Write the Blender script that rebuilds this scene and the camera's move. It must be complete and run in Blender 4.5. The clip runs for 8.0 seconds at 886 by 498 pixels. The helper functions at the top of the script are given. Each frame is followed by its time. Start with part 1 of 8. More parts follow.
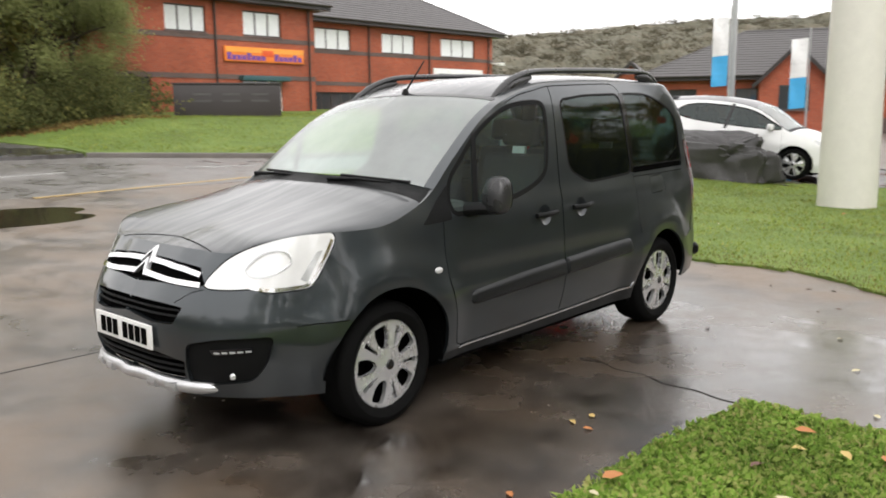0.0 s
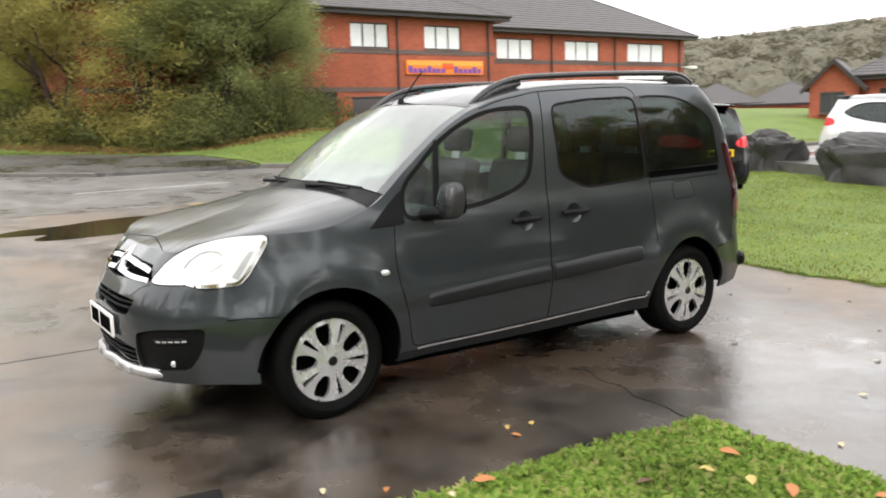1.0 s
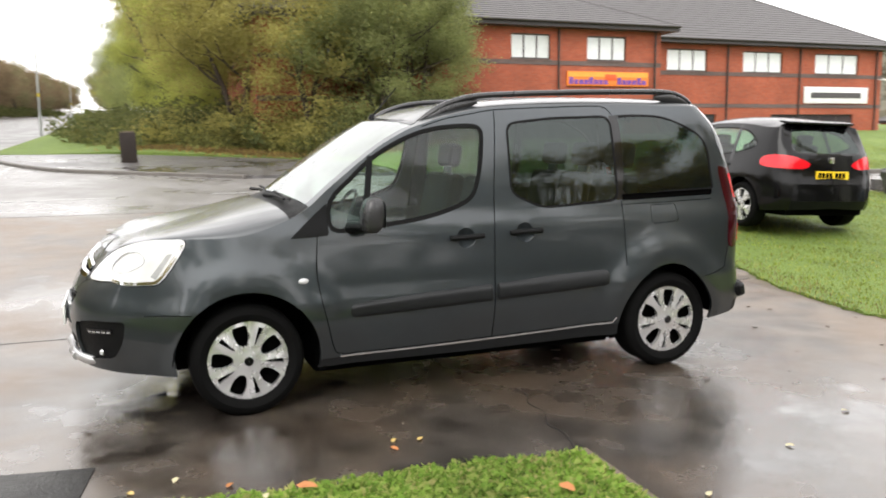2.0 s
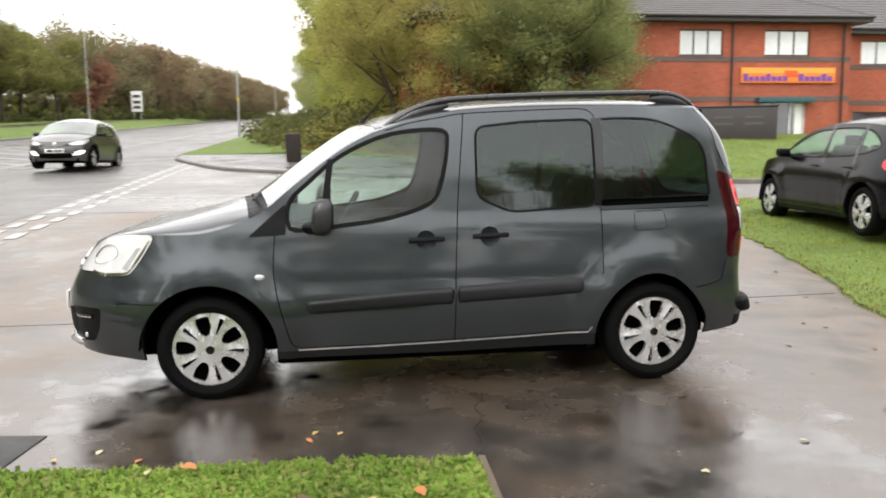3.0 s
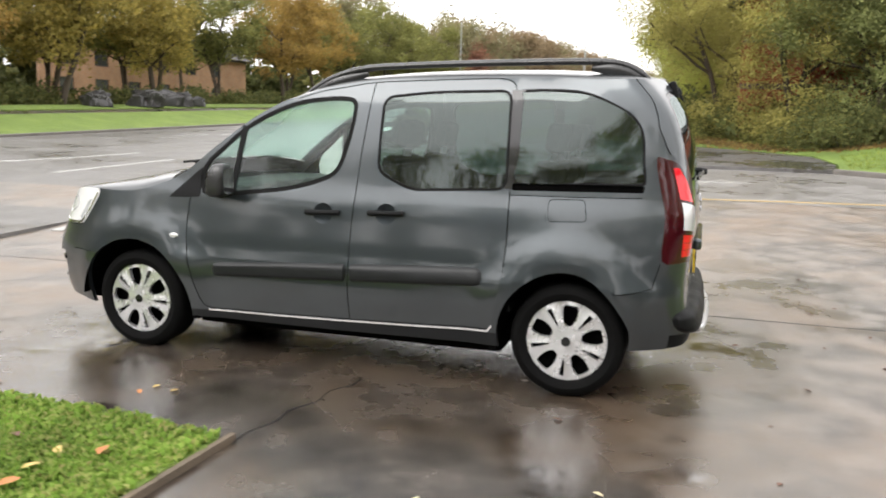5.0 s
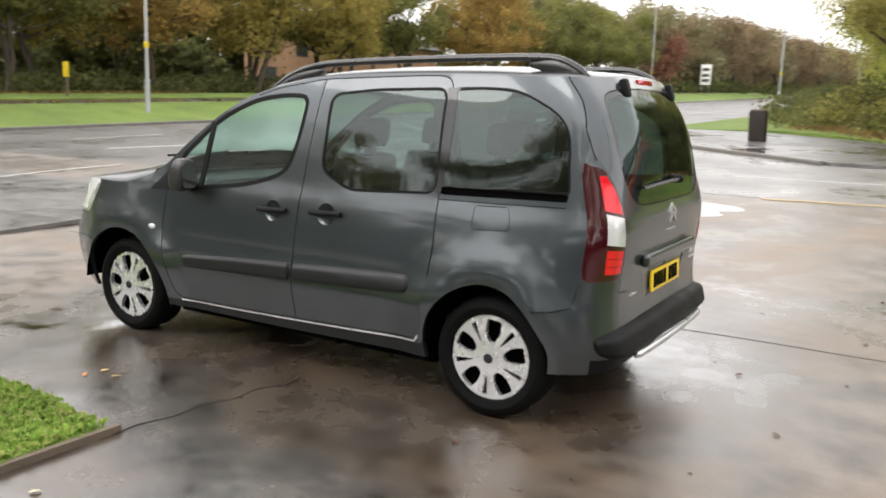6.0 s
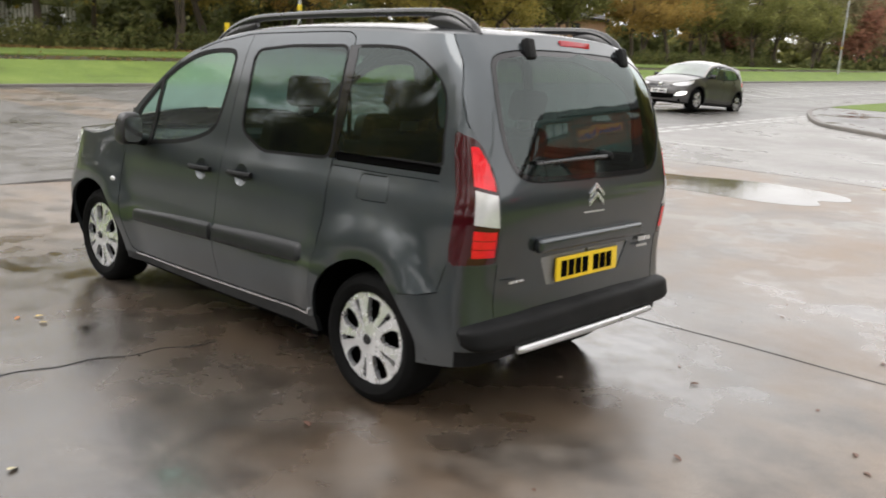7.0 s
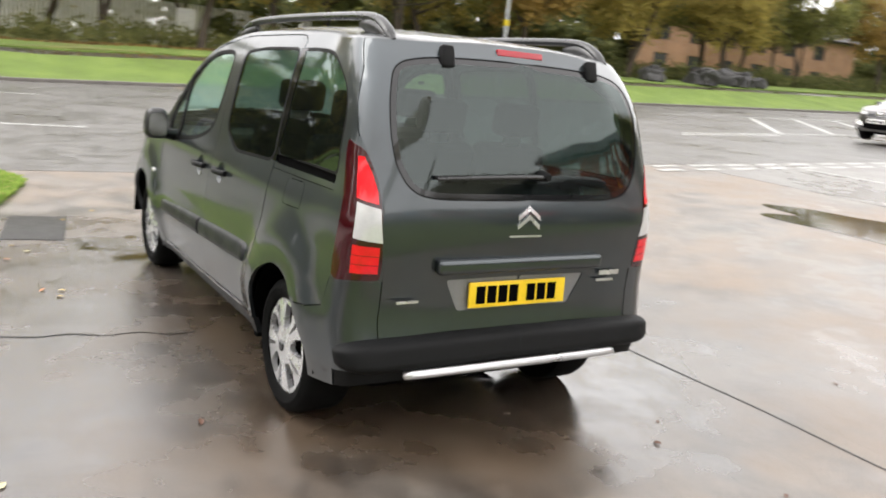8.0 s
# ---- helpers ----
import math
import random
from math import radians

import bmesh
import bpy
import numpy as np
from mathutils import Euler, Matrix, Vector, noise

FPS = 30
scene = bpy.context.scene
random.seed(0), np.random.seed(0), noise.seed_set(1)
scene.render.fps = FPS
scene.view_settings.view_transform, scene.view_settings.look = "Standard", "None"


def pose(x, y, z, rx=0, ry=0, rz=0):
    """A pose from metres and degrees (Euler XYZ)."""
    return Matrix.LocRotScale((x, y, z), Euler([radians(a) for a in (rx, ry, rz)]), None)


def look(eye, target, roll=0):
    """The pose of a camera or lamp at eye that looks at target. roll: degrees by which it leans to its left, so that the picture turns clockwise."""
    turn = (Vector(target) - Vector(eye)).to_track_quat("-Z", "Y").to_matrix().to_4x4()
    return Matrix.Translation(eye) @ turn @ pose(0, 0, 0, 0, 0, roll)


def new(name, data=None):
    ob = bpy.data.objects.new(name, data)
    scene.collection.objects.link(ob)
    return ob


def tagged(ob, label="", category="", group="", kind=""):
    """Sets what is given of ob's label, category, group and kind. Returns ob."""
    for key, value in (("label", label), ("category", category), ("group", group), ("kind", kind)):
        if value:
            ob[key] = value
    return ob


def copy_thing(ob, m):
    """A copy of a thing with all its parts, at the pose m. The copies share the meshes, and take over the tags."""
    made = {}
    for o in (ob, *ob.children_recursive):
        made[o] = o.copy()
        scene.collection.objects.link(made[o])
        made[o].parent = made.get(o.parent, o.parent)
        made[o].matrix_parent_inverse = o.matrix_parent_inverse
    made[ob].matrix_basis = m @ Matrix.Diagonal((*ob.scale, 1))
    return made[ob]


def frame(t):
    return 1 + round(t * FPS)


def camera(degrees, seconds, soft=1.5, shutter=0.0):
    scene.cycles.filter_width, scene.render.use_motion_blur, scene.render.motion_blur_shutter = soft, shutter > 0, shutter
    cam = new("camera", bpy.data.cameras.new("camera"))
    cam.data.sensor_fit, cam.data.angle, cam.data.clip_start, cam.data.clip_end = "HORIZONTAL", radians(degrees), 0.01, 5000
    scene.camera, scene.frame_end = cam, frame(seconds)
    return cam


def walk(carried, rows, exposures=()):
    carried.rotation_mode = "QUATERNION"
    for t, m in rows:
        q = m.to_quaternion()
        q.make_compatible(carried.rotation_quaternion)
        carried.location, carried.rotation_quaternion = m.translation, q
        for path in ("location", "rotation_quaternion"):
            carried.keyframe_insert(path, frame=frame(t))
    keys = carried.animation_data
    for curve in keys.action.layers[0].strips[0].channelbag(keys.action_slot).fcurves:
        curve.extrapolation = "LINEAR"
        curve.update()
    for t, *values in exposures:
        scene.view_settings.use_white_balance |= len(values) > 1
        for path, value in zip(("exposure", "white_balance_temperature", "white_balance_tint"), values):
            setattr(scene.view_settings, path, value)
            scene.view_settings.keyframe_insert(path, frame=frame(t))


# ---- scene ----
cam = camera(56.1, 8.0, soft=1.8, shutter=0.4)
PATH = [
    (0, (-4.111, -3.659, 1.535), (-2.648, -2.335, 1.21), -0.5),
    (0.5, (-3.699, -4.141, 1.509), (-2.408, -2.644, 1.21), -1.3),
    (1, (-3.19, -4.612, 1.502), (-2.093, -2.967, 1.207), -1.8),
    (1.5, (-2.605, -5.042, 1.498), (-1.691, -3.287, 1.211), -1.3),
    (1.7, (-2.343, -5.171, 1.508), (-1.509, -3.375, 1.231), -0.9),
    (3, (-0.652, -5.744, 1.524), (-0.381, -3.78, 1.265), -0.6),
    (3.5, (0.049, -5.795, 1.512), (0.095, -3.815, 1.237), -0.6),
    (4, (0.699, -5.68, 1.489), (0.533, -3.705, 1.224), -0.5),
    (4.5, (1.39, -5.516, 1.454), (0.991, -3.574, 1.191), 0.6),
    (5, (2.022, -5.194, 1.452), (1.433, -3.306, 1.157), 1.4),
    (5.2, (2.279, -5.068, 1.48), (1.627, -3.201, 1.18), 1.6),
    (6.3, (3.524, -4.129, 1.549), (2.413, -2.503, 1.197), 1.8),
    (6.5, (3.716, -3.917, 1.53), (2.555, -2.33, 1.165), 1.8),
    (7, (4.088, -3.361, 1.568), (2.779, -1.91, 1.144), 3.7),
    (7.5, (4.479, -2.801, 1.605), (3.061, -1.458, 1.174), 4.1),
    (8, (4.786, -2.204, 1.636), (3.141, -1.149, 1.207), 5.9),
]
walk(cam, [(t, look(eye, target, roll)) for t, eye, target, roll in PATH], [(0.0, 0.0), (0.6, 0.14), (1.0, 0.32), (1.5, 0.42), (3.0, 0.32), (4.0, 0.35), (5.0, 0.55), (6.5, 0.3), (7.2, 0.22), (7.6, 0.3), (8.0, 0.65)])

# ---- sky and light: a bright, even overcast ----
world = bpy.data.worlds.new("overcast_sky")
scene.world = world
world.use_nodes = True
wn, wl = world.node_tree.nodes, world.node_tree.links
wn.clear()
sky = wn.new("ShaderNodeTexSky")
sky.sky_type, sky.sun_disc = "NISHITA", False
sky.sun_elevation, sky.sun_rotation = radians(38), radians(200)
sky.air_density, sky.dust_density = 1.0, 4.0
grey = wn.new("ShaderNodeHueSaturation")
grey.inputs["Saturation"].default_value = 0.12
cloud = wn.new("ShaderNodeMixRGB")
cloud.inputs[0].default_value = 0.86
cloud.inputs[2].default_value = (10.05, 9.8, 9.75, 1)
back = wn.new("ShaderNodeBackground")
back.inputs["Strength"].default_value = 0.19
wout = wn.new("ShaderNodeOutputWorld")
wl.new(sky.outputs[0], grey.inputs["Color"])
wl.new(grey.outputs[0], cloud.inputs[1])
wl.new(cloud.outputs[0], back.inputs["Color"])
wl.new(back.outputs[0], wout.inputs["Surface"])

sun_data = bpy.data.lights.new("sun", "SUN")
sun_data.energy, sun_data.angle, sun_data.color = 1.1, radians(35), (1.0, 0.97, 0.93)
sun = new("sun", sun_data)
sun.matrix_world = look((-20, -30, 40), (0, 0, 0))


# ---- building blocks ----
def mesh_from(name, verts, faces, material=None, sharp=35.0):
    me = bpy.data.meshes.new(name)
    me.from_pydata([tuple(map(float, v)) for v in verts], [], [tuple(map(int, f)) for f in faces])
    if material:
        me.materials.append(material)
    if sharp:
        me.polygons.foreach_set("use_smooth", [True] * len(me.polygons))
        me.set_sharp_from_angle(angle=radians(sharp))
    me.update()
    return me


def put(name, verts, faces, material, parent=None, label="", sharp=35.0, m=None):
    """One mesh object, under a thing or a part where one is given."""
    ob = new(name, mesh_from(name, verts, faces, material, sharp))
    if parent:
        ob.parent = parent
    if m is not None:
        ob.matrix_basis = m
    if label:
        ob["label"] = label
    return ob


def part(name, bm, material, parent=None, label="", m=None, sharp=35.0):
    me = bpy.data.meshes.new(name)
    bm.to_mesh(me)
    bm.free()
    me.materials.append(material)
    if sharp:
        me.polygons.foreach_set("use_smooth", [True] * len(me.polygons))
        me.set_sharp_from_angle(angle=radians(sharp))
    ob = new(name, me)
    if parent:
        ob.parent = parent
    if m is not None:
        ob.matrix_basis = m
    if label:
        ob["label"] = label
    return ob


def thing(name, label, category, group="", m=None):
    ob = new(name)
    ob.empty_display_size = 0.2
    if m is not None:
        ob.matrix_basis = m
    return tagged(ob, label, category, group)


def box_bm(x0, x1, y0, y1, z0, z1, bevel=0.0, segments=2):
    bm = bmesh.new()
    bmesh.ops.create_cube(bm, size=1)
    for v in bm.verts:
        v.co = Vector(((x0 + x1) / 2 + v.co.x * (x1 - x0), (y0 + y1) / 2 + v.co.y * (y1 - y0), (z0 + z1) / 2 + v.co.z * (z1 - z0)))
    if bevel:
        bmesh.ops.bevel(bm, geom=bm.edges[:], offset=bevel, segments=segments, affect="EDGES", profile=0.6)
    return bm


def tube(path, radius, sides=10, flat=1.0, caps=True):
    """Vertices and faces of a pipe along a path; radius may be a list; flat squeezes it in height."""
    path = [Vector(p) for p in path]
    rad = radius if isinstance(radius, (list, tuple, np.ndarray)) else [radius] * len(path)
    verts, faces = [], []
    for i, p in enumerate(path):
        d = (path[min(i + 1, len(path) - 1)] - path[max(i - 1, 0)]).normalized()
        side = d.cross(Vector((0, 0, 1)))
        side = side.normalized() if side.length > 1e-4 else Vector((1, 0, 0))
        up = side.cross(d)
        for k in range(sides):
            a = 2 * math.pi * k / sides
            verts.append(p + side * math.cos(a) * rad[i] + up * math.sin(a) * rad[i] * flat)
    for i in range(len(path) - 1):
        for k in range(sides):
            a, b = i * sides + k, i * sides + (k + 1) % sides
            faces.append((a, b, b + sides, a + sides))
    if caps:
        faces.append(tuple(reversed(range(sides))))
        faces.append(tuple(range((len(path) - 1) * sides, len(path) * sides)))
    return verts, faces


def lathe(profile, n=32, axis="y"):
    """Turns (radius, along) pairs round an axis."""
    verts, faces, m = [], [], len(profile)
    for k in range(n):
        a = 2 * math.pi * k / n
        for r, h in profile:
            c, s = r * math.cos(a), r * math.sin(a)
            verts.append((c, h, s) if axis == "y" else (c, s, h))
    for k in range(n):
        for i in range(m - 1):
            a, b = k * m + i, ((k + 1) % n) * m + i
            faces.append((a, a + 1, b + 1, b) if axis == "y" else (a, b, b + 1, a + 1))
    return verts, faces


# ---- materials ----
def nodes_of(name):
    m = bpy.data.materials.new(name)
    m.use_nodes = True
    return m, m.node_tree.nodes, m.node_tree.links, m.node_tree.nodes["Principled BSDF"]


def noise_node(n, l, scale, detail=6, rough=0.6, coords="Object", stretch=None):
    tc = n.new("ShaderNodeTexCoord")
    tex = n.new("ShaderNodeTexNoise")
    tex.inputs["Scale"].default_value, tex.inputs["Detail"].default_value, tex.inputs["Roughness"].default_value = scale, detail, rough
    if stretch:
        mp = n.new("ShaderNodeMapping")
        mp.inputs["Scale"].default_value = stretch
        l.new(tc.outputs[coords], mp.inputs[0])
        l.new(mp.outputs[0], tex.inputs["Vector"])
    else:
        l.new(tc.outputs[coords], tex.inputs["Vector"])
    return tex


def ramp_node(n, l, src, stops):
    r = n.new("ShaderNodeValToRGB")
    while len(r.color_ramp.elements) < len(stops):
        r.color_ramp.elements.new(0.5)
    for e, (pos, col) in zip(r.color_ramp.elements, stops):
        e.position, e.color = pos, (*col, 1) if len(col) == 3 else col
    l.new(src, r.inputs[0])
    return r


def grey3(v):
    return (v, v, v)


def bump_node(n, l, src, strength, distance, after=None):
    b = n.new("ShaderNodeBump")
    b.inputs["Strength"].default_value, b.inputs["Distance"].default_value = strength, distance
    l.new(src, b.inputs["Height"])
    if after:
        l.new(after.outputs[0], b.inputs["Normal"])
    return b


def plain(name, color, rough=0.5, metal=0.0, vary=0.12, scale=6.0, bump=0.0, bump_scale=120.0, coat=0.0, spec=0.5, rvary=0.08):
    """A surface of one colour with grain at two sizes, worn gloss and fine relief."""
    m, n, l, p = nodes_of(name)
    big, small = noise_node(n, l, scale), noise_node(n, l, scale * 14, 3)
    mix = n.new("ShaderNodeMixRGB")
    mix.inputs[0].default_value = 0.4
    l.new(big.outputs[0], mix.inputs[1])
    l.new(small.outputs[0], mix.inputs[2])
    lo, hi = [max(0, c * (1 - vary)) for c in color], [min(1, c * (1 + vary)) for c in color]
    cr = ramp_node(n, l, mix.outputs[0], [(0.3, lo), (0.7, hi)])
    l.new(cr.outputs[0], p.inputs["Base Color"])
    rr = ramp_node(n, l, big.outputs[0], [(0.3, grey3(max(0.02, rough - rvary))), (0.7, grey3(min(1, rough + rvary)))])
    l.new(rr.outputs[0], p.inputs["Roughness"])
    p.inputs["Metallic"].default_value = metal
    p.inputs["Specular IOR Level"].default_value = spec
    p.inputs["Coat Weight"].default_value = coat
    p.inputs["Coat Roughness"].default_value = 0.06
    if bump:
        fine = noise_node(n, l, bump_scale, 4)
        l.new(bump_node(n, l, fine.outputs[0], bump, 0.01).outputs[0], p.inputs["Normal"])
    return m


def paint(name, color, metal=0.0, rough=0.35, flake=0.1, coat=0.85, film=0.13, beading=1.0, runs=0.0):
    """Car paint under a wet clear coat, with beads of rain."""
    m, n, l, p = nodes_of(name)
    big = noise_node(n, l, 2.2)
    cr = ramp_node(n, l, big.outputs[0], [(0.3, [c * (1 - flake) for c in color]), (0.7, [c * (1 + flake) for c in color])])
    l.new(cr.outputs[0], p.inputs["Base Color"])
    p.inputs["Metallic"].default_value, p.inputs["Roughness"].default_value = metal, rough
    p.inputs["Coat Weight"].default_value, p.inputs["Coat Roughness"].default_value = coat, film
    p.inputs["Coat IOR"].default_value = 1.55
    tc = n.new("ShaderNodeTexCoord")
    drops = n.new("ShaderNodeTexVoronoi")
    drops.inputs["Scale"].default_value = 130
    l.new(tc.outputs["Object"], drops.inputs["Vector"])
    bead = ramp_node(n, l, drops.outputs["Distance"], [(0.0, grey3(1)), (0.32, grey3(0))])
    wide = noise_node(n, l, 9, 4)
    mul = n.new("ShaderNodeMath")
    mul.operation = "MULTIPLY"
    l.new(bead.outputs[0], mul.inputs[0])
    l.new(wide.outputs[0], mul.inputs[1])
    b = bump_node(n, l, mul.outputs[0], 0.07 * beading, 0.003)
    l.new(b.outputs[0], p.inputs["Normal"])
    b2 = bump_node(n, l, mul.outputs[0], 0.12 * beading, 0.003)
    l.new(b2.outputs[0], p.inputs["Coat Normal"])
    if runs:
        # rain running off along the panel leaves smoother and duller lanes
        lane = noise_node(n, l, 1.0, 3, 0.55, stretch=(1.6, 17, 3))
        fr = ramp_node(n, l, lane.outputs[0], [(0.36, grey3(film * (1 - 0.65 * runs))), (0.62, grey3(film * (1 + 1.2 * runs)))])
        l.new(fr.outputs[0], p.inputs["Coat Roughness"])
        rr = ramp_node(n, l, lane.outputs[0], [(0.36, grey3(rough * (1 - 0.3 * runs))), (0.62, grey3(min(0.9, rough * (1 + 0.4 * runs))))])
        l.new(rr.outputs[0], p.inputs["Roughness"])
        b3 = bump_node(n, l, lane.outputs[0], 0.5 * runs, 0.012)
        l.new(b.outputs[0], b3.inputs["Normal"])
        l.new(b3.outputs[0], p.inputs["Normal"])
        l.new(b3.outputs[0], p.inputs["Coat Normal"])
    return m


def glass(name, tint, gloss_rough=0.02, ior=1.5, mist=0.0, even=0.35, shine=(0.95, 0.97, 0.97)):
    """A thin pane: what passes is tinted, the rest is mirrored."""
    m, n, l, p = nodes_of(name)
    n.remove(p)
    tr, gl, fr, mx = n.new("ShaderNodeBsdfTransparent"), n.new("ShaderNodeBsdfGlossy"), n.new("ShaderNodeLayerWeight"), n.new("ShaderNodeMixShader")
    tr.inputs[0].default_value = (*tint, 1)
    wet = noise_node(n, l, 70, 3)
    rr = ramp_node(n, l, wet.outputs[0], [(0.45, grey3(gloss_rough)), (0.7, grey3(gloss_rough + 0.05))])
    l.new(rr.outputs[0], gl.inputs["Roughness"])
    gl.inputs["Color"].default_value = (*shine, 1)
    # gloss grows towards grazing view alike on both faces of the pane
    head_on = ((ior - 1) / (ior + 1)) ** 2
    fr.inputs[0].default_value = 0.5
    fifth, gloss = n.new("ShaderNodeMath"), n.new("ShaderNodeMath")
    fifth.operation, gloss.operation = "POWER", "MULTIPLY_ADD"
    fifth.inputs[1].default_value = 5.0
    gloss.inputs[1].default_value, gloss.inputs[2].default_value = 1 - head_on, head_on
    l.new(fr.outputs["Facing"], fifth.inputs[0])
    l.new(fifth.outputs[0], gloss.inputs[0])
    l.new(gloss.outputs[0], mx.inputs[0])
    l.new(tr.outputs[0], mx.inputs[1])
    l.new(gl.outputs[0], mx.inputs[2])
    last = mx
    if mist:
        fog, body, spread = n.new("ShaderNodeBsdfDiffuse"), n.new("ShaderNodeMixShader"), noise_node(n, l, 3.0, 4)
        fog.inputs[0].default_value = (0.66, 0.69, 0.68, 1)
        # the drops pass on some of the daylight behind them
        glow, rain = n.new("ShaderNodeBsdfTranslucent"), n.new("ShaderNodeAddShader")
        glow.inputs[0].default_value = (0.18, 0.27, 0.25, 1)
        l.new(fog.outputs[0], rain.inputs[0])
        l.new(glow.outputs[0], rain.inputs[1])
        veil = ramp_node(n, l, spread.outputs[0], [(0.3, grey3(mist * (1 - even))), (0.7, grey3(mist * (1 + even)))])
        l.new(veil.outputs[0], body.inputs[0])
        l.new(tr.outputs[0], body.inputs[1])
        l.new(rain.outputs[0], body.inputs[2])
        l.new(body.outputs[0], mx.inputs[1])
    l.new(last.outputs[0], n["Material Output"].inputs["Surface"])
    return m


def tarmac(name, dark, light, wet=0.5, film=0.04, stain=(0.055, 0.045, 0.036), stain_at=0.62, scale=0.45, pale=None, spec=0.85, water=0.0):
    """Wet asphalt: aggregate, damp patches, standing water that mirrors the sky, brown silt."""
    m, n, l, p = nodes_of(name)
    patch, mid, grit = noise_node(n, l, scale, 5, 0.55), noise_node(n, l, 3.1, 4, 0.56), noise_node(n, l, 160, 2)
    cr = ramp_node(n, l, mid.outputs[0], [(0.31, dark), (0.69, light)])
    brown = noise_node(n, l, 0.8, 5, 0.58)
    bm_ = ramp_node(n, l, brown.outputs[0], [(stain_at - 0.1, grey3(0)), (stain_at + 0.08, grey3(0.75))])
    mixb = n.new("ShaderNodeMixRGB")
    l.new(bm_.outputs[0], mixb.inputs[0])
    l.new(cr.outputs[0], mixb.inputs[1])
    mixb.inputs[2].default_value = (*stain, 1)
    spk = ramp_node(n, l, grit.outputs[0], [(0.35, grey3(0.75)), (0.68, grey3(1.3))])
    mulc = n.new("ShaderNodeMixRGB")
    mulc.blend_type, mulc.inputs[0].default_value = "MULTIPLY", 1.0
    l.new(mixb.outputs[0], mulc.inputs[1])
    l.new(spk.outputs[0], mulc.inputs[2])
    add = n.new("ShaderNodeMixRGB")
    add.inputs[0].default_value = 0.35
    l.new(patch.outputs[0], add.inputs[1])
    l.new(mid.outputs[0], add.inputs[2])
    soak = ramp_node(n, l, add.outputs[0], [(0.38, grey3(1 - 0.35 * wet)), (0.56, grey3(1.0))])
    damp = n.new("ShaderNodeMixRGB")
    damp.blend_type, damp.inputs[0].default_value = "MULTIPLY", 1.0
    l.new(mulc.outputs[0], damp.inputs[1])
    l.new(soak.outputs[0], damp.inputs[2])
    # base painted darker round the van, standing in for its shade and reflection
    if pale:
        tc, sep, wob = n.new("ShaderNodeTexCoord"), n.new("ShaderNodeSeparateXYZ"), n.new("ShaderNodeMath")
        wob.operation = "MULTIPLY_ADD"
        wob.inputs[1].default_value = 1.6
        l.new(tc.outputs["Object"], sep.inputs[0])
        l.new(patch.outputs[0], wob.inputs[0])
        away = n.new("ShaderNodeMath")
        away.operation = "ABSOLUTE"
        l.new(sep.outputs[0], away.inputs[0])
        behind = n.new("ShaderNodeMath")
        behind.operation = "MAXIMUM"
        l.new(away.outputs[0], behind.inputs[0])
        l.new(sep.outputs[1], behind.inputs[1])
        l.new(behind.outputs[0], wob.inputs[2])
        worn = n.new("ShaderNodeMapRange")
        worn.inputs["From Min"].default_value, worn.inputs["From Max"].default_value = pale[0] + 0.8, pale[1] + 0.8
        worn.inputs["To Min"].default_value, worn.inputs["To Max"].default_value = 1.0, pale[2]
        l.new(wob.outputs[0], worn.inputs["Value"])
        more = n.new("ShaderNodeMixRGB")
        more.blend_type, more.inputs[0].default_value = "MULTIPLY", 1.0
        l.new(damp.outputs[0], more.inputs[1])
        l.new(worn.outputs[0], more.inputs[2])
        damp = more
    l.new(damp.outputs[0], p.inputs["Base Color"])
    dry = 0.62 - wet * 0.25
    rr = ramp_node(n, l, add.outputs[0], [(0.36, grey3(film)), (0.415, grey3(film + 0.03)), (0.465, grey3(max(film + 0.1, dry * 0.6))), (0.60, grey3(dry))])
    if pale:
        dull = n.new("ShaderNodeMath")
        dull.operation = "MULTIPLY_ADD"
        dull.inputs[1].default_value = 0.23
        l.new(worn.outputs[0], dull.inputs[0])
        lower = n.new("ShaderNodeMath")
        lower.operation = "SUBTRACT"
        lower.inputs[1].default_value = 0.29
        l.new(rr.outputs[0], lower.inputs[0])
        l.new(lower.outputs[0], dull.inputs[2])
        # ground away from the van keeps a duller film
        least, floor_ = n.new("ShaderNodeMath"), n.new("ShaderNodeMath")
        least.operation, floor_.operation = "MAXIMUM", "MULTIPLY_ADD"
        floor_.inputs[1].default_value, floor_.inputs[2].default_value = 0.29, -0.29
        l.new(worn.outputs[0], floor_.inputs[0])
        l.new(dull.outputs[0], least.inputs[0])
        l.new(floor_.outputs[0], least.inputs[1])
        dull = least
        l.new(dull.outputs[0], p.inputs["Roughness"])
    else:
        l.new(rr.outputs[0], p.inputs["Roughness"])
    amp = ramp_node(n, l, add.outputs[0], [(0.40, grey3(0.0)), (0.50, grey3(1.0))])
    hm = n.new("ShaderNodeMath")
    hm.operation = "MULTIPLY"
    even_ = n.new("ShaderNodeMath")
    even_.operation = "SUBTRACT"
    even_.inputs[1].default_value = 0.5
    l.new(grit.outputs[0], even_.inputs[0])
    l.new(even_.outputs[0], hm.inputs[0])
    l.new(amp.outputs[0], hm.inputs[1])
    b1 = bump_node(n, l, hm.outputs[0], 0.2, 0.005)
    sag = noise_node(n, l, 1.9, 2, 0.5)
    b0 = bump_node(n, l, sag.outputs[0], 0.45 if water else 0.1, 0.02, b1)
    b2 = bump_node(n, l, mid.outputs[0], 0.08, 0.02, b0)
    l.new(b2.outputs[0], p.inputs["Normal"])
    p.inputs["Specular IOR Level"].default_value = spec
    # a skin of rain over the stone
    p.inputs["Coat Weight"].default_value, p.inputs["Coat IOR"].default_value = water, 1.33
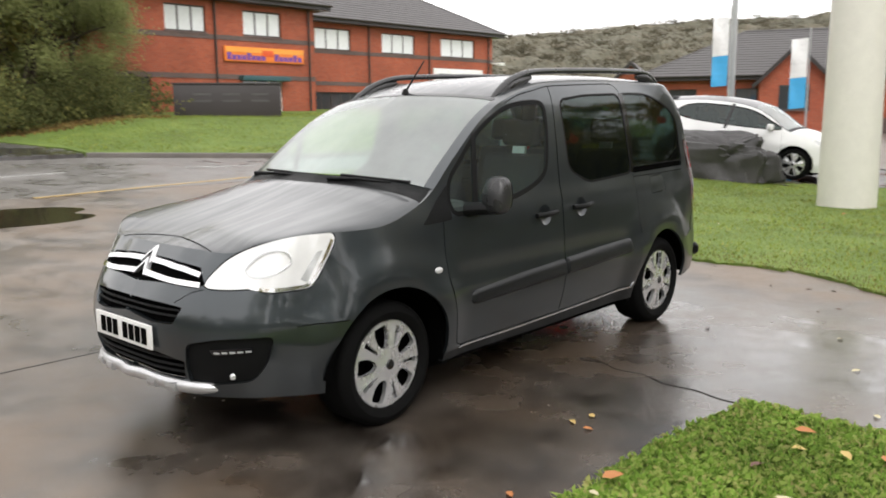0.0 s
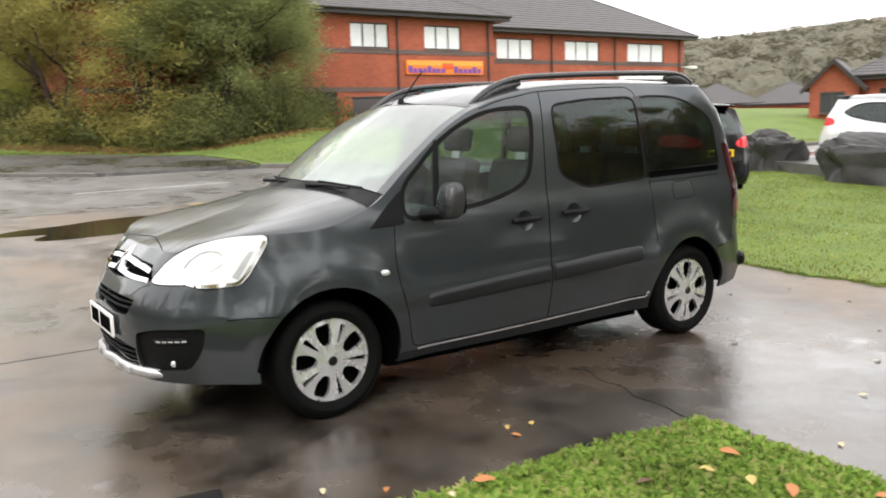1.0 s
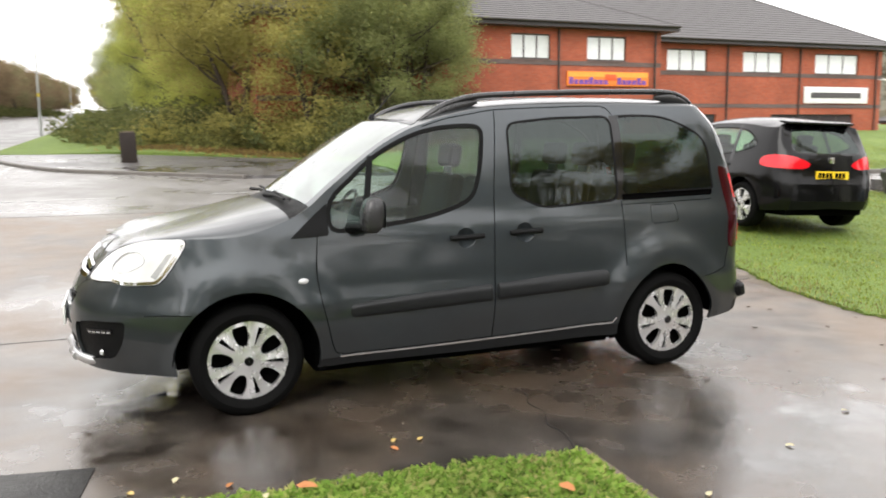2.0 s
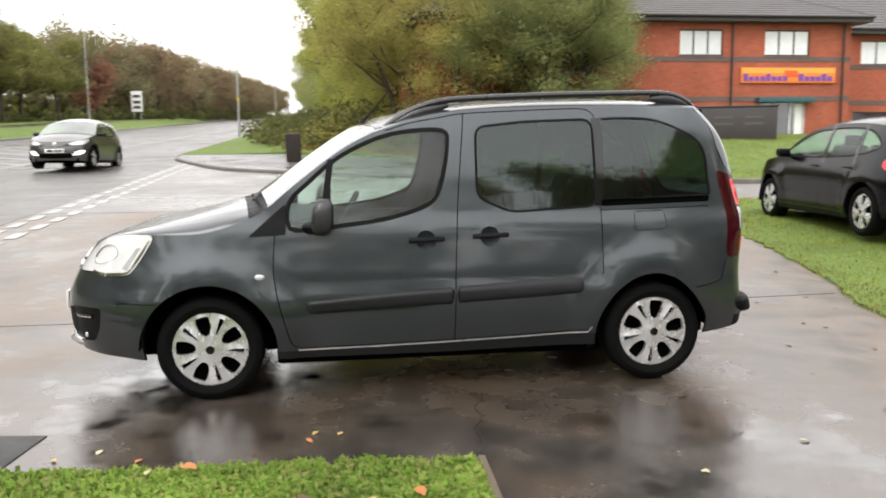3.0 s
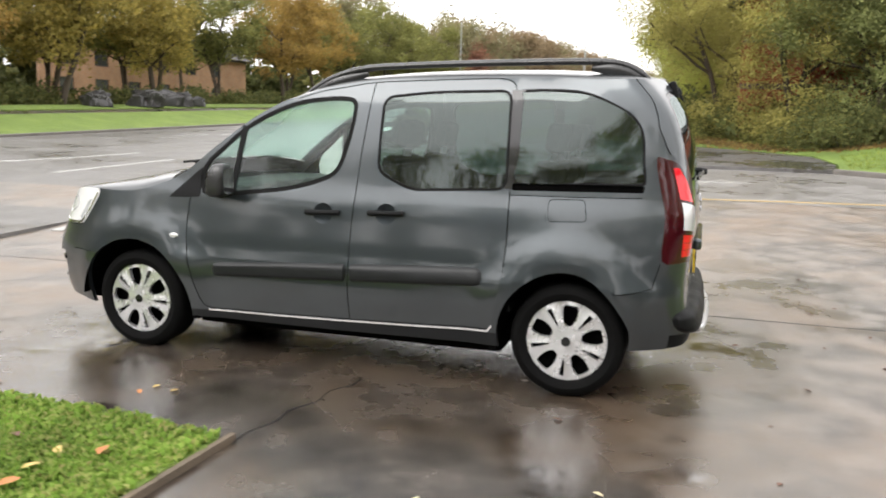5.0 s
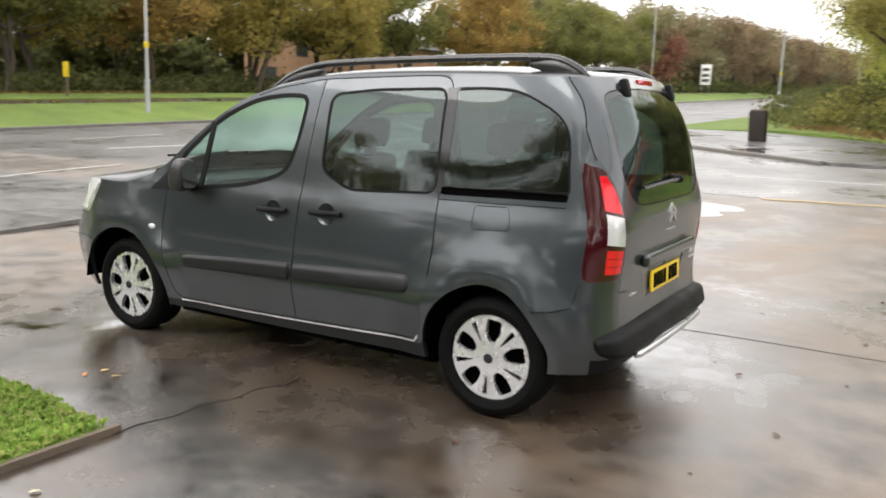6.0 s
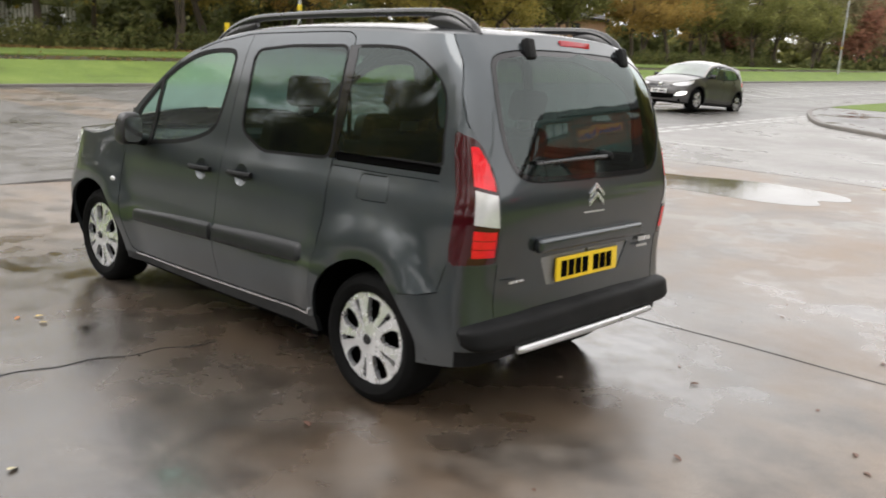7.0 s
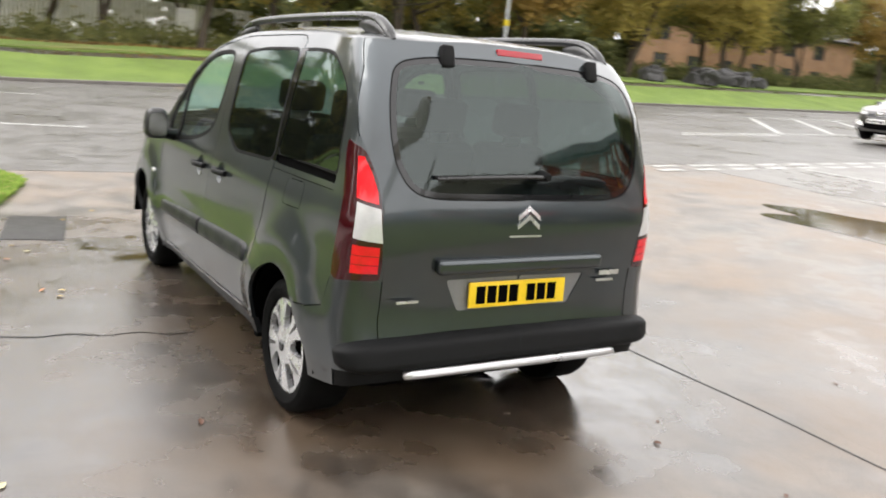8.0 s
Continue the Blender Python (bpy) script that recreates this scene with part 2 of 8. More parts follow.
    l.new((dull if pale else rr).outputs[0], p.inputs["Coat Roughness"])
    l.new(b2.outputs[0], p.inputs["Coat Normal"])
    return m


def lawn(name, a, b, c):
    m, n, l, p = nodes_of(name)
    big, small = noise_node(n, l, 0.7, 6, 0.65), noise_node(n, l, 26, 4)
    mix = n.new("ShaderNodeMixRGB")
    mix.inputs[0].default_value = 0.5
    l.new(big.outputs[0], mix.inputs[1])
    l.new(small.outputs[0], mix.inputs[2])
    cr = ramp_node(n, l, mix.outputs[0], [(0.33, a), (0.5, b), (0.66, c)])
    l.new(cr.outputs[0], p.inputs["Base Color"])
    p.inputs["Roughness"].default_value = 0.8
    b1 = bump_node(n, l, small.outputs[0], 0.7, 0.05)
    l.new(b1.outputs[0], p.inputs["Normal"])
    return m


def leafy(name, colors, rough=0.6, spread=1.0, patch=0.9):
    """Leaves whose colour differs from clump to clump."""
    mean = np.mean(colors, axis=0)
    colors = [tuple(float(q) for q in mean + (np.array(c) - mean) * spread) for c in colors]
    m, n, l, p = nodes_of(name)
    geo = n.new("ShaderNodeNewGeometry")
    cr = ramp_node(n, l, geo.outputs["Random Per Island"], [(i / max(1, len(colors) - 1), c) for i, c in enumerate(colors)])
    big = noise_node(n, l, patch, 3)
    mul = n.new("ShaderNodeMixRGB")
    mul.blend_type, mul.inputs[0].default_value = "MULTIPLY", 1.0
    sh = ramp_node(n, l, big.outputs[0], [(0.3, grey3(0.65)), (0.7, grey3(1.3))])
    l.new(cr.outputs[0], mul.inputs[1])
    l.new(sh.outputs[0], mul.inputs[2])
    l.new(mul.outputs[0], p.inputs["Base Color"])
    p.inputs["Roughness"].default_value, p.inputs["Specular IOR Level"].default_value = rough, 0.2
    soft, face = n.new("ShaderNodeVectorMath"), n.new("ShaderNodeVectorMath")
    face.operation, soft.operation = "MULTIPLY_ADD", "NORMALIZE"
    face.inputs[1].default_value, face.inputs[2].default_value = (0.55, 0.55, 0.55), (0, 0, 0.62)
    l.new(geo.outputs["Normal"], face.inputs[0])
    l.new(face.outputs[0], soft.inputs[0])
    l.new(soft.outputs[0], p.inputs["Normal"])
    tl = n.new("ShaderNodeBsdfTranslucent")
    l.new(mul.outputs[0], tl.inputs["Color"])
    mx = n.new("ShaderNodeMixShader")
    mx.inputs[0].default_value = 0.5
    l.new(p.outputs[0], mx.inputs[1])
    l.new(tl.outputs[0], mx.inputs[2])
    l.new(mx.outputs[0], n["Material Output"].inputs["Surface"])
    return m


def brickwork(name, bricks, joint, ux=1.0):
    """Small stretcher bricks in mortar, far enough off that they stay a material."""
    m, n, l, p = nodes_of(name)
    tc, sep, com, add = n.new("ShaderNodeTexCoord"), n.new("ShaderNodeSeparateXYZ"), n.new("ShaderNodeCombineXYZ"), n.new("ShaderNodeMath")
    l.new(tc.outputs["Object"], sep.inputs[0])
    l.new(sep.outputs[0], add.inputs[0])
    l.new(sep.outputs[1], add.inputs[1])
    l.new(add.outputs[0], com.inputs[0])
    l.new(sep.outputs[2], com.inputs[1])
    bt = n.new("ShaderNodeTexBrick")
    bt.inputs["Scale"].default_value = 1.0
    bt.inputs["Brick Width"].default_value, bt.inputs["Row Height"].default_value, bt.inputs["Mortar Size"].default_value = 0.225, 0.075, 0.006
    bt.inputs["Color1"].default_value, bt.inputs["Color2"].default_value, bt.inputs["Mortar"].default_value = (*bricks[0], 1), (*bricks[1], 1), (*joint, 1)
    l.new(com.outputs[0], bt.inputs["Vector"])
    big = noise_node(n, l, 0.6, 5)
    sh = ramp_node(n, l, big.outputs[0], [(0.3, grey3(0.8)), (0.7, grey3(1.15))])
    mul = n.new("ShaderNodeMixRGB")
    mul.blend_type, mul.inputs[0].default_value = "MULTIPLY", 1.0
    l.new(bt.outputs["Color"], mul.inputs[1])
    l.new(sh.outputs[0], mul.inputs[2])
    l.new(mul.outputs[0], p.inputs["Base Color"])
    p.inputs["Roughness"].default_value = 0.85
    l.new(bump_node(n, l, bt.outputs["Fac"], -0.4, 0.01).outputs[0], p.inputs["Normal"])
    return m


M_PAINT = paint("grey_metallic_paint", (0.045, 0.054, 0.060), 0.84, 0.39, coat=1.0, film=0.08, beading=0.5)
M_PAINT_BEADED = paint("rain_beaded_grey_paint", (0.055, 0.060, 0.064), 0.7, 0.40, coat=0.9, film=0.14, beading=2.4, runs=0.4)
M_TRIM = plain("black_grained_plastic", (0.006, 0.0062, 0.0065), 0.48, bump=0.25, bump_scale=300, spec=0.13)
M_RAIL = plain("satin_black_rail", (0.02, 0.02, 0.021), 0.3, spec=0.6)
M_SEAL = plain("black_rubber_seal", (0.005, 0.005, 0.005), 0.6, spec=0.12)
M_GLOSS_BLACK = plain("gloss_black", (0.006, 0.006, 0.007), 0.06, spec=0.6, rvary=0.03)
# near-black: also puts the shade of gaps, intakes and wheel arches into the colour
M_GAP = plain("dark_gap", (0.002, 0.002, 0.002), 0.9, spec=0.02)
M_MOULD = plain("dark_grey_moulding", (0.0095, 0.0105, 0.0115), 0.42, bump=0.1, bump_scale=300, spec=0.32)
M_RUBBER = plain("tyre_rubber", (0.005, 0.005, 0.005), 0.75, bump=0.3, bump_scale=90, spec=0.07)
M_SILVER = plain("silver_lacquer", (0.70, 0.70, 0.71), 0.27, 0.72, vary=0.05, coat=0.5)
M_CHROME = plain("chrome", (0.85, 0.85, 0.86), 0.08, 1.0, vary=0.03)
M_SATIN = plain("satin_aluminium", (0.6, 0.6, 0.61), 0.33, 0.8)
M_SATIN_DARK = plain("dull_grey_panel", (0.26, 0.26, 0.27), 0.4, 0.5)
M_GLASS = glass("clear_car_glass", (0.83, 0.97, 0.91), ior=1.48, mist=0.03)
M_SCREEN = glass("windscreen_glass", (0.70, 0.88, 0.82), mist=0.36, even=0.10)
M_TINT = glass("tinted_car_glass", (0.165, 0.23, 0.215), ior=1.68, mist=0.004, shine=(0.86, 0.96, 0.94))
M_RED = plain("red_lens", (0.70, 0.006, 0.016), 0.1, coat=0.3, vary=0.2, scale=20)
M_RED_DEEP = plain("deep_red_lens", (0.36, 0.006, 0.016), 0.12, coat=0.3)
M_RED_DARK = plain("dark_red_lens", (0.034, 0.002, 0.005), 0.08, coat=0.35)
M_LENS = plain("clear_lens", (0.62, 0.62, 0.63), 0.1, 0.25, vary=0.12, scale=26, coat=1.0)
M_HEADLAMP = plain("bright_headlamp_lens", (0.76, 0.76, 0.76), 0.1, 0.1, vary=0.06, scale=16, coat=1.0)
M_LAMP_GREY = plain("lamp_reflector_grey", (0.60, 0.61, 0.62), 0.12, 0.4, vary=0.2, scale=14, coat=1.0)
M_WHITE_PLATE = plain("white_plate", (0.8, 0.8, 0.78), 0.35)
M_YELLOW_PLATE = plain("yellow_plate", (0.85, 0.58, 0.02), 0.35)
M_CABIN = plain("dark_cabin_trim", (0.018, 0.019, 0.02), 0.75)
M_SEAT = plain("grey_seat_cloth", (0.035, 0.038, 0.04), 0.9, bump=0.3, bump_scale=200, spec=0.2)
# pale lifts the colour away from the van; nearer, shade is painted in
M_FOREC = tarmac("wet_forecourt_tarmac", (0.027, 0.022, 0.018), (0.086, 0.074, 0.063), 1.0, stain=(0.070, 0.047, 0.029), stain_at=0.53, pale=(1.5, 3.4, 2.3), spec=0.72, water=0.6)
M_ROAD = tarmac("wet_road_asphalt", (0.145, 0.137, 0.130), (0.22, 0.209, 0.20), 0.45, 0.22, stain_at=0.8, spec=0.42)
M_ROAD_MAIN = tarmac("wet_main_road_asphalt", (0.100, 0.095, 0.090), (0.150, 0.143, 0.136), 0.45, 0.26, stain_at=0.8, spec=0.5)
M_PAVE = tarmac("wet_footway_asphalt", (0.07, 0.066, 0.064), (0.125, 0.118, 0.115), 0.5, stain_at=0.66)
M_PATH = tarmac("leaf_stained_path", (0.040, 0.036, 0.031), (0.075, 0.068, 0.058), 0.4, 0.2, stain=(0.07, 0.05, 0.03), stain_at=0.5, spec=0.3)
M_GRASS = lawn("damp_grass", (0.07, 0.095, 0.014), (0.115, 0.18, 0.024), (0.19, 0.245, 0.045))
M_STRAW = leafy("worn_straw_and_soil", [(0.10, 0.075, 0.035), (0.22, 0.17, 0.07), (0.30, 0.28, 0.09)])
M_ROUGH_GRASS = lawn("rough_verge", (0.08, 0.085, 0.025), (0.14, 0.16, 0.035), (0.26, 0.23, 0.07))
M_BLADE = leafy("grass_blades", [(0.13, 0.20, 0.03), (0.20, 0.345, 0.05), (0.285, 0.455, 0.07), (0.37, 0.48, 0.11), (0.43, 0.40, 0.15)])
M_BLADE_MOWN = leafy("mown_grass_blades", [(0.13, 0.145, 0.025), (0.20, 0.265, 0.04), (0.275, 0.35, 0.06), (0.39, 0.35, 0.11)], patch=1.7)
M_KERB = plain("kerb_concrete", (0.14, 0.128, 0.115), 0.55, vary=0.35, scale=2.5, bump=0.4)
M_EDGING = plain("weathered_timber_edging", (0.13, 0.10, 0.07), 0.7, vary=0.3, scale=5, bump=0.4)
M_LINE = plain("worn_white_road_paint", (0.40, 0.40, 0.39), 0.4, vary=0.5, scale=7)
M_YLINE = plain("worn_yellow_road_paint", (0.42, 0.30, 0.13), 0.45, vary=0.3, scale=4)
M_IRON = plain("cast_iron", (0.03, 0.029, 0.028), 0.4, 0.5, bump=0.5, bump_scale=60)
M_BRICK = brickwork("red_brick", ((0.40, 0.095, 0.045), (0.31, 0.07, 0.035)), (0.27, 0.13, 0.09))
M_BRICK_DARK = brickwork("blue_grey_brick", ((0.15, 0.10, 0.09), (0.11, 0.085, 0.08)), (0.14, 0.10, 0.09))
M_TILE = plain("grey_roof_tile", (0.085, 0.08, 0.08), 0.6, vary=0.2, scale=3)
M_FASCIA = plain("dark_brown_fascia", (0.03, 0.024, 0.022), 0.45)
M_UPVC = plain("white_window_frame", (0.75, 0.75, 0.74), 0.4)
M_DARKFRAME = plain("dark_window_frame", (0.05, 0.04, 0.038), 0.45)
M_BLIND = plain("white_blind", (0.8, 0.8, 0.79), 0.7)
M_PANE = plain("office_glass", (0.05, 0.055, 0.06), 0.03, vary=0.2, coat=1.0, spec=0.8)
M_PANE_BRIGHT = plain("office_glass_over_blind", (0.76, 0.78, 0.78), 0.05, vary=0.1, coat=1.0)
M_BARK = plain("bark", (0.075, 0.058, 0.042), 0.9, vary=0.35, scale=4, bump=0.8, bump_scale=25)
M_ROCK = plain("dark_wet_rock", (0.045, 0.043, 0.043), 0.42, vary=0.5, scale=3, bump=0.9, bump_scale=9)
M_POLE = plain("cream_painted_steel", (0.70, 0.68, 0.62), 0.4, vary=0.06)
M_GALV = plain("galvanised_steel", (0.42, 0.43, 0.43), 0.45, 0.5)
M_WHITE = plain("white_gloss", (0.8, 0.8, 0.79), 0.3)
M_BLUE = plain("sky_blue_print", (0.05, 0.36, 0.66), 0.5)
M_ORANGE = plain("orange_sign_face", (0.85, 0.22, 0.03), 0.5)
M_PURPLE = plain("purple_sign_letters", (0.16, 0.06, 0.32), 0.5)
M_SIGN_DARK = plain("dark_brown_sign_panel", (0.035, 0.028, 0.028), 0.4)
M_SIGN_TEXT = plain("grey_sign_lettering", (0.075, 0.07, 0.07), 0.5)
M_TEAL = plain("teal_canopy", (0.03, 0.09, 0.10), 0.4)

# ---- ground ----
from mathutils.geometry import delaunay_2d_cdt


def gz(x, y):
    """Height of the ground: level round the van, then rising gently across the roads."""
    if y <= 1.1:
        return 0.0
    if y >= 5.0:
        return 0.033 * (y + 1)
    t, w = (y - 1.1) / 3.9, 3.9
    return (-2 * t ** 3 + 3 * t * t) * 0.198 + (t ** 3 - t * t) * w * 0.033


def bank(x, y):
    """The grass bank before the brick offices and the rise beyond the main road."""
    a = 0.6 * min(1, max(0, (y - 15.5) / 5)) * min(1, max(0, (x - 5) / 4))
    b = 0.85 * min(1, max(0, (-22.5 - x) / 5))
    c = 0.25 * min(1, max(0, (y - 24) / 6)) * min(1, max(0, (x + 4) / 4)) if x <= 9 else 0
    return max(a, b, c)


def smooth(pts, n=12, closed=False):
    """Catmull-Rom through control points."""
    pts = [np.array(p, float) for p in pts]
    m = len(pts)
    out = []
    for i in range(m if closed else m - 1):
        p1, p2 = pts[i], pts[(i + 1) % m]
        p0 = pts[(i - 1) % m] if closed or i > 0 else 2 * p1 - p2
        p3 = pts[(i + 2) % m] if closed or i + 2 < m else 2 * p2 - p1
        for k in range(n):
            t = k / n
            out.append(0.5 * (2 * p1 + (p2 - p0) * t + (2 * p0 - 5 * p1 + 4 * p2 - p3) * t * t + (3 * p1 - p0 - 3 * p2 + p3) * t ** 3))
    if not closed:
        out.append(pts[-1])
    return np.array(out)


def inside(poly, pts):
    poly, pts = np.asarray(poly, float), np.asarray(pts, float)
    x, y = pts[:, 0], pts[:, 1]
    hit = np.zeros(len(pts), bool)
    for (x0, y0), (x1, y1) in zip(poly, np.roll(poly, -1, 0)):
        cross = (y0 > y) != (y1 > y)
        hit ^= cross & (x < (x1 - x0) * (y - y0) / ((y1 - y0) or 1e-12) + x0)
    return hit


def rs(poly, step=0.03, closed=True):
    """Points along an outline, none further apart than step."""
    poly = np.asarray(poly, float)
    ends = np.roll(poly, -1, 0) if closed else poly[1:]
    out = []
    for a, b in zip(poly, ends):
        k = max(1, int(math.ceil(np.hypot(*(b - a)) / step)))
        out += [a + (b - a) * i / k for i in range(k)]
    if not closed:
        out.append(poly[-1])
    return np.array(out)


def triangulate(outlines, grid, keep):
    """Triangles of a plane cut along outlines, with inner points on a grid."""
    pts, edges, samples = [], [], []
    for poly in outlines:
        base = len(pts)
        pts += [tuple(p) for p in poly]
        edges += [(base + i, base + (i + 1) % len(poly)) for i in range(len(poly))]
    samples = np.array(pts)
    lo, hi = samples.min(0), samples.max(0)
    gx, gy = np.meshgrid(np.arange(lo[0], hi[0], grid), np.arange(lo[1], hi[1], grid))
    g = np.stack([gx.ravel(), gy.ravel()], 1)
    g[:, 0] += (np.arange(len(g)) % 2) * grid * 0.13
    g = g[inside(keep, g)]
    far = np.ones(len(g), bool)
    for i in range(0, len(samples), 400):
        d = np.hypot(g[:, None, 0] - samples[None, i:i + 400, 0], g[:, None, 1] - samples[None, i:i + 400, 1])
        far &= d.min(1) > grid * 0.42
    g = g[far]
    pts += [tuple(p) for p in g]
    v, _, f, *_ = delaunay_2d_cdt([Vector(p) for p in pts], edges, [], 0, 1e-6)
    v = np.array([tuple(p) for p in v])
    f = [t for t in f if len(t) == 3]
    mid = np.array([v[list(t)].mean(0) for t in f])
    return v, f, mid


def sheet(name, outline, material, lift=0.05, grid=1.0, skirt=0.15, rise=None, label="", category="", kind="structure", step=None, rough=0.0):
    """A piece of ground that follows the lie of the land, with an edge that goes down into it."""
    outline = rs(outline, step or grid)
    v, f, mid = triangulate([outline], grid, outline)
    f = [t for t, ok in zip(f, inside(outline, mid)) if ok]
    rng = random.Random(3)
    z = [gz(*p) + lift + (rise(*p) if rise else 0) + (rng.uniform(-rough, rough) if rough else 0) for p in v]
    verts = [(p[0], p[1], h) for p, h in zip(v, z)]
    count = {}
    for t in f:
        for a, b in zip(t, t[1:] + t[:1]):
            count[(a, b)] = 1
    low = {}
    faces = [tuple(t) for t in f]
    for (a, b) in list(count):
        if (b, a) not in count:
            for k in (a, b):
                if k not in low:
                    low[k] = len(verts)
                    verts.append((v[k][0], v[k][1], z[k] - skirt))
            faces.append((b, a, low[a], low[b]))
    ob = put(name, verts, faces, material, sharp=40)
    return tagged(ob, label, category, "", kind)


# the one sheet that everything stands on
xs = sorted(set([-420, -260, -160, -100, -70, -50, -40] + list(range(-32, 46, 2)) + [50, 60, 80, 110, 160, 240, 360, 520]))
ys = sorted(set([-120, -60, -30, -18, -12] + list(range(-10, 2)) + [1.1, 1.7, 2.3, 2.9, 3.5, 4.1, 4.7, 5, 6, 8, 10, 13, 16, 20, 25, 30, 40, 55, 75, 100, 140, 200, 300, 450, 700]))
gv = [(x, y, gz(x, y)) for y in ys for x in xs]
nx_ = len(xs)
gf = [(j * nx_ + i, j * nx_ + i + 1, (j + 1) * nx_ + i + 1, (j + 1) * nx_ + i) for j in range(len(ys) - 1) for i in range(nx_ - 1)]
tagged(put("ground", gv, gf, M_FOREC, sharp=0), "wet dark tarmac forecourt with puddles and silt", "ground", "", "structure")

ROAD_L, ROAD_R = -21.6, -5.65
sheet("road", [(ROAD_L, -60), (ROAD_R, -60), (ROAD_R, 24), (-6.2, 60), (-6.6, 420), (-26, 420), (ROAD_L, 60)], M_ROAD_MAIN, 0.006, 4.0, 0.05,
      label="wet grey main road with white markings", category="road")
sheet("side_road", [(-5.64, 9.3), (9, 8.9), (40, 8.0), (40, 13), (8.6, 12.4), (4.8, 15.6), (-1.0, 18), (-5.64, 25)], M_ROAD, 0.005, 1.5, 0.05,
      label="wet side road leading off the junction", category="road")


def kerb(name, line, width=0.13, height=0.10, material=M_KERB, label="grey concrete kerb", rise=0.0, step=1.0):
    """A raised kerb along a line, its top edge worn round."""
    line = rs(line, step, False)
    e = np.gradient(line, axis=0)
    e /= np.hypot(*e.T)[:, None]
    nrm = np.stack([-e[:, 1], e[:, 0]], 1)
    prof = [(-width / 2, -0.12), (-width / 2, height - 0.02), (-width / 2 + 0.02, height), (width / 2, height), (width / 2, -0.12)]
    verts, faces, m = [], [], len(prof)
    for p, n in zip(line, nrm):
        for o, h in prof:
            q = p + n * o
            verts.append((q[0], q[1], gz(*p) + h + rise))
    for i in range(len(line) - 1):
        for k in range(m - 1):
            a = i * m + k
            faces.append((a, a + m, a + m + 1, a + 1))
    faces += [tuple(range(m - 1, -1, -1)), tuple(range((len(line) - 1) * m, len(line) * m))]
    return tagged(put(name, verts, faces, material), label, "kerb", "", "structure")


def marking(points, width, lift=0.012, material=M_LINE, name="road_marking", label="worn white painted road line", group="road markings"):
    """A painted line, a few millimetres thick, lying on the road."""
    line = rs(points, 1.0, False)
    e = np.gradient(line, axis=0)
    e /= np.hypot(*e.T)[:, None]
    n = np.stack([-e[:, 1], e[:, 0]], 1) * width / 2
    verts, faces = [], []
    for p, q in zip(line, n):
        for s in (-1, 1):
            x, y = p + q * s
            verts.append((x, y, gz(x, y) + lift))
    k = len(verts)
    verts += [(x, y, z - 0.006) for x, y, z in verts]
    for i in range(len(line) - 1):
        a = 2 * i
        faces += [(a, a + 1, a + 3, a + 2)[::-1], (a, a + 2, a + 2 + k, a + k), (a + 3, a + 1, a + 1 + k, a + 3 + k)]
    faces += [(0, k, k + 1, 1), (k - 2, k - 1, 2 * k - 1, 2 * k - 2)]
    return tagged(put(name, verts, faces, material, sharp=0), label, "road marking", group)


def ragged(outline, amp, step=0.12, seed=1):
    """An outline whose edge wanders as turf does."""
    pts = rs(outline, step)
    r = np.random.default_rng(seed)
    wob = r.normal(0, 1, (len(pts), 2))
    slow = np.stack([np.convolve(np.r_[w[-6:], w, w[:6]], np.ones(13) / 13, "valid") for w in wob.T], 1) * 3.0
    return pts + (slow * 0.7 + wob * 0.35) * amp


# footway apron at the far corner, with the stump on it
APRON = [(-6.05, 25.9), (-5.6, 24.6), (-4.6, 22.0), (-3.66, 20.1), (-2.75, 19.1), (-1.74, 18.2), (-0.26, 17.0), (1.1, 15.8), (4.8, 15.75), (5.1, 17.5), (4.9, 20.8), (2.7, 23.5), (-2.4, 28.2), (-6.35, 28.6)]
sheet("pavement", APRON, M_PAVE, 0.085, 1.0, 0.2, label="wet footway at the junction corner", category="pavement")
kerb("kerb_1", smooth([(-6.45, 30), (-6.2, 26.6), (-5.6, 24.5), (-4.6, 21.9), (-3.66, 20.0), (-2.75, 19.0), (-1.74, 18.1), (-0.3, 16.95), (0.9, 15.85)], 4), 0.15, 0.10)
kerb("kerb_2", [(4.85, 15.7), (7.8, 13.45), (8.9, 12.55), (14, 12.15), (25, 11.9), (45, 11.8)], 0.15, 0.12)
sheet("verge_far", [(-6.45, 28.7), (-2.4, 28.3), (2.7, 23.6), (4.95, 20.8), (5.15, 17.5), (4.95, 15.8), (7.85, 13.6), (8.95, 12.7), (25, 12.05), (60, 12.0), (60, 60), (30, 120), (-7, 220), (-6.75, 120), (-6.5, 60)],
      M_GRASS, 0.10, 1.6, 0.25, bank, "mown green grass bank with fallen leaves", "grass")
# beyond the main road
kerb("kerb_3", [(-21.75, -60), (-21.75, 60), (-24, 200)], 0.15, 0.11, step=4)
sheet("verge_road", [(-25.9, -60), (-21.85, -60), (-21.85, 60), (-23.5, 160), (-27.7, 160), (-25.9, 60)], M_GRASS, 0.10, 2.2, 0.2, bank, "bright green roadside grass strip", "grass")
sheet("footpath", [(-27.0, -60), (-25.9, -60), (-25.9, 60), (-27.7, 160), (-29, 160), (-27.0, 60)], M_PATH, 0.06, 2.5, 0.2, bank, "wet tarmac footpath between grass strips", "path")
sheet("wood_floor", [(-120, -60), (-27.0, -60), (-27.0, 60), (-29, 160), (-60, 240), (-200, 240), (-200, -60)], M_ROUGH_GRASS, 0.09, 5.0, 0.3, bank, "rough grass and leaf litter under the trees", "grass")
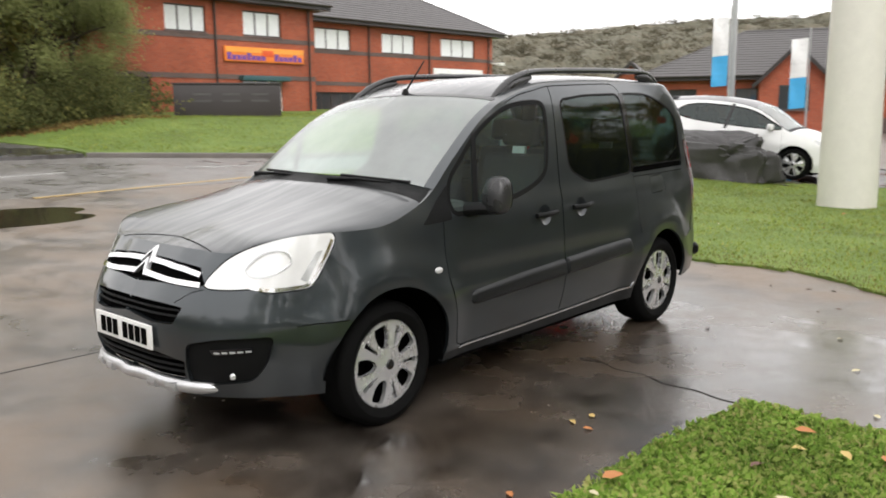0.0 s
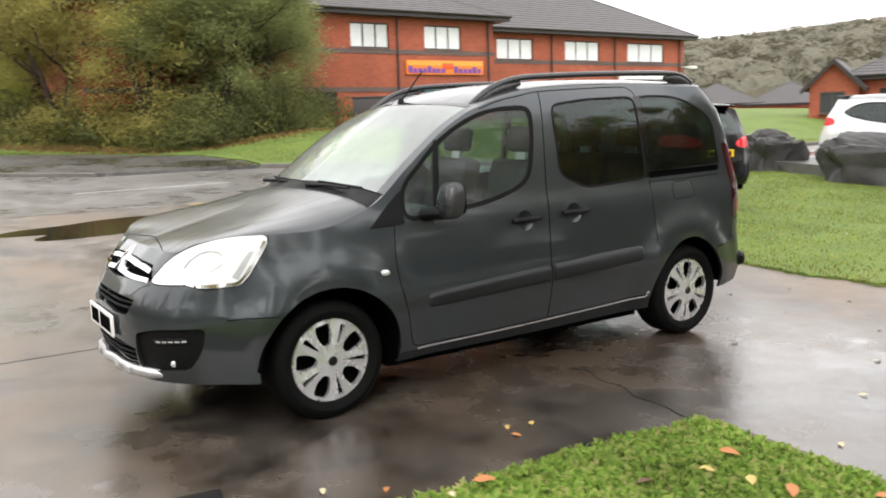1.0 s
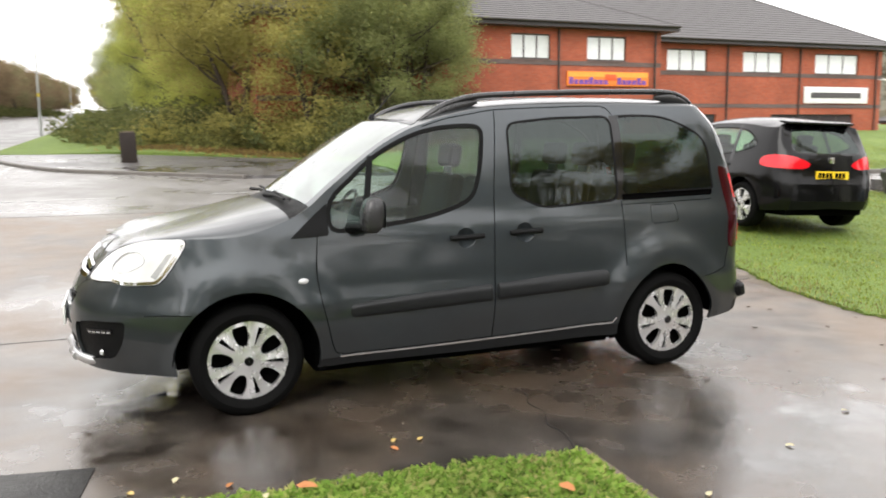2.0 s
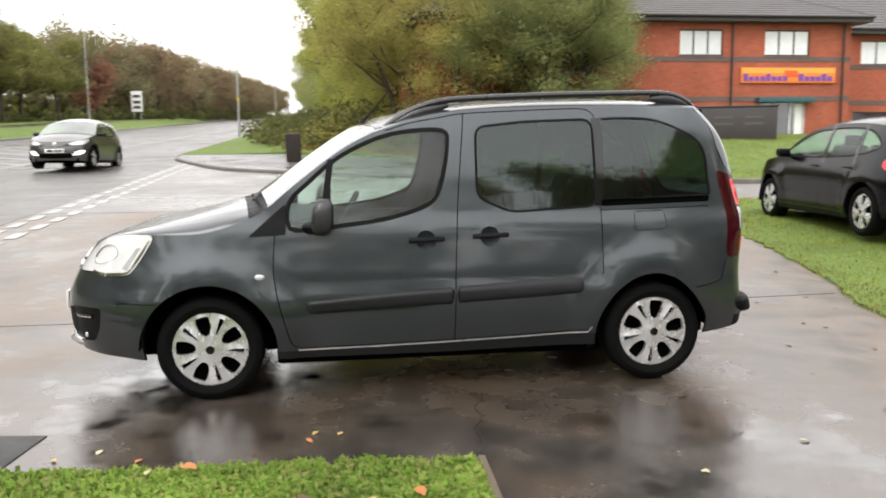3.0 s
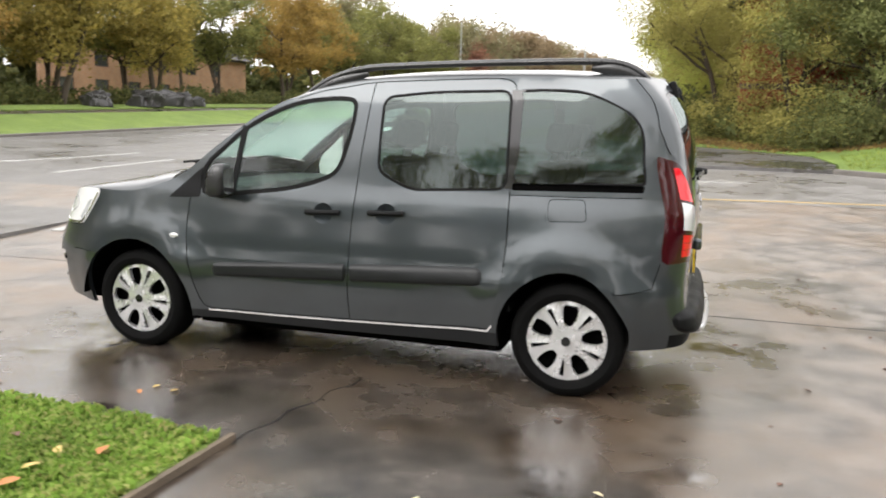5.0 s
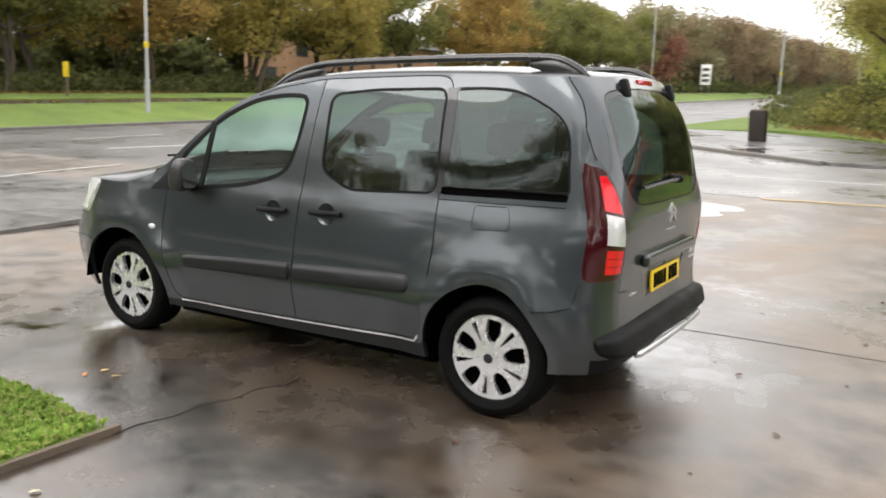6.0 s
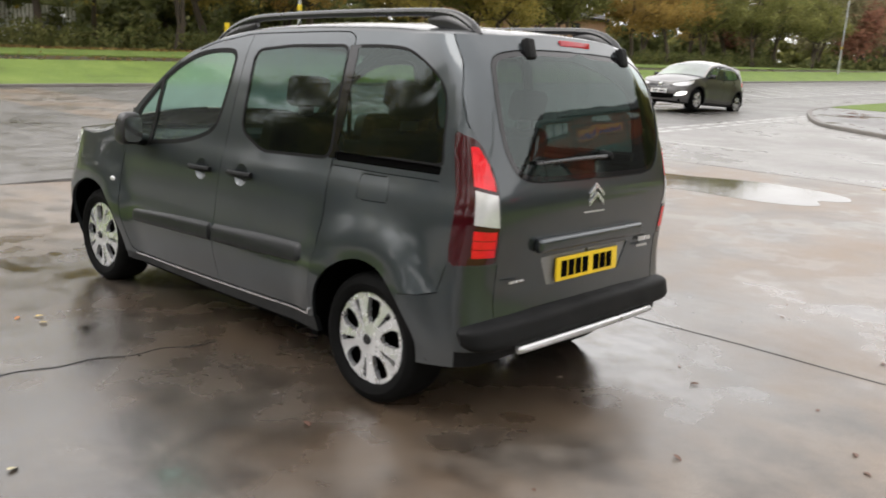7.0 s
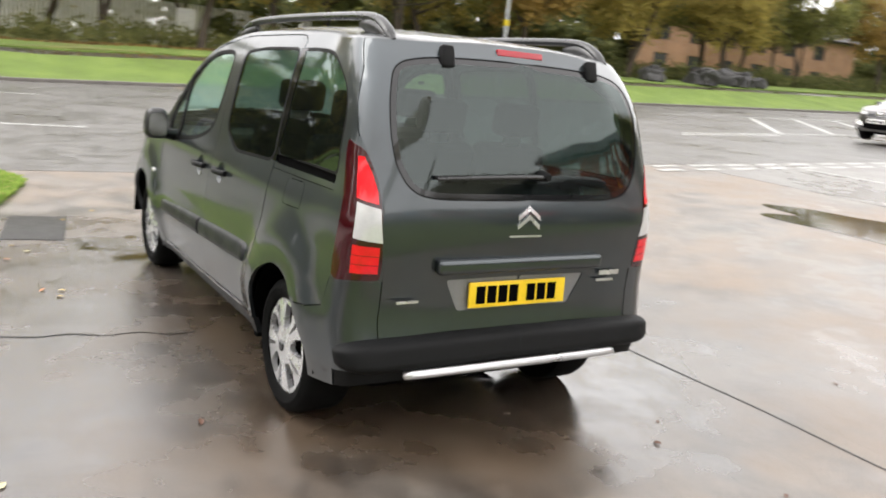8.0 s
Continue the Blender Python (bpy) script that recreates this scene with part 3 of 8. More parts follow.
sheet("verge_back", [(-30.8, -60), (-26.75, -60), (-26.75, 60), (-28.3, 120), (-31.5, 120), (-30.8, 60)], M_GRASS, 0.115, 2.5, 0.2, bank, "grass between the footpath and the wood", "grass")
# where the dark car is parked
VERGE_RIGHT = [(3.25, -1.95), (3.7, -1.4), (3.93, -0.88), (3.85, 0.1), (4.05, 1.0), (4.45, 1.9), (4.75, 3.6), (5.1, 5.4), (5.45, 7.4), (5.8, 9.2), (6.8, 9.35), (13, 8.6), (12.9, 5), (13.1, 1.5), (14.5, -6), (5.6, -6.5), (3.4, -3.6)]
sheet("verge_right", ragged(VERGE_RIGHT, 0.07),
      M_GRASS, 0.025, 0.5, 0.12, None, "damp grass verge worn at its edge", "grass", rough=0.012, step=0.12)
# beside the forecourt, where the camera passes
VERGE_NEAR = [(0.0, -2.05), (-0.7, -1.96), (-1.4, -1.96), (-2.0, -1.89), (-2.8, -1.80), (-3.6, -1.62), (-4.3, -1.42), (-4.8, -1.30), (-5.35, -1.5), (-5.5, -3.5), (-5.4, -4.7), (-1.5, -4.6), (-0.04, -4.6)]
sheet("verge_near", ragged(VERGE_NEAR, 0.02, 0.1, 2), M_GRASS, 0.03, 0.22, 0.1, None, "green grass and clover patch with fallen leaves", "grass", rough=0.012, step=0.1)
kerb("edging_strip", [(0.03, -2.0), (0.0, -3.0), (-0.02, -4.6)], 0.05, 0.035, M_EDGING, "worn edging board along the grass", step=0.5)

# road markings
for y in np.arange(2.6, 24.2, 0.92):
    marking([(-4.98, y), (-5.0, y + 0.58)], 0.16, name="give_way_dash", group="give way dashes")
    marking([(-5.40, y + 0.3), (-5.42, y + 0.88)], 0.16, name="give_way_dash", group="give way dashes")
marking([(-4.85, 11.75), (-2.2, 11.9)], 0.10)
marking([(-0.3, 12.1), (2.9, 12.42)], 0.10)
marking([(5.2, 12.0), (8.2, 11.2)], 0.10)
marking([(0.9, 8.98), (3.0, 9.3), (5.6, 9.62)], 0.11, material=M_YLINE, label="faded yellowish edge line")
for y in (-15.9, -9.8, -3.7, 2.3, 8.4, 14.5):
    marking([(-10.45, y), (-10.5, y + 4.0)], 0.13, group="lane lines")
marking([(-13.9, 8.6), (-12.85, 12.3), (-12.7, 14.0)], 0.16, group="lane lines")
for y in (-14, -2.5, 9.9, 21.0):
    marking([(-17.2, y), (-17.2, y + 3.2)], 0.11, group="lane lines")
for k in range(14):
    y = 19.3 + 2.6 * k
    marking([(-11.05, y), (-16.4, y + 5.4)], 0.20, name="hatch_bar", group="hatch bars")
marking([(-10.8, 14.9), (-11.0, 30), (-11.0, 62)], 0.12, group="lane lines")
marking([(-16.7, 24.4), (-16.7, 40), (-16.5, 70)], 0.12, group="lane lines")

# standing water on the forecourt
M_WATER = plain("standing_rain_water", (0.03, 0.025, 0.016), 0.07, vary=0.35, scale=2.5, bump=0.06, bump_scale=9, spec=0.4, rvary=0.03)


def puddle(seed, x, y, rx, ry, turn=0.0):
    """A shallow pool with a wandering shore."""
    rng = np.random.default_rng(seed)
    ph, am = rng.uniform(0, 6.28, 7), rng.uniform(0.4, 1.0, 7)
    c, s = math.cos(radians(turn)), math.sin(radians(turn))
    shore = []
    for a in np.linspace(0, 2 * math.pi, 90, endpoint=False):
        r = 1 + sum(am[k] * 0.22 / (k + 1) ** 0.7 * math.sin((k + 2) * a + ph[k]) for k in range(7))
        u, v = r * rx * math.cos(a), r * ry * math.sin(a)
        shore.append((x + u * c - v * s, y + u * s + v * c))
    shore = np.array(shore)
    f = [(90, i, (i + 1) % 90) for i in range(90)]
    verts = [(p[0], p[1], gz(*p) + 0.003) for p in shore] + [(x, y, gz(x, y) + 0.0045)]
    return tagged(put("puddle", verts, f, M_WATER, sharp=0), "shallow muddy brown puddle on the wet tarmac", "puddle", "puddles")


puddle(50, -0.5, 7.25, 1.7, 0.7, 2)

# ---- vehicles: a belt of panels round the body in (s, z), s running along the plan outline, and a lid over it ----
def rounded(poly, r, n=4):
    """An outline with its corners rounded to about r."""
    poly = np.asarray(poly, float)
    out = []
    for a, b, c in zip(np.roll(poly, 1, 0), poly, np.roll(poly, -1, 0)):
        u, w = a - b, c - b
        lu, lw = np.hypot(*u), np.hypot(*w)
        d = min(r, lu * 0.45, lw * 0.45)
        p, q = b + u / lu * d, b + w / lw * d
        for k in range(n + 1):
            t = k / n
            out.append((1 - t) ** 2 * p + 2 * t * (1 - t) * b + t * t * q)
    return np.array(out)


def grow(poly, d):
    """An outline moved outwards by d."""
    poly = np.asarray(poly, float)
    area = np.sum(poly[:, 0] * np.roll(poly[:, 1], -1) - np.roll(poly[:, 0], -1) * poly[:, 1])
    e = np.roll(poly, -1, 0) - np.roll(poly, 1, 0)
    e /= np.hypot(*e.T)[:, None] + 1e-9
    return poly + np.stack([e[:, 1], -e[:, 0]], 1) * d * (1 if area > 0 else -1)


def strip(line, w=0.006):
    """A narrow band along a line."""
    line = np.asarray(line, float)
    e = np.gradient(line, axis=0)
    e /= np.hypot(*e.T)[:, None] + 1e-9
    nrm = np.stack([-e[:, 1], e[:, 0]], 1) * w / 2
    return np.r_[line + nrm, (line - nrm)[::-1]]


def ring(c, r, n=28, a0=0, a1=360):
    return np.array([(c[0] + r * math.cos(radians(a)), c[1] + r * math.sin(radians(a))) for a in np.linspace(a0, a1, n, endpoint=a1 - a0 < 360)])


class Shape:
    """The body of a vehicle whose nose points to -x."""

    def __init__(self, plan, side, front, rear, axles, axle_z, flare=0.024, tuck=None):
        self.tuck = tuck
        self.plan = smooth(plan, 24)
        step = np.hypot(*np.diff(self.plan, axis=0).T)
        s = np.r_[0, np.cumsum(step)]
        self.s = s - np.interp(0, self.plan[:, 0], s)
        tan = np.gradient(self.plan, axis=0)
        tan /= np.hypot(*tan.T)[:, None]
        self.n = np.stack([tan[:, 1], -tan[:, 0]], 1)
        self.first, self.last = self.s[0], self.s[-1]
        self.side, self.front, self.rear, self.axles, self.axle_z, self.flare = side, front, rear, axles, axle_z, flare

    def sx(self, x):
        return float(np.interp(x, self.plan[:, 0], self.s))

    def sf(self, y):
        k = int(len(self.s) * 0.4)
        return float(np.interp(abs(y), -self.plan[:k, 1], self.s[:k]))

    def sr(self, y):
        k = int(len(self.s) * 0.4)
        return float(np.interp(-abs(y), self.plan[-k:, 1], self.s[-k:]))

    def at(self, s, z, off=0.0):
        """The place on the left half of the belt; off: metres outwards."""
        x, y = np.interp(s, self.s, self.plan[:, 0]), np.interp(s, self.s, self.plan[:, 1])
        nx, ny = np.interp(s, self.s, self.n[:, 0]), np.interp(s, self.s, self.n[:, 1])
        h = math.hypot(nx, ny)
        nx, ny = nx / h, ny / h
        ends = np.interp(z, *(self.front if s < 0 else self.rear))
        inset = ny * ny * np.interp(z, *self.side) + nx * nx * ends
        swell = 0.0
        for ax in self.axles:
            r = math.hypot(s - ax, z - self.axle_z)
            lip = self.flare * math.exp(-((r - 0.44) / 0.10) ** 2)
            w = min(1.0, max(0.0, (0.62 - abs(s - ax)) / 0.34))
            brow = self.flare * w * w * (3 - 2 * w) / (1 + math.exp((r - 0.57) / (0.036 if ax > 0 else 0.048)))
            swell += (0.45 * lip + brow) * ny * ny
        if self.tuck and s > 0:
            # the tail moves forward and inward as one, so that its corners keep their radius
            t = min(1.0, max(0.0, (x - self.tuck[0]) / (self.tuck[1] - self.tuck[0])))
            u = min(1.0, abs(y) / 0.7)
            x -= t * t * (3 - 2 * t) * ends
            c = min(1.0, max(0.0, (abs(y) - 0.5) / 0.3)) * t
            x -= c * c * (3 - 2 * c) * max(0.0, z - 1.08) * 0.10
            y += (np.interp(z, *self.side) * (1 - 0.3 * t * t) - swell) * u * u * (3 - 2 * u)
            return (x + nx * off, y + ny * off, z)
        inset -= swell
        d = off - inset
        return (x + nx * d, y + ny * d, z)


def skin(shape, top, bottom, regions, grid=0.05):
    """Cuts the belt into regions: the first outline that holds a triangle names it."""
    dom = np.r_[rs(bottom, 0.04, False), rs(top, 0.04, False)[::-1]]
    outlines = [dom] + [rs(poly, 0.035) for _, poly in regions]
    v, f, mid = triangulate(outlines, grid, dom)
    ok = inside(dom, mid)
    names = np.full(len(f), "body", object)
    for name, poly in reversed(regions):
        names[inside(poly, mid)] = name
    names[~ok] = "hole"
    cut = {}
    for t, n in zip(f, names):
        cut.setdefault(n, []).append(t)
    return v, cut


def panel(shape, v, tris, off, depth, sides="both"):
    """Vertices and faces of a panel on the belt, with its edges turned in by depth."""
    used = sorted({k for t in tris for k in t})
    index = {k: i for i, k in enumerate(used)}
    out_v = [shape.at(v[k][0], v[k][1], off) for k in used]
    in_v = [shape.at(v[k][0], v[k][1], off - depth) for k in used]
    left = [tuple(index[k] for k in t) for t in tris]
    edges = {(a, b) for t in left for a, b in zip(t, t[1:] + t[:1])}
    mids = {i for i, k in enumerate(used) if v[k][0] < shape.first + 1e-4 or v[k][0] > shape.last - 1e-4}
    m = len(used)
    rim = [(b, a, a + m, b + m) for a, b in edges if (b, a) not in edges and not (sides == "both" and a in mids and b in mids)]
    verts_l = out_v + in_v
    faces_l = left + rim
    flip = lambda vs: [(x, -y, z) for x, y, z in vs]
    if sides == "left":
        return verts_l, faces_l
    if sides == "right":
        return flip(verts_l), [tuple(reversed(t)) for t in faces_l]
    k = len(verts_l)
    return verts_l + flip(verts_l), faces_l + [tuple(i + k for i in reversed(t)) for t in faces_l]


def dress(shape, v, cut, table, parent):
    """Makes the parts that a table names: region -> (part, material, offset, depth, one or a pair, label)."""
    for region, (name, material, off, depth, how, label) in table.items():
        if region not in cut:
            continue
        for side in (("left", "right") if how == "pair" else ("both",)):
            vs, fs = panel(shape, v, cut[region], off, depth, side)
            ob = put(name, vs, fs, material, parent, label)
            if how == "both":
                bm = bmesh.new()
                bm.from_mesh(ob.data)
                bmesh.ops.remove_doubles(bm, verts=bm.verts, dist=0.0006)
                bm.to_mesh(ob.data)
                bm.free()
                ob.data.polygons.foreach_set("use_smooth", [True] * len(ob.data.polygons))
                ob.data.set_sharp_from_angle(angle=radians(35))


def lid_grid(shape, rows, per=6, cols=22, power=2.4, roll=()):
    """Rows of points from the middle line to the belt's top edge; rows: (s, z) of the edge and (x, z) of the middle."""
    r = smooth(rows, per)
    r[:, 0] = np.clip(r[:, 0], shape.first, shape.last)
    grid = []
    for i, (s, z, px, pz) in enumerate(r):
        q = float(np.interp(i / per, *roll)) if roll else 0.0
        c = np.array(shape.at(s, z))
        line = []
        for k in range(cols + 1):
            t = k / cols
            t += q * (math.sin(t * math.pi / 2) - t)
            drop = (1 - q) * t ** power + q * (1 - math.sqrt(max(0.0, 1 - t ** 3.6)))
            line.append((px + (c[0] - px) * t, c[1] * t, pz + (z - pz) * drop))
        grid.append(line)
    return r[:, :2], grid


def lid_part(grid, r0, r1, c0, c1, mirror=True, lift=0.0):
    """A patch of the lid between rows and columns, over both halves."""
    cols = list(range(-c1, -c0 + 1)) if not mirror else list(range(-c1, c1 + 1))
    verts = []
    for i in range(r0, r1 + 1):
        for k in cols:
            x, y, z = grid[i][abs(k)]
            verts.append((x, y if k < 0 else -y, z + lift))
    w = len(cols)
    faces = [(i * w + k, (i + 1) * w + k, (i + 1) * w + k + 1, i * w + k + 1) for i in range(r1 - r0) for k in range(w - 1)]
    return verts, faces


def tyre_rim(parent, m, radius=0.312, rim=0.222, width=0.2, hub="cover", name="wheel", detail=40):
    """A wheel whose outer face looks along -y: tyre, rim dish and cover."""
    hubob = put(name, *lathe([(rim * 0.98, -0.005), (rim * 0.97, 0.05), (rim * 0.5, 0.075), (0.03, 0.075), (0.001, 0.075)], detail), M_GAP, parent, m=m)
    w = width
    prof = [(rim * 0.97, 0.01), (rim, -0.004), (rim + 0.012, -0.012), (rim + (radius - rim) * 0.45, -0.022), (radius - 0.022, -0.012), (radius - 0.006, 0.004),
            (radius, 0.022), (radius, w - 0.022), (radius - 0.008, w), (rim + 0.02, w + 0.01), (rim * 0.95, w - 0.01)]
    put("tyre", *lathe(prof, detail + 8), M_RUBBER, hubob)
    outline = ring((0, 0), rim, 60)
    holes = []
    for k in range(5):
        a = 90 + 72 * k + 4
        if hub == "cover":
            tear = smooth([(0.085, -0.010), (0.10, -0.026), (0.14, -0.040), (0.185, -0.040), (0.197, -0.030), (0.199, 0.0), (0.197, 0.030), (0.185, 0.040), (0.14, 0.040), (0.10, 0.026), (0.085, 0.010)], 3, True)
            slot = rounded([(0.095, -0.004), (0.195, -0.014), (0.195, 0.014), (0.095, 0.004)], 0.006)
            sets = [(tear, a), (slot, a + 36)]
        else:
            sets = [(rounded([(0.07, -0.02), (0.205, -0.055), (0.205, 0.055), (0.07, 0.02)], 0.02), a)]
        for shp, ang in sets:
            c, s = math.cos(radians(ang)), math.sin(radians(ang))
            holes.append(np.array([((x * c - y * s) * rim / 0.222, (x * s + y * c) * rim / 0.222) for x, y in shp]))
    v, f, mid = triangulate([outline] + holes, 0.018, outline)
    ok = inside(outline, mid)
    for h in holes:
        ok &= ~inside(h, mid)
    f = [t for t, o in zip(f, ok) if o]
    wave = lambda p: math.cos(10 * (math.atan2(p[1], p[0]) - radians(4 + 18))) * min(1.0, max(0.0, (np.hypot(*p) - 0.06) / 0.06)) * min(1.0, max(0.0, (rim - np.hypot(*p)) / 0.03))
    dome = lambda p: -0.012 + 0.012 * (np.hypot(*p) / rim) ** 2 - 0.010 * math.exp(-(np.hypot(*p) / 0.05) ** 2) - 0.0045 * wave(p)
    verts = [(p[0], dome(p), p[1]) for p in v]
    edges = {(a, b) for t in f for a, b in zip(t, t[1:] + t[:1])}
    n = len(verts)
    verts += [(x, y + 0.025, z) for x, y, z in verts]
    faces = [tuple(t) for t in f] + [(b, a, a + n, b + n) for a, b in edges if (b, a) not in edges]
    put("hubcap" if hub == "cover" else "alloy_spokes", verts, faces, M_SILVER, hubob, "silver ten-spoke cover" if hub == "cover" else "five-spoke alloy")
    put("hub_badge", *lathe([(0.001, -0.027), (0.022, -0.027), (0.026, -0.022), (0.026, 0.0)], 16), M_GLOSS_BLACK, hubob)
    return hubob


def wheels(parent, axles, y_face, z, turn=lambda ax: 0.0, **kw):
    for ax in axles:
        yf = y_face[0] if ax < 0 else y_face[1]
        tyre_rim(parent, pose(ax, -yf, z, 0, 7 * ax, turn(ax)), **kw)
        tyre_rim(parent, pose(ax, yf, z, 0, 23 * ax, 180 + turn(ax)), **kw)


# ---- the grey van ----
van = thing("van", "dark grey metallic five-door van, wet, parked on the forecourt", "van")
VS = Shape([(-2.30, 0), (-2.2985, -0.10), (-2.29, -0.25), (-2.235, -0.46), (-2.13, -0.62), (-1.98, -0.735), (-1.75, -0.815), (-1.5, -0.85),
            (-1.2, -0.862), (-0.5, -0.865), (0, -0.865), (0.6, -0.865), (1.2, -0.862), (1.6, -0.858), (1.87, -0.852),
            (1.985, -0.832), (2.040, -0.765), (2.058, -0.60), (2.066, -0.3), (2.069, 0)],
           tuple(smooth([(0.15, 0.10), (0.24, 0.075), (0.35, 0.042), (0.5, 0.006), (0.61, 0.0), (0.665, 0.011), (0.75, 0.018), (0.86, 0.030), (0.94, 0.039), (1.01, 0.051), (1.07, 0.068), (1.13, 0.080), (1.3, 0.109), (1.5, 0.150), (1.62, 0.184), (1.7, 0.224), (1.78, 0.285)], 5).T),
           ([0.2, 0.3, 0.42, 0.56, 0.64, 0.72, 0.80, 0.88, 0.93, 1.1], [0.10, 0.05, 0.01, 0, 0.012, 0.05, 0.10, 0.165, 0.215, 0.4]),
           tuple(smooth([(0.25, 0.08), (0.4, 0.05), (0.5, 0.072), (0.62, 0.088), (0.76, 0.084), (0.86, 0.073), (0.96, 0.064), (1.04, 0.064), (1.12, 0.077), (1.3, 0.101), (1.42, 0.119), (1.52, 0.146), (1.6, 0.186), (1.66, 0.228), (1.76, 0.308)], 5).T),
           (-1.364, 1.366), 0.31, 0.024, tuck=(1.15, 1.93))
sx, sf, sr = VS.sx, VS.sf, VS.sr
VAN_ROWS = [(sf(0), 0.925, -2.087, 0.925), (sf(0.25), 0.925, -2.06, 0.932), (sf(0.44), 0.922, -2.01, 0.945), (-2.20, 0.925, -1.93, 0.965), (-2.05, 0.965, -1.84, 0.988),
            (-1.86, 0.995, -1.72, 1.018), (-1.70, 0.998, -1.6, 1.048), (-1.40, 1.00, -1.42, 1.10), (-1.20, 1.05, -1.27, 1.145), (-1.03, 1.125, -1.14, 1.185),
            (-0.85, 1.27, -0.94, 1.32), (-0.60, 1.455, -0.67, 1.505), (-0.42, 1.555, -0.51, 1.605), (-0.30, 1.60, -0.42, 1.645), (-0.10, 1.655, -0.2, 1.705),
            (0.20, 1.70, 0.1, 1.75), (0.60, 1.715, 0.6, 1.778), (1.10, 1.72, 1.1, 1.785), (1.50, 1.715, 1.38, 1.778), (1.70, 1.712, 1.48, 1.772),
            (1.86, 1.712, 1.58, 1.765), (1.99, 1.714, 1.665, 1.758), (2.11, 1.718, 1.73, 1.752), (sr(0.4), 1.731, 1.762, 1.747), (sr(0), 1.742, 1.777, 1.742)]
van_top, van_lid = lid_grid(VS, VAN_ROWS, 6, 24, roll=([0, 3, 4.5, 7.5, 8.7, 9.3, 13, 14.5, 20, 22, 24], [0, 0.2, 0.9, 0.9, 0.4, 0, 0.1, 0.8, 0.8, 0.3, 0]))

fwin = smooth([(-0.88, 1.02), (-0.88, 1.17), (-0.76, 1.29), (-0.63, 1.40), (-0.475, 1.49), (-0.31, 1.555), (-0.14, 1.585), (0.02, 1.59), (0.07, 1.565), (0.075, 1.51),
               (0.055, 1.37), (0.015, 1.225), (-0.035, 1.155), (-0.145, 1.105), (-0.33, 1.058), (-0.57, 1.028), (-0.74, 1.01)], 3, True)
mwin = rounded([(0.25, 1.60), (0.55, 1.632), (0.985, 1.645), (0.995, 1.115), (0.78, 1.105), (0.45, 1.088), (0.245, 1.18)], 0.065, 6)
rwin = smooth([(1.054, 1.645), (1.398, 1.645), (1.618, 1.617), (1.779, 1.556), (1.842, 1.49), (1.851, 1.41), (1.830, 1.28), (1.822, 1.20), (1.805, 1.173), (1.713, 1.165), (1.425, 1.16), (1.054, 1.15), (1.049, 1.3), (1.049, 1.6)], 3, True)
rail_slot = rounded([(1.029, 1.110), (1.029, 1.150), (1.818, 1.163), (1.802, 1.127)], 0.01)
tail = smooth([(1.904, 1.305), (1.898, 1.14), (1.905, 0.98), (1.923, 0.785), (2.03, 0.78), (2.125, 0.78), (2.145, 0.80), (2.135, 0.90), (2.086, 1.12), (2.053, 1.215), (2.010, 1.285), (1.955, 1.305)], 3, True)
tail_red1 = [(1.982, 1.262), (1.990, 1.105), (2.081, 1.087), (2.075, 1.13), (2.049, 1.2), (2.012, 1.262)]
tail_white = [(1.993, 1.09), (2.006, 0.95), (2.128, 0.935), (2.092, 1.07)]
tail_red2 = [(2.010, 0.924), (2.013, 0.885), (2.124, 0.881), (2.120, 0.917)]
tail_red3 = [(2.013, 0.882), (2.016, 0.848), (2.128, 0.844), (2.124, 0.878)]
tail_red4 = [(2.016, 0.845), (2.021, 0.810), (2.132, 0.808), (2.128, 0.841)]
rglass = smooth([(sr(0), 1.112), (2.582, 1.112), (2.334, 1.117), (2.222, 1.147), (2.154, 1.22), (2.119, 1.31), (2.098, 1.42), (2.095, 1.53), (2.118, 1.615), (2.204, 1.651), (2.398, 1.667), (sr(0), 1.675)], 5)
glass_in = grow(rglass, -0.022)
glass_in[glass_in[:, 0] > VS.last - 0.06, 0] = VS.last
gate = [(sr(0), 0.545), (2.175, 0.535), (2.160, 0.785), (2.147, 0.90), (2.092, 1.13), (2.049, 1.225), (2.014, 1.295), (1.966, 1.36), (1.950, 1.47), (1.982, 1.6), (1.982, 1.70), (2.002, 1.79), (sr(0), 1.79)]
gate_line = [(sr(0), 0.545), (2.540, 0.545), (2.175, 0.535), (2.160, 0.775)]
gate_line2 = [(1.978, 1.335), (1.966, 1.36), (1.950, 1.47), (1.982, 1.6), (1.982, 1.70), (2.002, 1.79)]
headlight = smooth([(-2.34, 0.785), (-2.27, 0.865), (-2.17, 0.92), (-2.04, 0.962), (-1.87, 0.997), (-1.73, 1.005), (-1.675, 0.975), (-1.73, 0.88), (-1.815, 0.775), (-1.90, 0.762), (-2.02, 0.76), (-2.09, 0.778), (-2.2, 0.775)], 3, True)
lamp_bowl = smooth([(-2.12, 0.86), (-2.03, 0.925), (-1.93, 0.935), (-1.90, 0.88), (-1.98, 0.835), (-2.08, 0.825)], 3, True)
lamp_flash = [(-1.745, 0.925), (-1.775, 0.92), (-1.865, 0.805), (-1.835, 0.79)]
lamp_chrome = strip(smooth([(-2.10, 0.785), (-2.02, 0.77), (-1.9, 0.772), (-1.825, 0.785), (-1.745, 0.885), (-1.69, 0.97)], 4), 0.016)
grille = rounded([(sf(0), 0.765), (sf(0), 0.878), (sf(0.2), 0.873), (sf(0.44), 0.856), (sf(0.50), 0.79), (sf(0.45), 0.772), (sf(0.2), 0.778)], 0.01)
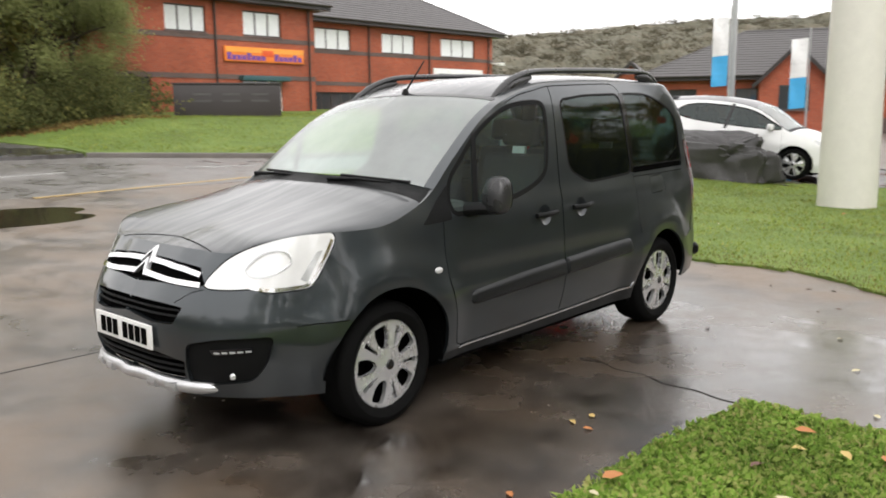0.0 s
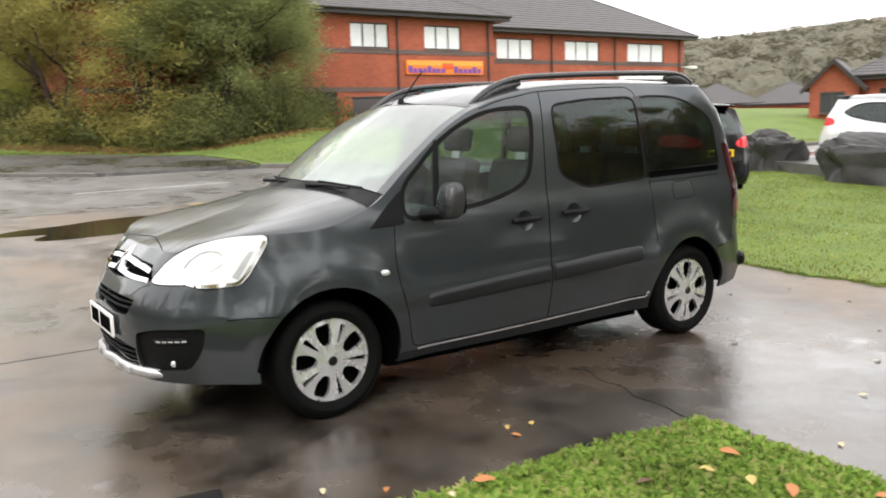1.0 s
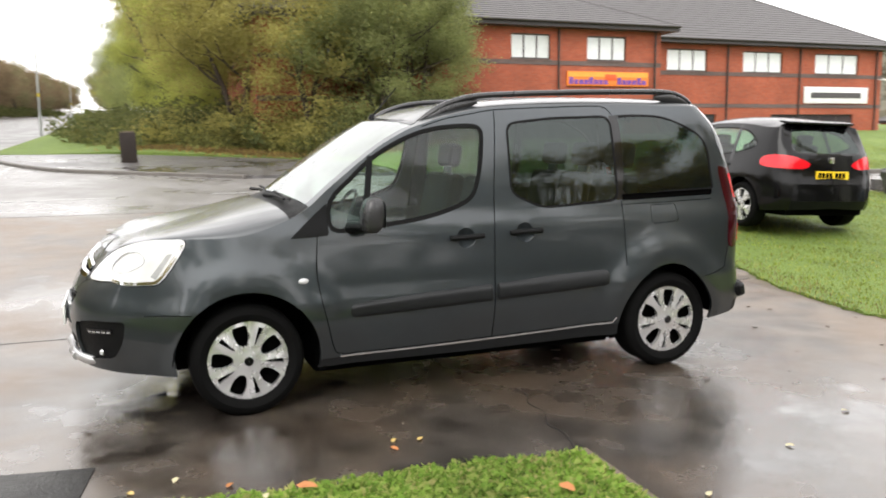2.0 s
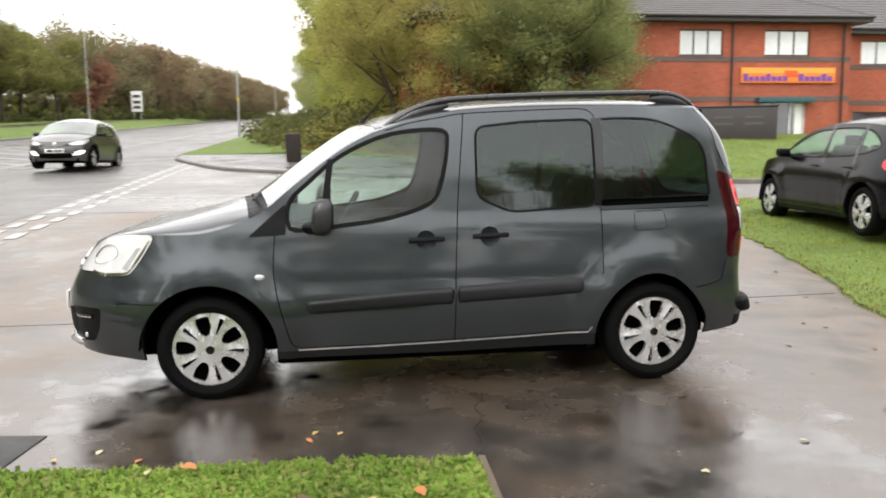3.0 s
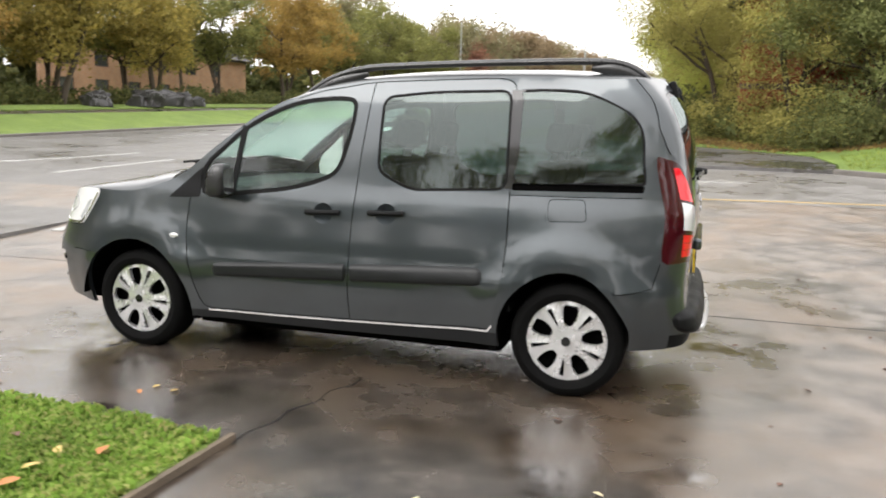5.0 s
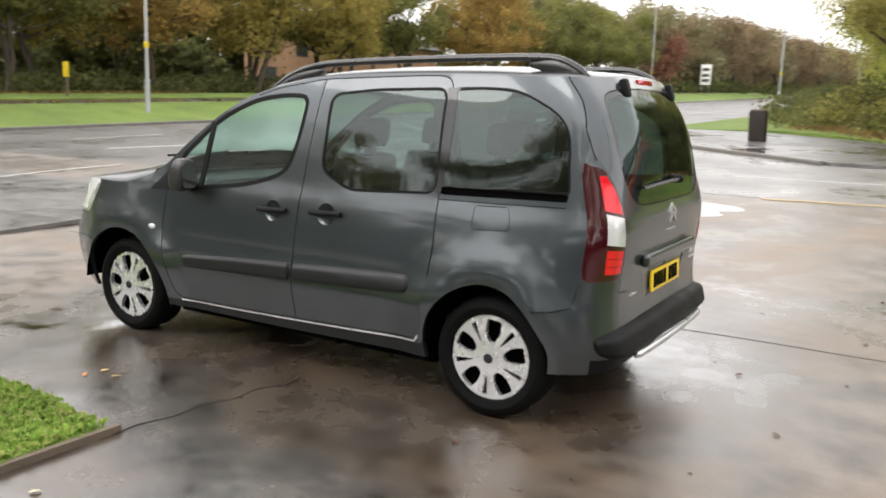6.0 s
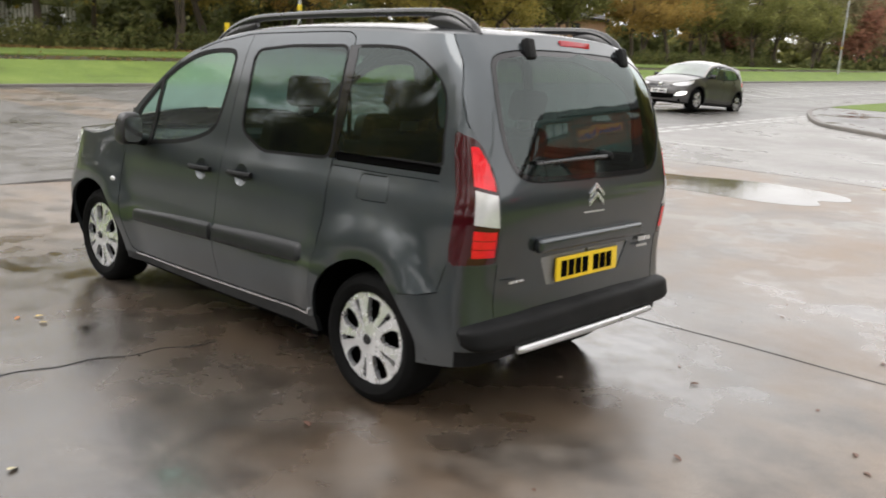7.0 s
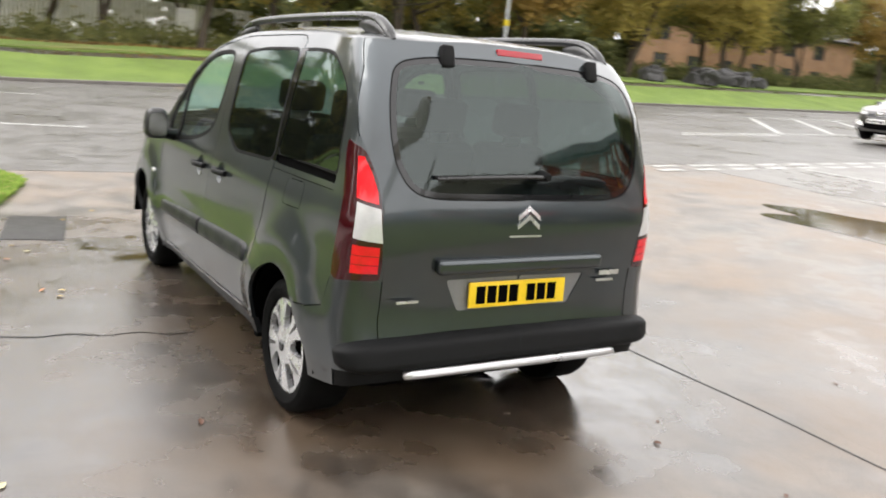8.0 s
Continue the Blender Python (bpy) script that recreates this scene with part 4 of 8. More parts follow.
chrome1 = strip([(sf(0.044), 0.862), (sf(0.2), 0.856), (sf(0.33), 0.846), (sf(0.46), 0.830)], 0.020)
chrome2 = strip([(sf(0.044), 0.808), (sf(0.2), 0.80), (sf(0.33), 0.793), (sf(0.475), 0.79)], 0.021)
intake = rounded([(sf(0), 0.635), (sf(0), 0.70), (sf(0.25), 0.70), (sf(0.40), 0.69), (sf(0.36), 0.615), (sf(0.22), 0.612)], 0.015)
low_intake = rounded([(sf(0), 0.36), (sf(0), 0.48), (sf(0.25), 0.478), (sf(0.42), 0.45), (sf(0.40), 0.36), (sf(0.2), 0.355)], 0.015)
fog_box = rounded([(-2.41, 0.535), (-2.25, 0.565), (-2.0, 0.57), (-2.03, 0.45), (-2.10, 0.36), (-2.42, 0.335), (-2.42, 0.42)], 0.04)
drl = rounded([(-2.30, 0.512), (-2.10, 0.522), (-2.10, 0.497), (-2.28, 0.485)], 0.008)
bump_seam_f = strip([(-1.90, 0.60), (-1.80, 0.605), (-1.65, 0.60)], 0.005)
bump_seam_f2 = strip(smooth([(-2.34, 0.77), (-2.42, 0.75), (-2.5, 0.705)], 3), 0.004)
bump_r = [(1.656, 0.2), (1.661, 0.598), (1.788, 0.615), (1.890, 0.64), (1.916, 0.775), (2.158, 0.775), (2.172, 0.53), (sr(0), 0.54), (sr(0), 0.2)]
# tail below the bumper step, blackened to stand in for shade there
valance = [(1.95, 0.2), (1.95, 0.40), (2.1, 0.415), (sr(0), 0.43), (sr(0), 0.2)]
bump_seam_r = strip([(1.672, 0.598), (1.787, 0.612), (1.886, 0.64), (1.917, 0.77)], 0.005)
recess = rounded([(sr(0), 0.635), (2.539, 0.63), (2.461, 0.77), (sr(0), 0.775)], 0.02)
flap = rounded([(1.237, 0.955), (1.465, 0.965), (1.449, 1.078), (1.237, 1.072)], 0.025)
seam_f = strip(smooth([(-0.965, 1.0), (-0.98, 0.80), (-0.965, 0.65), (-0.925, 0.47), (-0.885, 0.33), (-0.83, 0.30)], 4))
seam_b = strip([(-0.84, 0.298), (-0.4, 0.302), (0.0, 0.31), (0.5, 0.325), (0.93, 0.342)], 0.008)
seam_m = strip(smooth([(0.18, 1.685), (0.155, 1.45), (0.13, 1.2), (0.107, 0.85), (0.098, 0.6), (0.095, 0.31)], 4))
seam_top = strip(smooth([(-0.30, 1.585), (-0.15, 1.63), (0.02, 1.66), (0.18, 1.685), (0.5, 1.70), (0.85, 1.712), (0.96, 1.705), (1.009, 1.66), (1.014, 1.55)], 5))
seam_r = strip(smooth([(1.014, 1.55), (1.020, 1.1), (1.022, 0.85), (1.015, 0.70)], 4))
track = strip([(1.020, 1.085), (1.421, 1.09), (1.791, 1.10)], 0.004)


sill_chrome = strip([(-0.85, 0.288), (-0.4, 0.292), (0.0, 0.30), (0.5, 0.315), (0.93, 0.332), (0.955, 0.365)], 0.011)
sill = [(-1.05, 0.15), (-1.0, 0.285), (-0.4, 0.285), (0, 0.293), (0.5, 0.308), (1.05, 0.325), (1.05, 0.15)]
tri = rounded([(-1.12, 0.975), (-0.965, 0.98), (-0.90, 0.985), (-0.90, 1.165), (-0.99, 1.09)], 0.015)
front_door = [(-0.965, 1.0), (-0.98, 0.80), (-0.965, 0.65), (-0.925, 0.47), (-0.885, 0.33), (-0.83, 0.30), (0.095, 0.31), (0.107, 0.85), (0.13, 1.2), (0.18, 1.685), (-0.1, 1.63), (-0.3, 1.575), (-0.75, 1.32), (-0.9, 1.19)]
slide_door = [(0.095, 0.31), (0.107, 0.85), (0.13, 1.2), (0.18, 1.685), (0.5, 1.70), (0.9, 1.712), (1.009, 1.66), (1.020, 1.1), (1.022, 0.72), (0.99, 0.55), (0.96, 0.37), (0.5, 0.33)]
cups = [ring((-0.075, 0.930), 0.060, 26), ring((0.315, 0.945), 0.060, 26)]
arch_f, arch_r = ring((-1.364, 0.31), 0.395, 50), ring((1.366, 0.31), 0.385, 50)
front_bump = [(sf(0), 0.2), (sf(0), 0.775), (-2.36, 0.775), (-2.2, 0.765), (-1.92, 0.755), (-1.86, 0.66), (-1.86, 0.60), (-1.6, 0.60), (-1.6, 0.15)]
van_regions = [
    ("hole", arch_f), ("hole", arch_r),
    ("divider", strip([(-0.63, 1.42), (-0.69, 1.0)], 0.035)), ("front_glass", grow(fwin, -0.014)), ("front_rubber", grow(fwin, 0.012)),
    ("mid_glass", grow(mwin, -0.006)), ("mid_rubber", grow(mwin, 0.009)), ("slot", rail_slot), ("rear_glass", grow(rwin, -0.006)), ("pillar", rounded([(0.985, 1.65), (1.06, 1.65), (1.06, 1.118), (0.985, 1.115)], 0.004)), ("rear_rubber", grow(rwin, 0.009)),
    ("red1", tail_red1), ("white", tail_white), ("red2", tail_red2), ("red3", tail_red3), ("red4", tail_red4), ("tail", tail),
    ("gate_glass", glass_in), ("frit", rglass), ("gate_rubber", np.r_[grow(rglass, 0.006)]), ("recess", recess),
    ("chrome_line", lamp_chrome), ("ring", strip(np.r_[lamp_bowl, lamp_bowl[:1]], 0.006)), ("bowl", lamp_bowl), ("flash", lamp_flash), ("headlight", headlight), ("gap", grow(headlight, 0.006)),
    ("chrome_bar1", chrome1), ("chrome_bar2", chrome2), ("grille", grille), ("intake", intake), ("low_intake", low_intake), ("drl", drl), ("fog_box", fog_box),
    ("gap", bump_seam_f), ("gap", bump_seam_f2), ("gap", bump_seam_r), ("gap", strip(gate_line)), ("gap", strip(gate_line2)),
    ("gap", strip(np.r_[flap, flap[:1]], 0.004)), ("flap", flap), ("hole", cups[0]), ("hole", cups[1]),
    ("tri", tri), ("gap", seam_f), ("gap", seam_m), ("gap", seam_top), ("gap", seam_r), ("gap", track), ("sill_chrome", sill_chrome), ("gap", seam_b),
    ("sill", sill), ("front_door", front_door), ("slide_door", slide_door), ("front_bump", front_bump), ("valance", valance), ("bump_r", bump_r), ("gate", gate)]
van_bottom = [(VS.first, 0.30), (-2.45, 0.285), (-2.2, 0.28), (-1.9, 0.265), (-1.7, 0.25), (-1.0, 0.235), (0, 0.232), (1.0, 0.245), (1.66, 0.285), (1.9, 0.315), (2.1, 0.35), (VS.last, 0.375)]
van_v, van_cut = skin(VS, van_top, van_bottom, van_regions, 0.04)
dress(VS, van_v, van_cut, {
    "body": ("body_side", M_PAINT, 0, 0.02, "pair", ""), "front_door": ("front_door", M_PAINT, 0, 0.02, "pair", ""), "slide_door": ("sliding_door", M_PAINT, 0.001, 0.02, "pair", ""),
    "front_glass": ("front_side_window", M_GLASS, -0.006, 0.004, "pair", "clear side window"), "front_rubber": ("window_seal", M_SEAL, -0.001, 0.012, "pair", ""),
    "divider": ("window_divider", M_TRIM, 0.001, 0.014, "pair", ""), "mid_glass": ("sliding_door_window", M_TINT, -0.002, 0.004, "pair", "dark tinted window"),
    "mid_rubber": ("window_seal", M_SEAL, 0, 0.01, "pair", ""), "rear_glass": ("rear_side_window", M_TINT, -0.002, 0.004, "pair", "dark tinted window"),
    "rear_rubber": ("window_seal", M_SEAL, 0, 0.01, "pair", ""), "pillar": ("window_pillar", M_GLOSS_BLACK, 0.0, 0.01, "pair", ""), "slot": ("door_runner", M_GAP, -0.012, 0.02, "pair", "black sliding-door runner"),
    "red1": ("upper_tail_lens", M_RED, 0.004, 0.015, "pair", "bright red lens"), "red2": ("lower_tail_lens", M_RED, 0.004, 0.015, "pair", "bright red lens"), "red3": ("lower_tail_lens", M_RED, 0.004, 0.015, "pair", "bright red lens"), "red4": ("lower_tail_lens", M_RED, 0.004, 0.015, "pair", "bright red lens"), "white": ("reversing_lens", M_LENS, 0.004, 0.015, "pair", "clear lens"), "tail": ("tail_light", M_RED_DARK, 0.002, 0.02, "pair", "dark red lamp cover"),
    "gate_glass": ("rear_window", M_TINT, -0.003, 0.004, "both", "dark tinted rear window"), "gate_rubber": ("rear_window_seal", M_SEAL, -0.002, 0.01, "both", ""), "frit": ("rear_window_border", M_GLOSS_BLACK, -0.003, 0.004, "both", "black printed glass border"), "recess": ("plate_recess", M_SATIN_DARK, -0.006, 0.0, "both", "grey plate panel"),
    "bowl": ("lamp_reflector", M_HEADLAMP, -0.006, 0.01, "pair", ""), "ring": ("lamp_bezel", M_LAMP_GREY, 0.002, 0.01, "pair", ""), "flash": ("indicator", M_LAMP_GREY, 0.001, 0.01, "pair", ""), "chrome_line": ("lamp_trim", M_CHROME, 0.002, 0.02, "pair", ""),
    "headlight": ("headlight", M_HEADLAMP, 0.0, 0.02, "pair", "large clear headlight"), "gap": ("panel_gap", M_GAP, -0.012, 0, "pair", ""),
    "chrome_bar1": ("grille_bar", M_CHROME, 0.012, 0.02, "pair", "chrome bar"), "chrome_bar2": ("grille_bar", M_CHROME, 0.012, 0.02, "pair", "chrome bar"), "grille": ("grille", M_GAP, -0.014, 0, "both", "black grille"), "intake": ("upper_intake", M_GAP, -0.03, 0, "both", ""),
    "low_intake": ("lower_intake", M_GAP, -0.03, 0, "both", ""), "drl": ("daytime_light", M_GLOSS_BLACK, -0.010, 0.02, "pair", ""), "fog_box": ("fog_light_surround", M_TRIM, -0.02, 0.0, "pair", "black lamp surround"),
    "flap": ("fuel_flap", M_PAINT, 0, 0.012, "pair", ""), 
    "tri": ("mirror_base_panel", M_TRIM, 0.003, 0.015, "pair", ""), "sill_chrome": ("sill_strip", M_CHROME, 0.006, 0.02, "pair", "bright sill strip"),
    "sill": ("sill", M_MOULD, -0.004, 0.03, "pair", "dark grey sill"), "front_bump": ("front_bumper", M_PAINT, 0, 0.025, "both", ""),
    "valance": ("rear_valance", M_TRIM, -0.004, 0.02, "both", "lower valance, black for the shade under the bumper step"), "bump_r": ("rear_bumper", M_PAINT, 0.002, 0.02, "both", ""), "gate": ("tailgate", M_PAINT, 0.001, 0.02, "both", "")}, van)

# lid: bonnet, windscreen, roof
R_SCREEN, R_TOP, R_END = 9 * 6, 13 * 6, 24 * 6
put("bonnet", *lid_part(van_lid, 0, R_SCREEN - 3, 0, 24), M_PAINT_BEADED, van)
put("scuttle", *lid_part(van_lid, R_SCREEN - 3, R_SCREEN + 1, 0, 24, lift=-0.006), M_TRIM, van, "black scuttle panel")
put("windscreen", *lid_part(van_lid, R_SCREEN + 1, R_TOP, 0, 22), M_SCREEN, van, "clear raked windscreen")
for side in (1, -1):
    vv, ff = lid_part(van_lid, R_SCREEN + 1, R_TOP, 22, 24, False)
    put("windscreen_pillar", [(x, y * side, z) for x, y, z in vv], [f if side > 0 else tuple(reversed(f)) for f in ff], M_PAINT, van)
put("roof", *lid_part(van_lid, R_TOP, R_END, 0, 24), M_PAINT_BEADED, van)
put("windscreen_band", *lid_part(van_lid, R_TOP - 2, R_TOP, 0, 22, lift=0.003), M_GLOSS_BLACK, van)


def both_sides(name, verts, faces, material, parent, label=""):
    put(name, verts, faces, material, parent, label)
    put(name, [(x, -y, z) for x, y, z in verts], [tuple(reversed(f)) for f in faces], material, parent, label)


# roof rails
rail = smooth([(-0.34, -0.60, 1.585), (-0.23, -0.592, 1.655), (-0.10, -0.585, 1.722), (0.08, -0.58, 1.768), (0.35, -0.578, 1.786), (0.75, -0.576, 1.80), (1.15, -0.574, 1.808), (1.42, -0.572, 1.81), (1.55, -0.57, 1.80), (1.64, -0.57, 1.765), (1.71, -0.57, 1.715)], 6)
rail_r = [0.026 * min(1.0, 0.35 + 0.08 * k, 0.6 + 0.1 * (len(rail) - 1 - k)) for k in range(len(rail))]
both_sides("roof_rail", *tube(rail, rail_r, 12, 0.72), M_RAIL, van, "black roof rail")
both_sides("rail_foot", *tube(smooth([(-0.30, -0.60, 1.59), (-0.12, -0.587, 1.68), (0.10, -0.58, 1.74)], 5), [0.012, 0.016, 0.02, 0.024, 0.028, 0.03, 0.03, 0.028, 0.024, 0.018, 0.012], 10, 1.2), M_RAIL, van)
both_sides("rail_foot", *tube(smooth([(1.40, -0.572, 1.775), (1.55, -0.57, 1.765), (1.70, -0.57, 1.71)], 5), [0.012, 0.018, 0.024, 0.028, 0.03, 0.03, 0.03, 0.028, 0.024, 0.02, 0.014], 10, 1.2), M_RAIL, van)

# aerial
put("aerial_base", *lathe([(0.001, 0.035), (0.012, 0.033), (0.022, 0.012), (0.028, 0.0)], 16, "z"), M_TRIM, van, m=pose(-0.40, 0.0, 1.645))
put("aerial", *tube([(-0.395, 0, 1.665), (-0.23, 0, 1.85)], [0.007, 0.004], 8), M_TRIM, van)
def bead(s0, s1, low, high, bulge, end=0.05, rows=48, across=9, base=-0.004, end2=None):
    """A raised strip on the belt with a rounded back and rounded ends; low and high: (s, z) along its edges."""
    vs, fs = [], []
    for i in range(rows + 1):
        s = s0 + (s1 - s0) * i / rows
        e = min(1.0, (s - s0) / end, ((s1 - s) / (end2 or end)) if end2 != 0 else 1.0)
        e = math.sqrt(max(0.0, 1 - (1 - e) ** 2))
        a, b = np.interp(s, *zip(*low)), np.interp(s, *zip(*high))
        mid, half = (a + b) / 2, (b - a) / 2 * (0.35 + 0.65 * e)
        for j in range(across + 1):
            u = 2 * j / across - 1
            u = math.copysign(abs(u) ** 0.7, u)
            vs.append(VS.at(s, mid + half * u, base + bulge * e * (1 - abs(u) ** 5)))
    n = across + 1
    fs = [(i * n + j, (i + 1) * n + j, (i + 1) * n + j + 1, i * n + j + 1) for i in range(rows) for j in range(across)]
    return vs, fs


# rubbing strips on the doors
strip_low, strip_high = [(-0.80, 0.512), (-0.3, 0.53), (0.09, 0.545), (0.5, 0.562), (0.90, 0.582)], [(-0.80, 0.595), (-0.3, 0.632), (0.09, 0.652), (0.5, 0.674), (0.90, 0.687)]
both_sides("door_moulding", *bead(-0.80, 0.092, strip_low, strip_high, 0.024, 0.05, end2=0.006), M_MOULD, van, "black rubbing strip")
both_sides("door_moulding", *bead(0.104, 0.90, strip_low, strip_high, 0.024, 0.006, end2=0.05), M_MOULD, van, "black rubbing strip")


def dish(s, z, r, depth):
    """A round hollow behind a door handle."""
    vs, fs, n = [VS.at(s, z, -depth)], [], 26
    for k in range(1, 7):
        q = k / 6
        for i in range(n):
            a = 2 * math.pi * i / n
            vs.append(VS.at(s + r * q * math.cos(a), z + r * q * math.sin(a), -depth * (1 - q ** 2.2)))
    fs = [(0, 1 + i, 1 + (i + 1) % n) for i in range(n)]
    fs += [(1 + (k - 1) * n + i, 1 + k * n + i, 1 + k * n + (i + 1) % n, 1 + (k - 1) * n + (i + 1) % n) for k in range(1, 6) for i in range(n)]
    return vs, fs


both_sides("handle_recess", *dish(-0.075, 0.930, 0.060, 0.017), M_PAINT, van)
both_sides("handle_recess", *dish(0.315, 0.945, 0.060, 0.017), M_PAINT, van)
# door handles and lock
for hx, hz in ((-0.072, 0.937), (0.318, 0.952)):
    p0, p1, p2 = VS.at(hx - 0.105, hz - 0.004, 0.012), VS.at(hx, hz, 0.034), VS.at(hx + 0.105, hz + 0.002, 0.012)
    both_sides("door_handle", *tube(smooth([p0, p1, p2], 8), 0.017, 10, 0.9), M_TRIM, van, "black door handle")
# side repeater, fog lamps
rep = VS.at(-1.06, 0.744, 0.002)
vr, fr_ = lathe([(0.001, -0.010), (0.5, -0.009), (0.85, -0.005), (1.0, 0.004)], 20)
both_sides("side_repeater", [(rep[0] + x * 0.03, rep[1] + y, rep[2] + z * 0.017) for x, y, z in vr], fr_, M_LENS, van, "clear oval repeater")
fogp = VS.at(-2.20, 0.385, -0.008)
both_sides("fog_light", [(fogp[0] + y - x * 0.007 * 0.6, fogp[1] + x * 0.011, fogp[2] + z * 0.017) for x, y, z in vr], fr_, M_LAMP_GREY, van, "round fog light")
# mirrors
bm = bmesh.new()
bmesh.ops.create_icosphere(bm, subdivisions=4, radius=1)
for v in bm.verts:
    c = v.co
    q = 0.58
    c.x, c.y, c.z = [math.copysign(abs(k) ** q, k) for k in c]
    slim = 1 - 0.16 * max(0.0, c.z)
    v.co = Vector((-0.685 + c.x * 0.062 * slim + 0.012 * c.z, -0.945 + c.y * 0.074 * slim, 1.100 + c.z * 0.099))
me_v, me_f = [tuple(v.co) for v in bm.verts], [[v.index for v in f.verts] for f in bm.faces]
bm.free()
both_sides("door_mirror", me_v, me_f, M_RAIL, van, "black mirror housing")
both_sides("mirror_arm", *tube([(-0.76, -0.80, 1.02), (-0.74, -0.87, 1.03), (-0.70, -0.93, 1.03)], [0.05, 0.042, 0.04], 12, 0.8), M_TRIM, van)
both_sides("mirror_glass", [(-0.6215, -0.945 + 0.056 * math.copysign(abs(math.cos(a)) ** 0.5, math.cos(a)), 1.098 + 0.074 * math.copysign(abs(math.sin(a)) ** 0.5, math.sin(a))) for a in np.linspace(0, 2 * math.pi, 28, endpoint=False)], [tuple(range(28))], M_CHROME, van, "mirror glass")
# front skid, grille chevrons, plates, rear bumper step
skid = [VS.at(sf(y), z, o) for y, z, o in ((0.57, 0.325, -0.03), (0.51, 0.325, -0.006), (0.40, 0.327, 0.008), (0.25, 0.335, 0.012), (0.1, 0.34, 0.012))] + [(-2.292, 0.0, 0.34)]
skid = smooth(skid + [(x, -y, z) for x, y, z in skid[-2::-1]], 5)
put("front_skid_bar", *tube(skid, [0.012 + 0.013 * min(1.0, 0.15 * min(k, len(skid) - 1 - k)) for k in range(len(skid))], 10, 1.1), M_SATIN, van, "silver skid bar")
for y0 in (-0.33, -0.2, 0.2, 0.33):
    put("skid_pad", *tube([VS.at(sf(y0 - 0.03), 0.325, 0.026)[:1] + (y0 - 0.03, 0.325), VS.at(sf(y0 + 0.03), 0.325, 0.026)[:1] + (y0 + 0.03, 0.325)], 0.020, 8, 1.2), M_SATIN, van)
for z, w in ((0.648, 0.37), (0.672, 0.38), (0.395, 0.40), (0.425, 0.40), (0.455, 0.39)):
    half = [VS.at(sf(y), z, -0.014) for y in np.linspace(w, 0, 9)]
    put("intake_bar", *tube(half + [(x, -y, zz) for x, y, zz in half[-2::-1]], 0.006, 6), M_TRIM, van)
# segments of the daytime lights
for k in range(5):
    seg = [VS.at(-2.275 + 0.036 * k + d, 0.499 + 0.0016 * k + e, -0.006) for d, e in ((0, -0.004), (0.026, -0.004), (0.026, 0.004), (0, 0.004))]
    both_sides("light_segment", seg, [(0, 1, 2, 3)], M_LAMP_GREY, van)
# shut line across the front of the bonnet
nose = [Vector(p) + Vector((0, 0, 0.0012)) for p in van_lid[13][:25]]
nose = [Vector((p.x, -p.y, p.z)) for p in nose[:0:-1]] + nose
put("bonnet_shut_line", *tube(nose, 0.0028, 5, 0.5), M_GAP, van)


def chevrons(along, sgn, z0, w, h, gap, th, proud):
    """Two nested chevrons as a plain bright shape, lying on the nose or the tail."""
    for k in range(2):
        z = z0 + k * gap
        prof = [(-w, z), (-w / 2, z + h / 2), (0, z + h), (w / 2, z + h / 2), (w, z), (w, z - th), (w / 2, z + h / 2 - th), (0, z + h - th), (-w / 2, z + h / 2 - th), (-w, z - th)]
        vs = [(VS.at(along(yy), zz, o)[0], yy, zz) for o in (proud, -0.012) for yy, zz in prof]
        fs = [(0, 1, 8, 9), (1, 2, 7, 8), (2, 3, 6, 7), (3, 4, 5, 6)]
        fs += [tuple(i + 10 for i in reversed(f)) for f in fs] + [((i + 1) % 10, i, i + 10, (i + 1) % 10 + 10) for i in range(10)]
        ob = put("badge_chevron", vs, fs, M_SILVER, van, "chrome chevron", sharp=20)
        bm2 = bmesh.new()
        bm2.from_mesh(ob.data)
        bmesh.ops.recalc_face_normals(bm2, faces=bm2.faces)
        bm2.to_mesh(ob.data)
        bm2.free()


chevrons(VS.sf, -1, 0.812, 0.044, 0.056, 0.050, 0.019, 0.016)
chevrons(VS.sr, 1, 1.005, 0.058, 0.045, 0.038, 0.020, 0.008)


def plate(name, x, sgn, z, lean, material, label):
    """A number plate with its characters as plain bars."""
    ob = part(name, box_bm(-0.006, 0.006, -0.26, 0.26, -0.056, 0.056, 0.003), material, van, label, pose(x, 0, z, 0, lean, 0))
    y = -0.225
    for k in range(7):
        part("plate_bar", box_bm(-0.0015, 0.0015, 0, 0.046, -0.038, 0.038), M_GAP, ob, "", Matrix.Translation((sgn * 0.0072, y, 0)))
        y += 0.058 + (0.036 if k == 3 else 0)
    return ob


plate("front_plate", -2.308, -1, 0.545, 0, M_WHITE_PLATE, "white plate with dark bars")
plate("rear_plate", 1.992, 1, 0.70, -3, M_YELLOW_PLATE, "yellow plate with dark bars")
part("tailgate_handle", box_bm(-0.030, 0.019, -0.44, 0.44, -0.034, 0.030, 0.024, 6), M_PAINT, van, "grey grip bar", pose(2.012, 0, 0.835))
part("maker_lettering", box_bm(-0.002, 0.002, -0.09, 0.08, -0.004, 0.004), M_SATIN, van, "small bright lettering bar", pose(2.005, 0, 0.955))
part("model_lettering", box_bm(-0.002, 0.002, -0.06, 0.06, -0.011, 0.011), M_SILVER, van, "small bright lettering bar", pose(1.996, 0.52, 0.77))
part("model_lettering", box_bm(-0.002, 0.002, -0.055, 0.05, -0.006, 0.006), M_SATIN, van, "", pose(1.997, 0.50, 0.735))
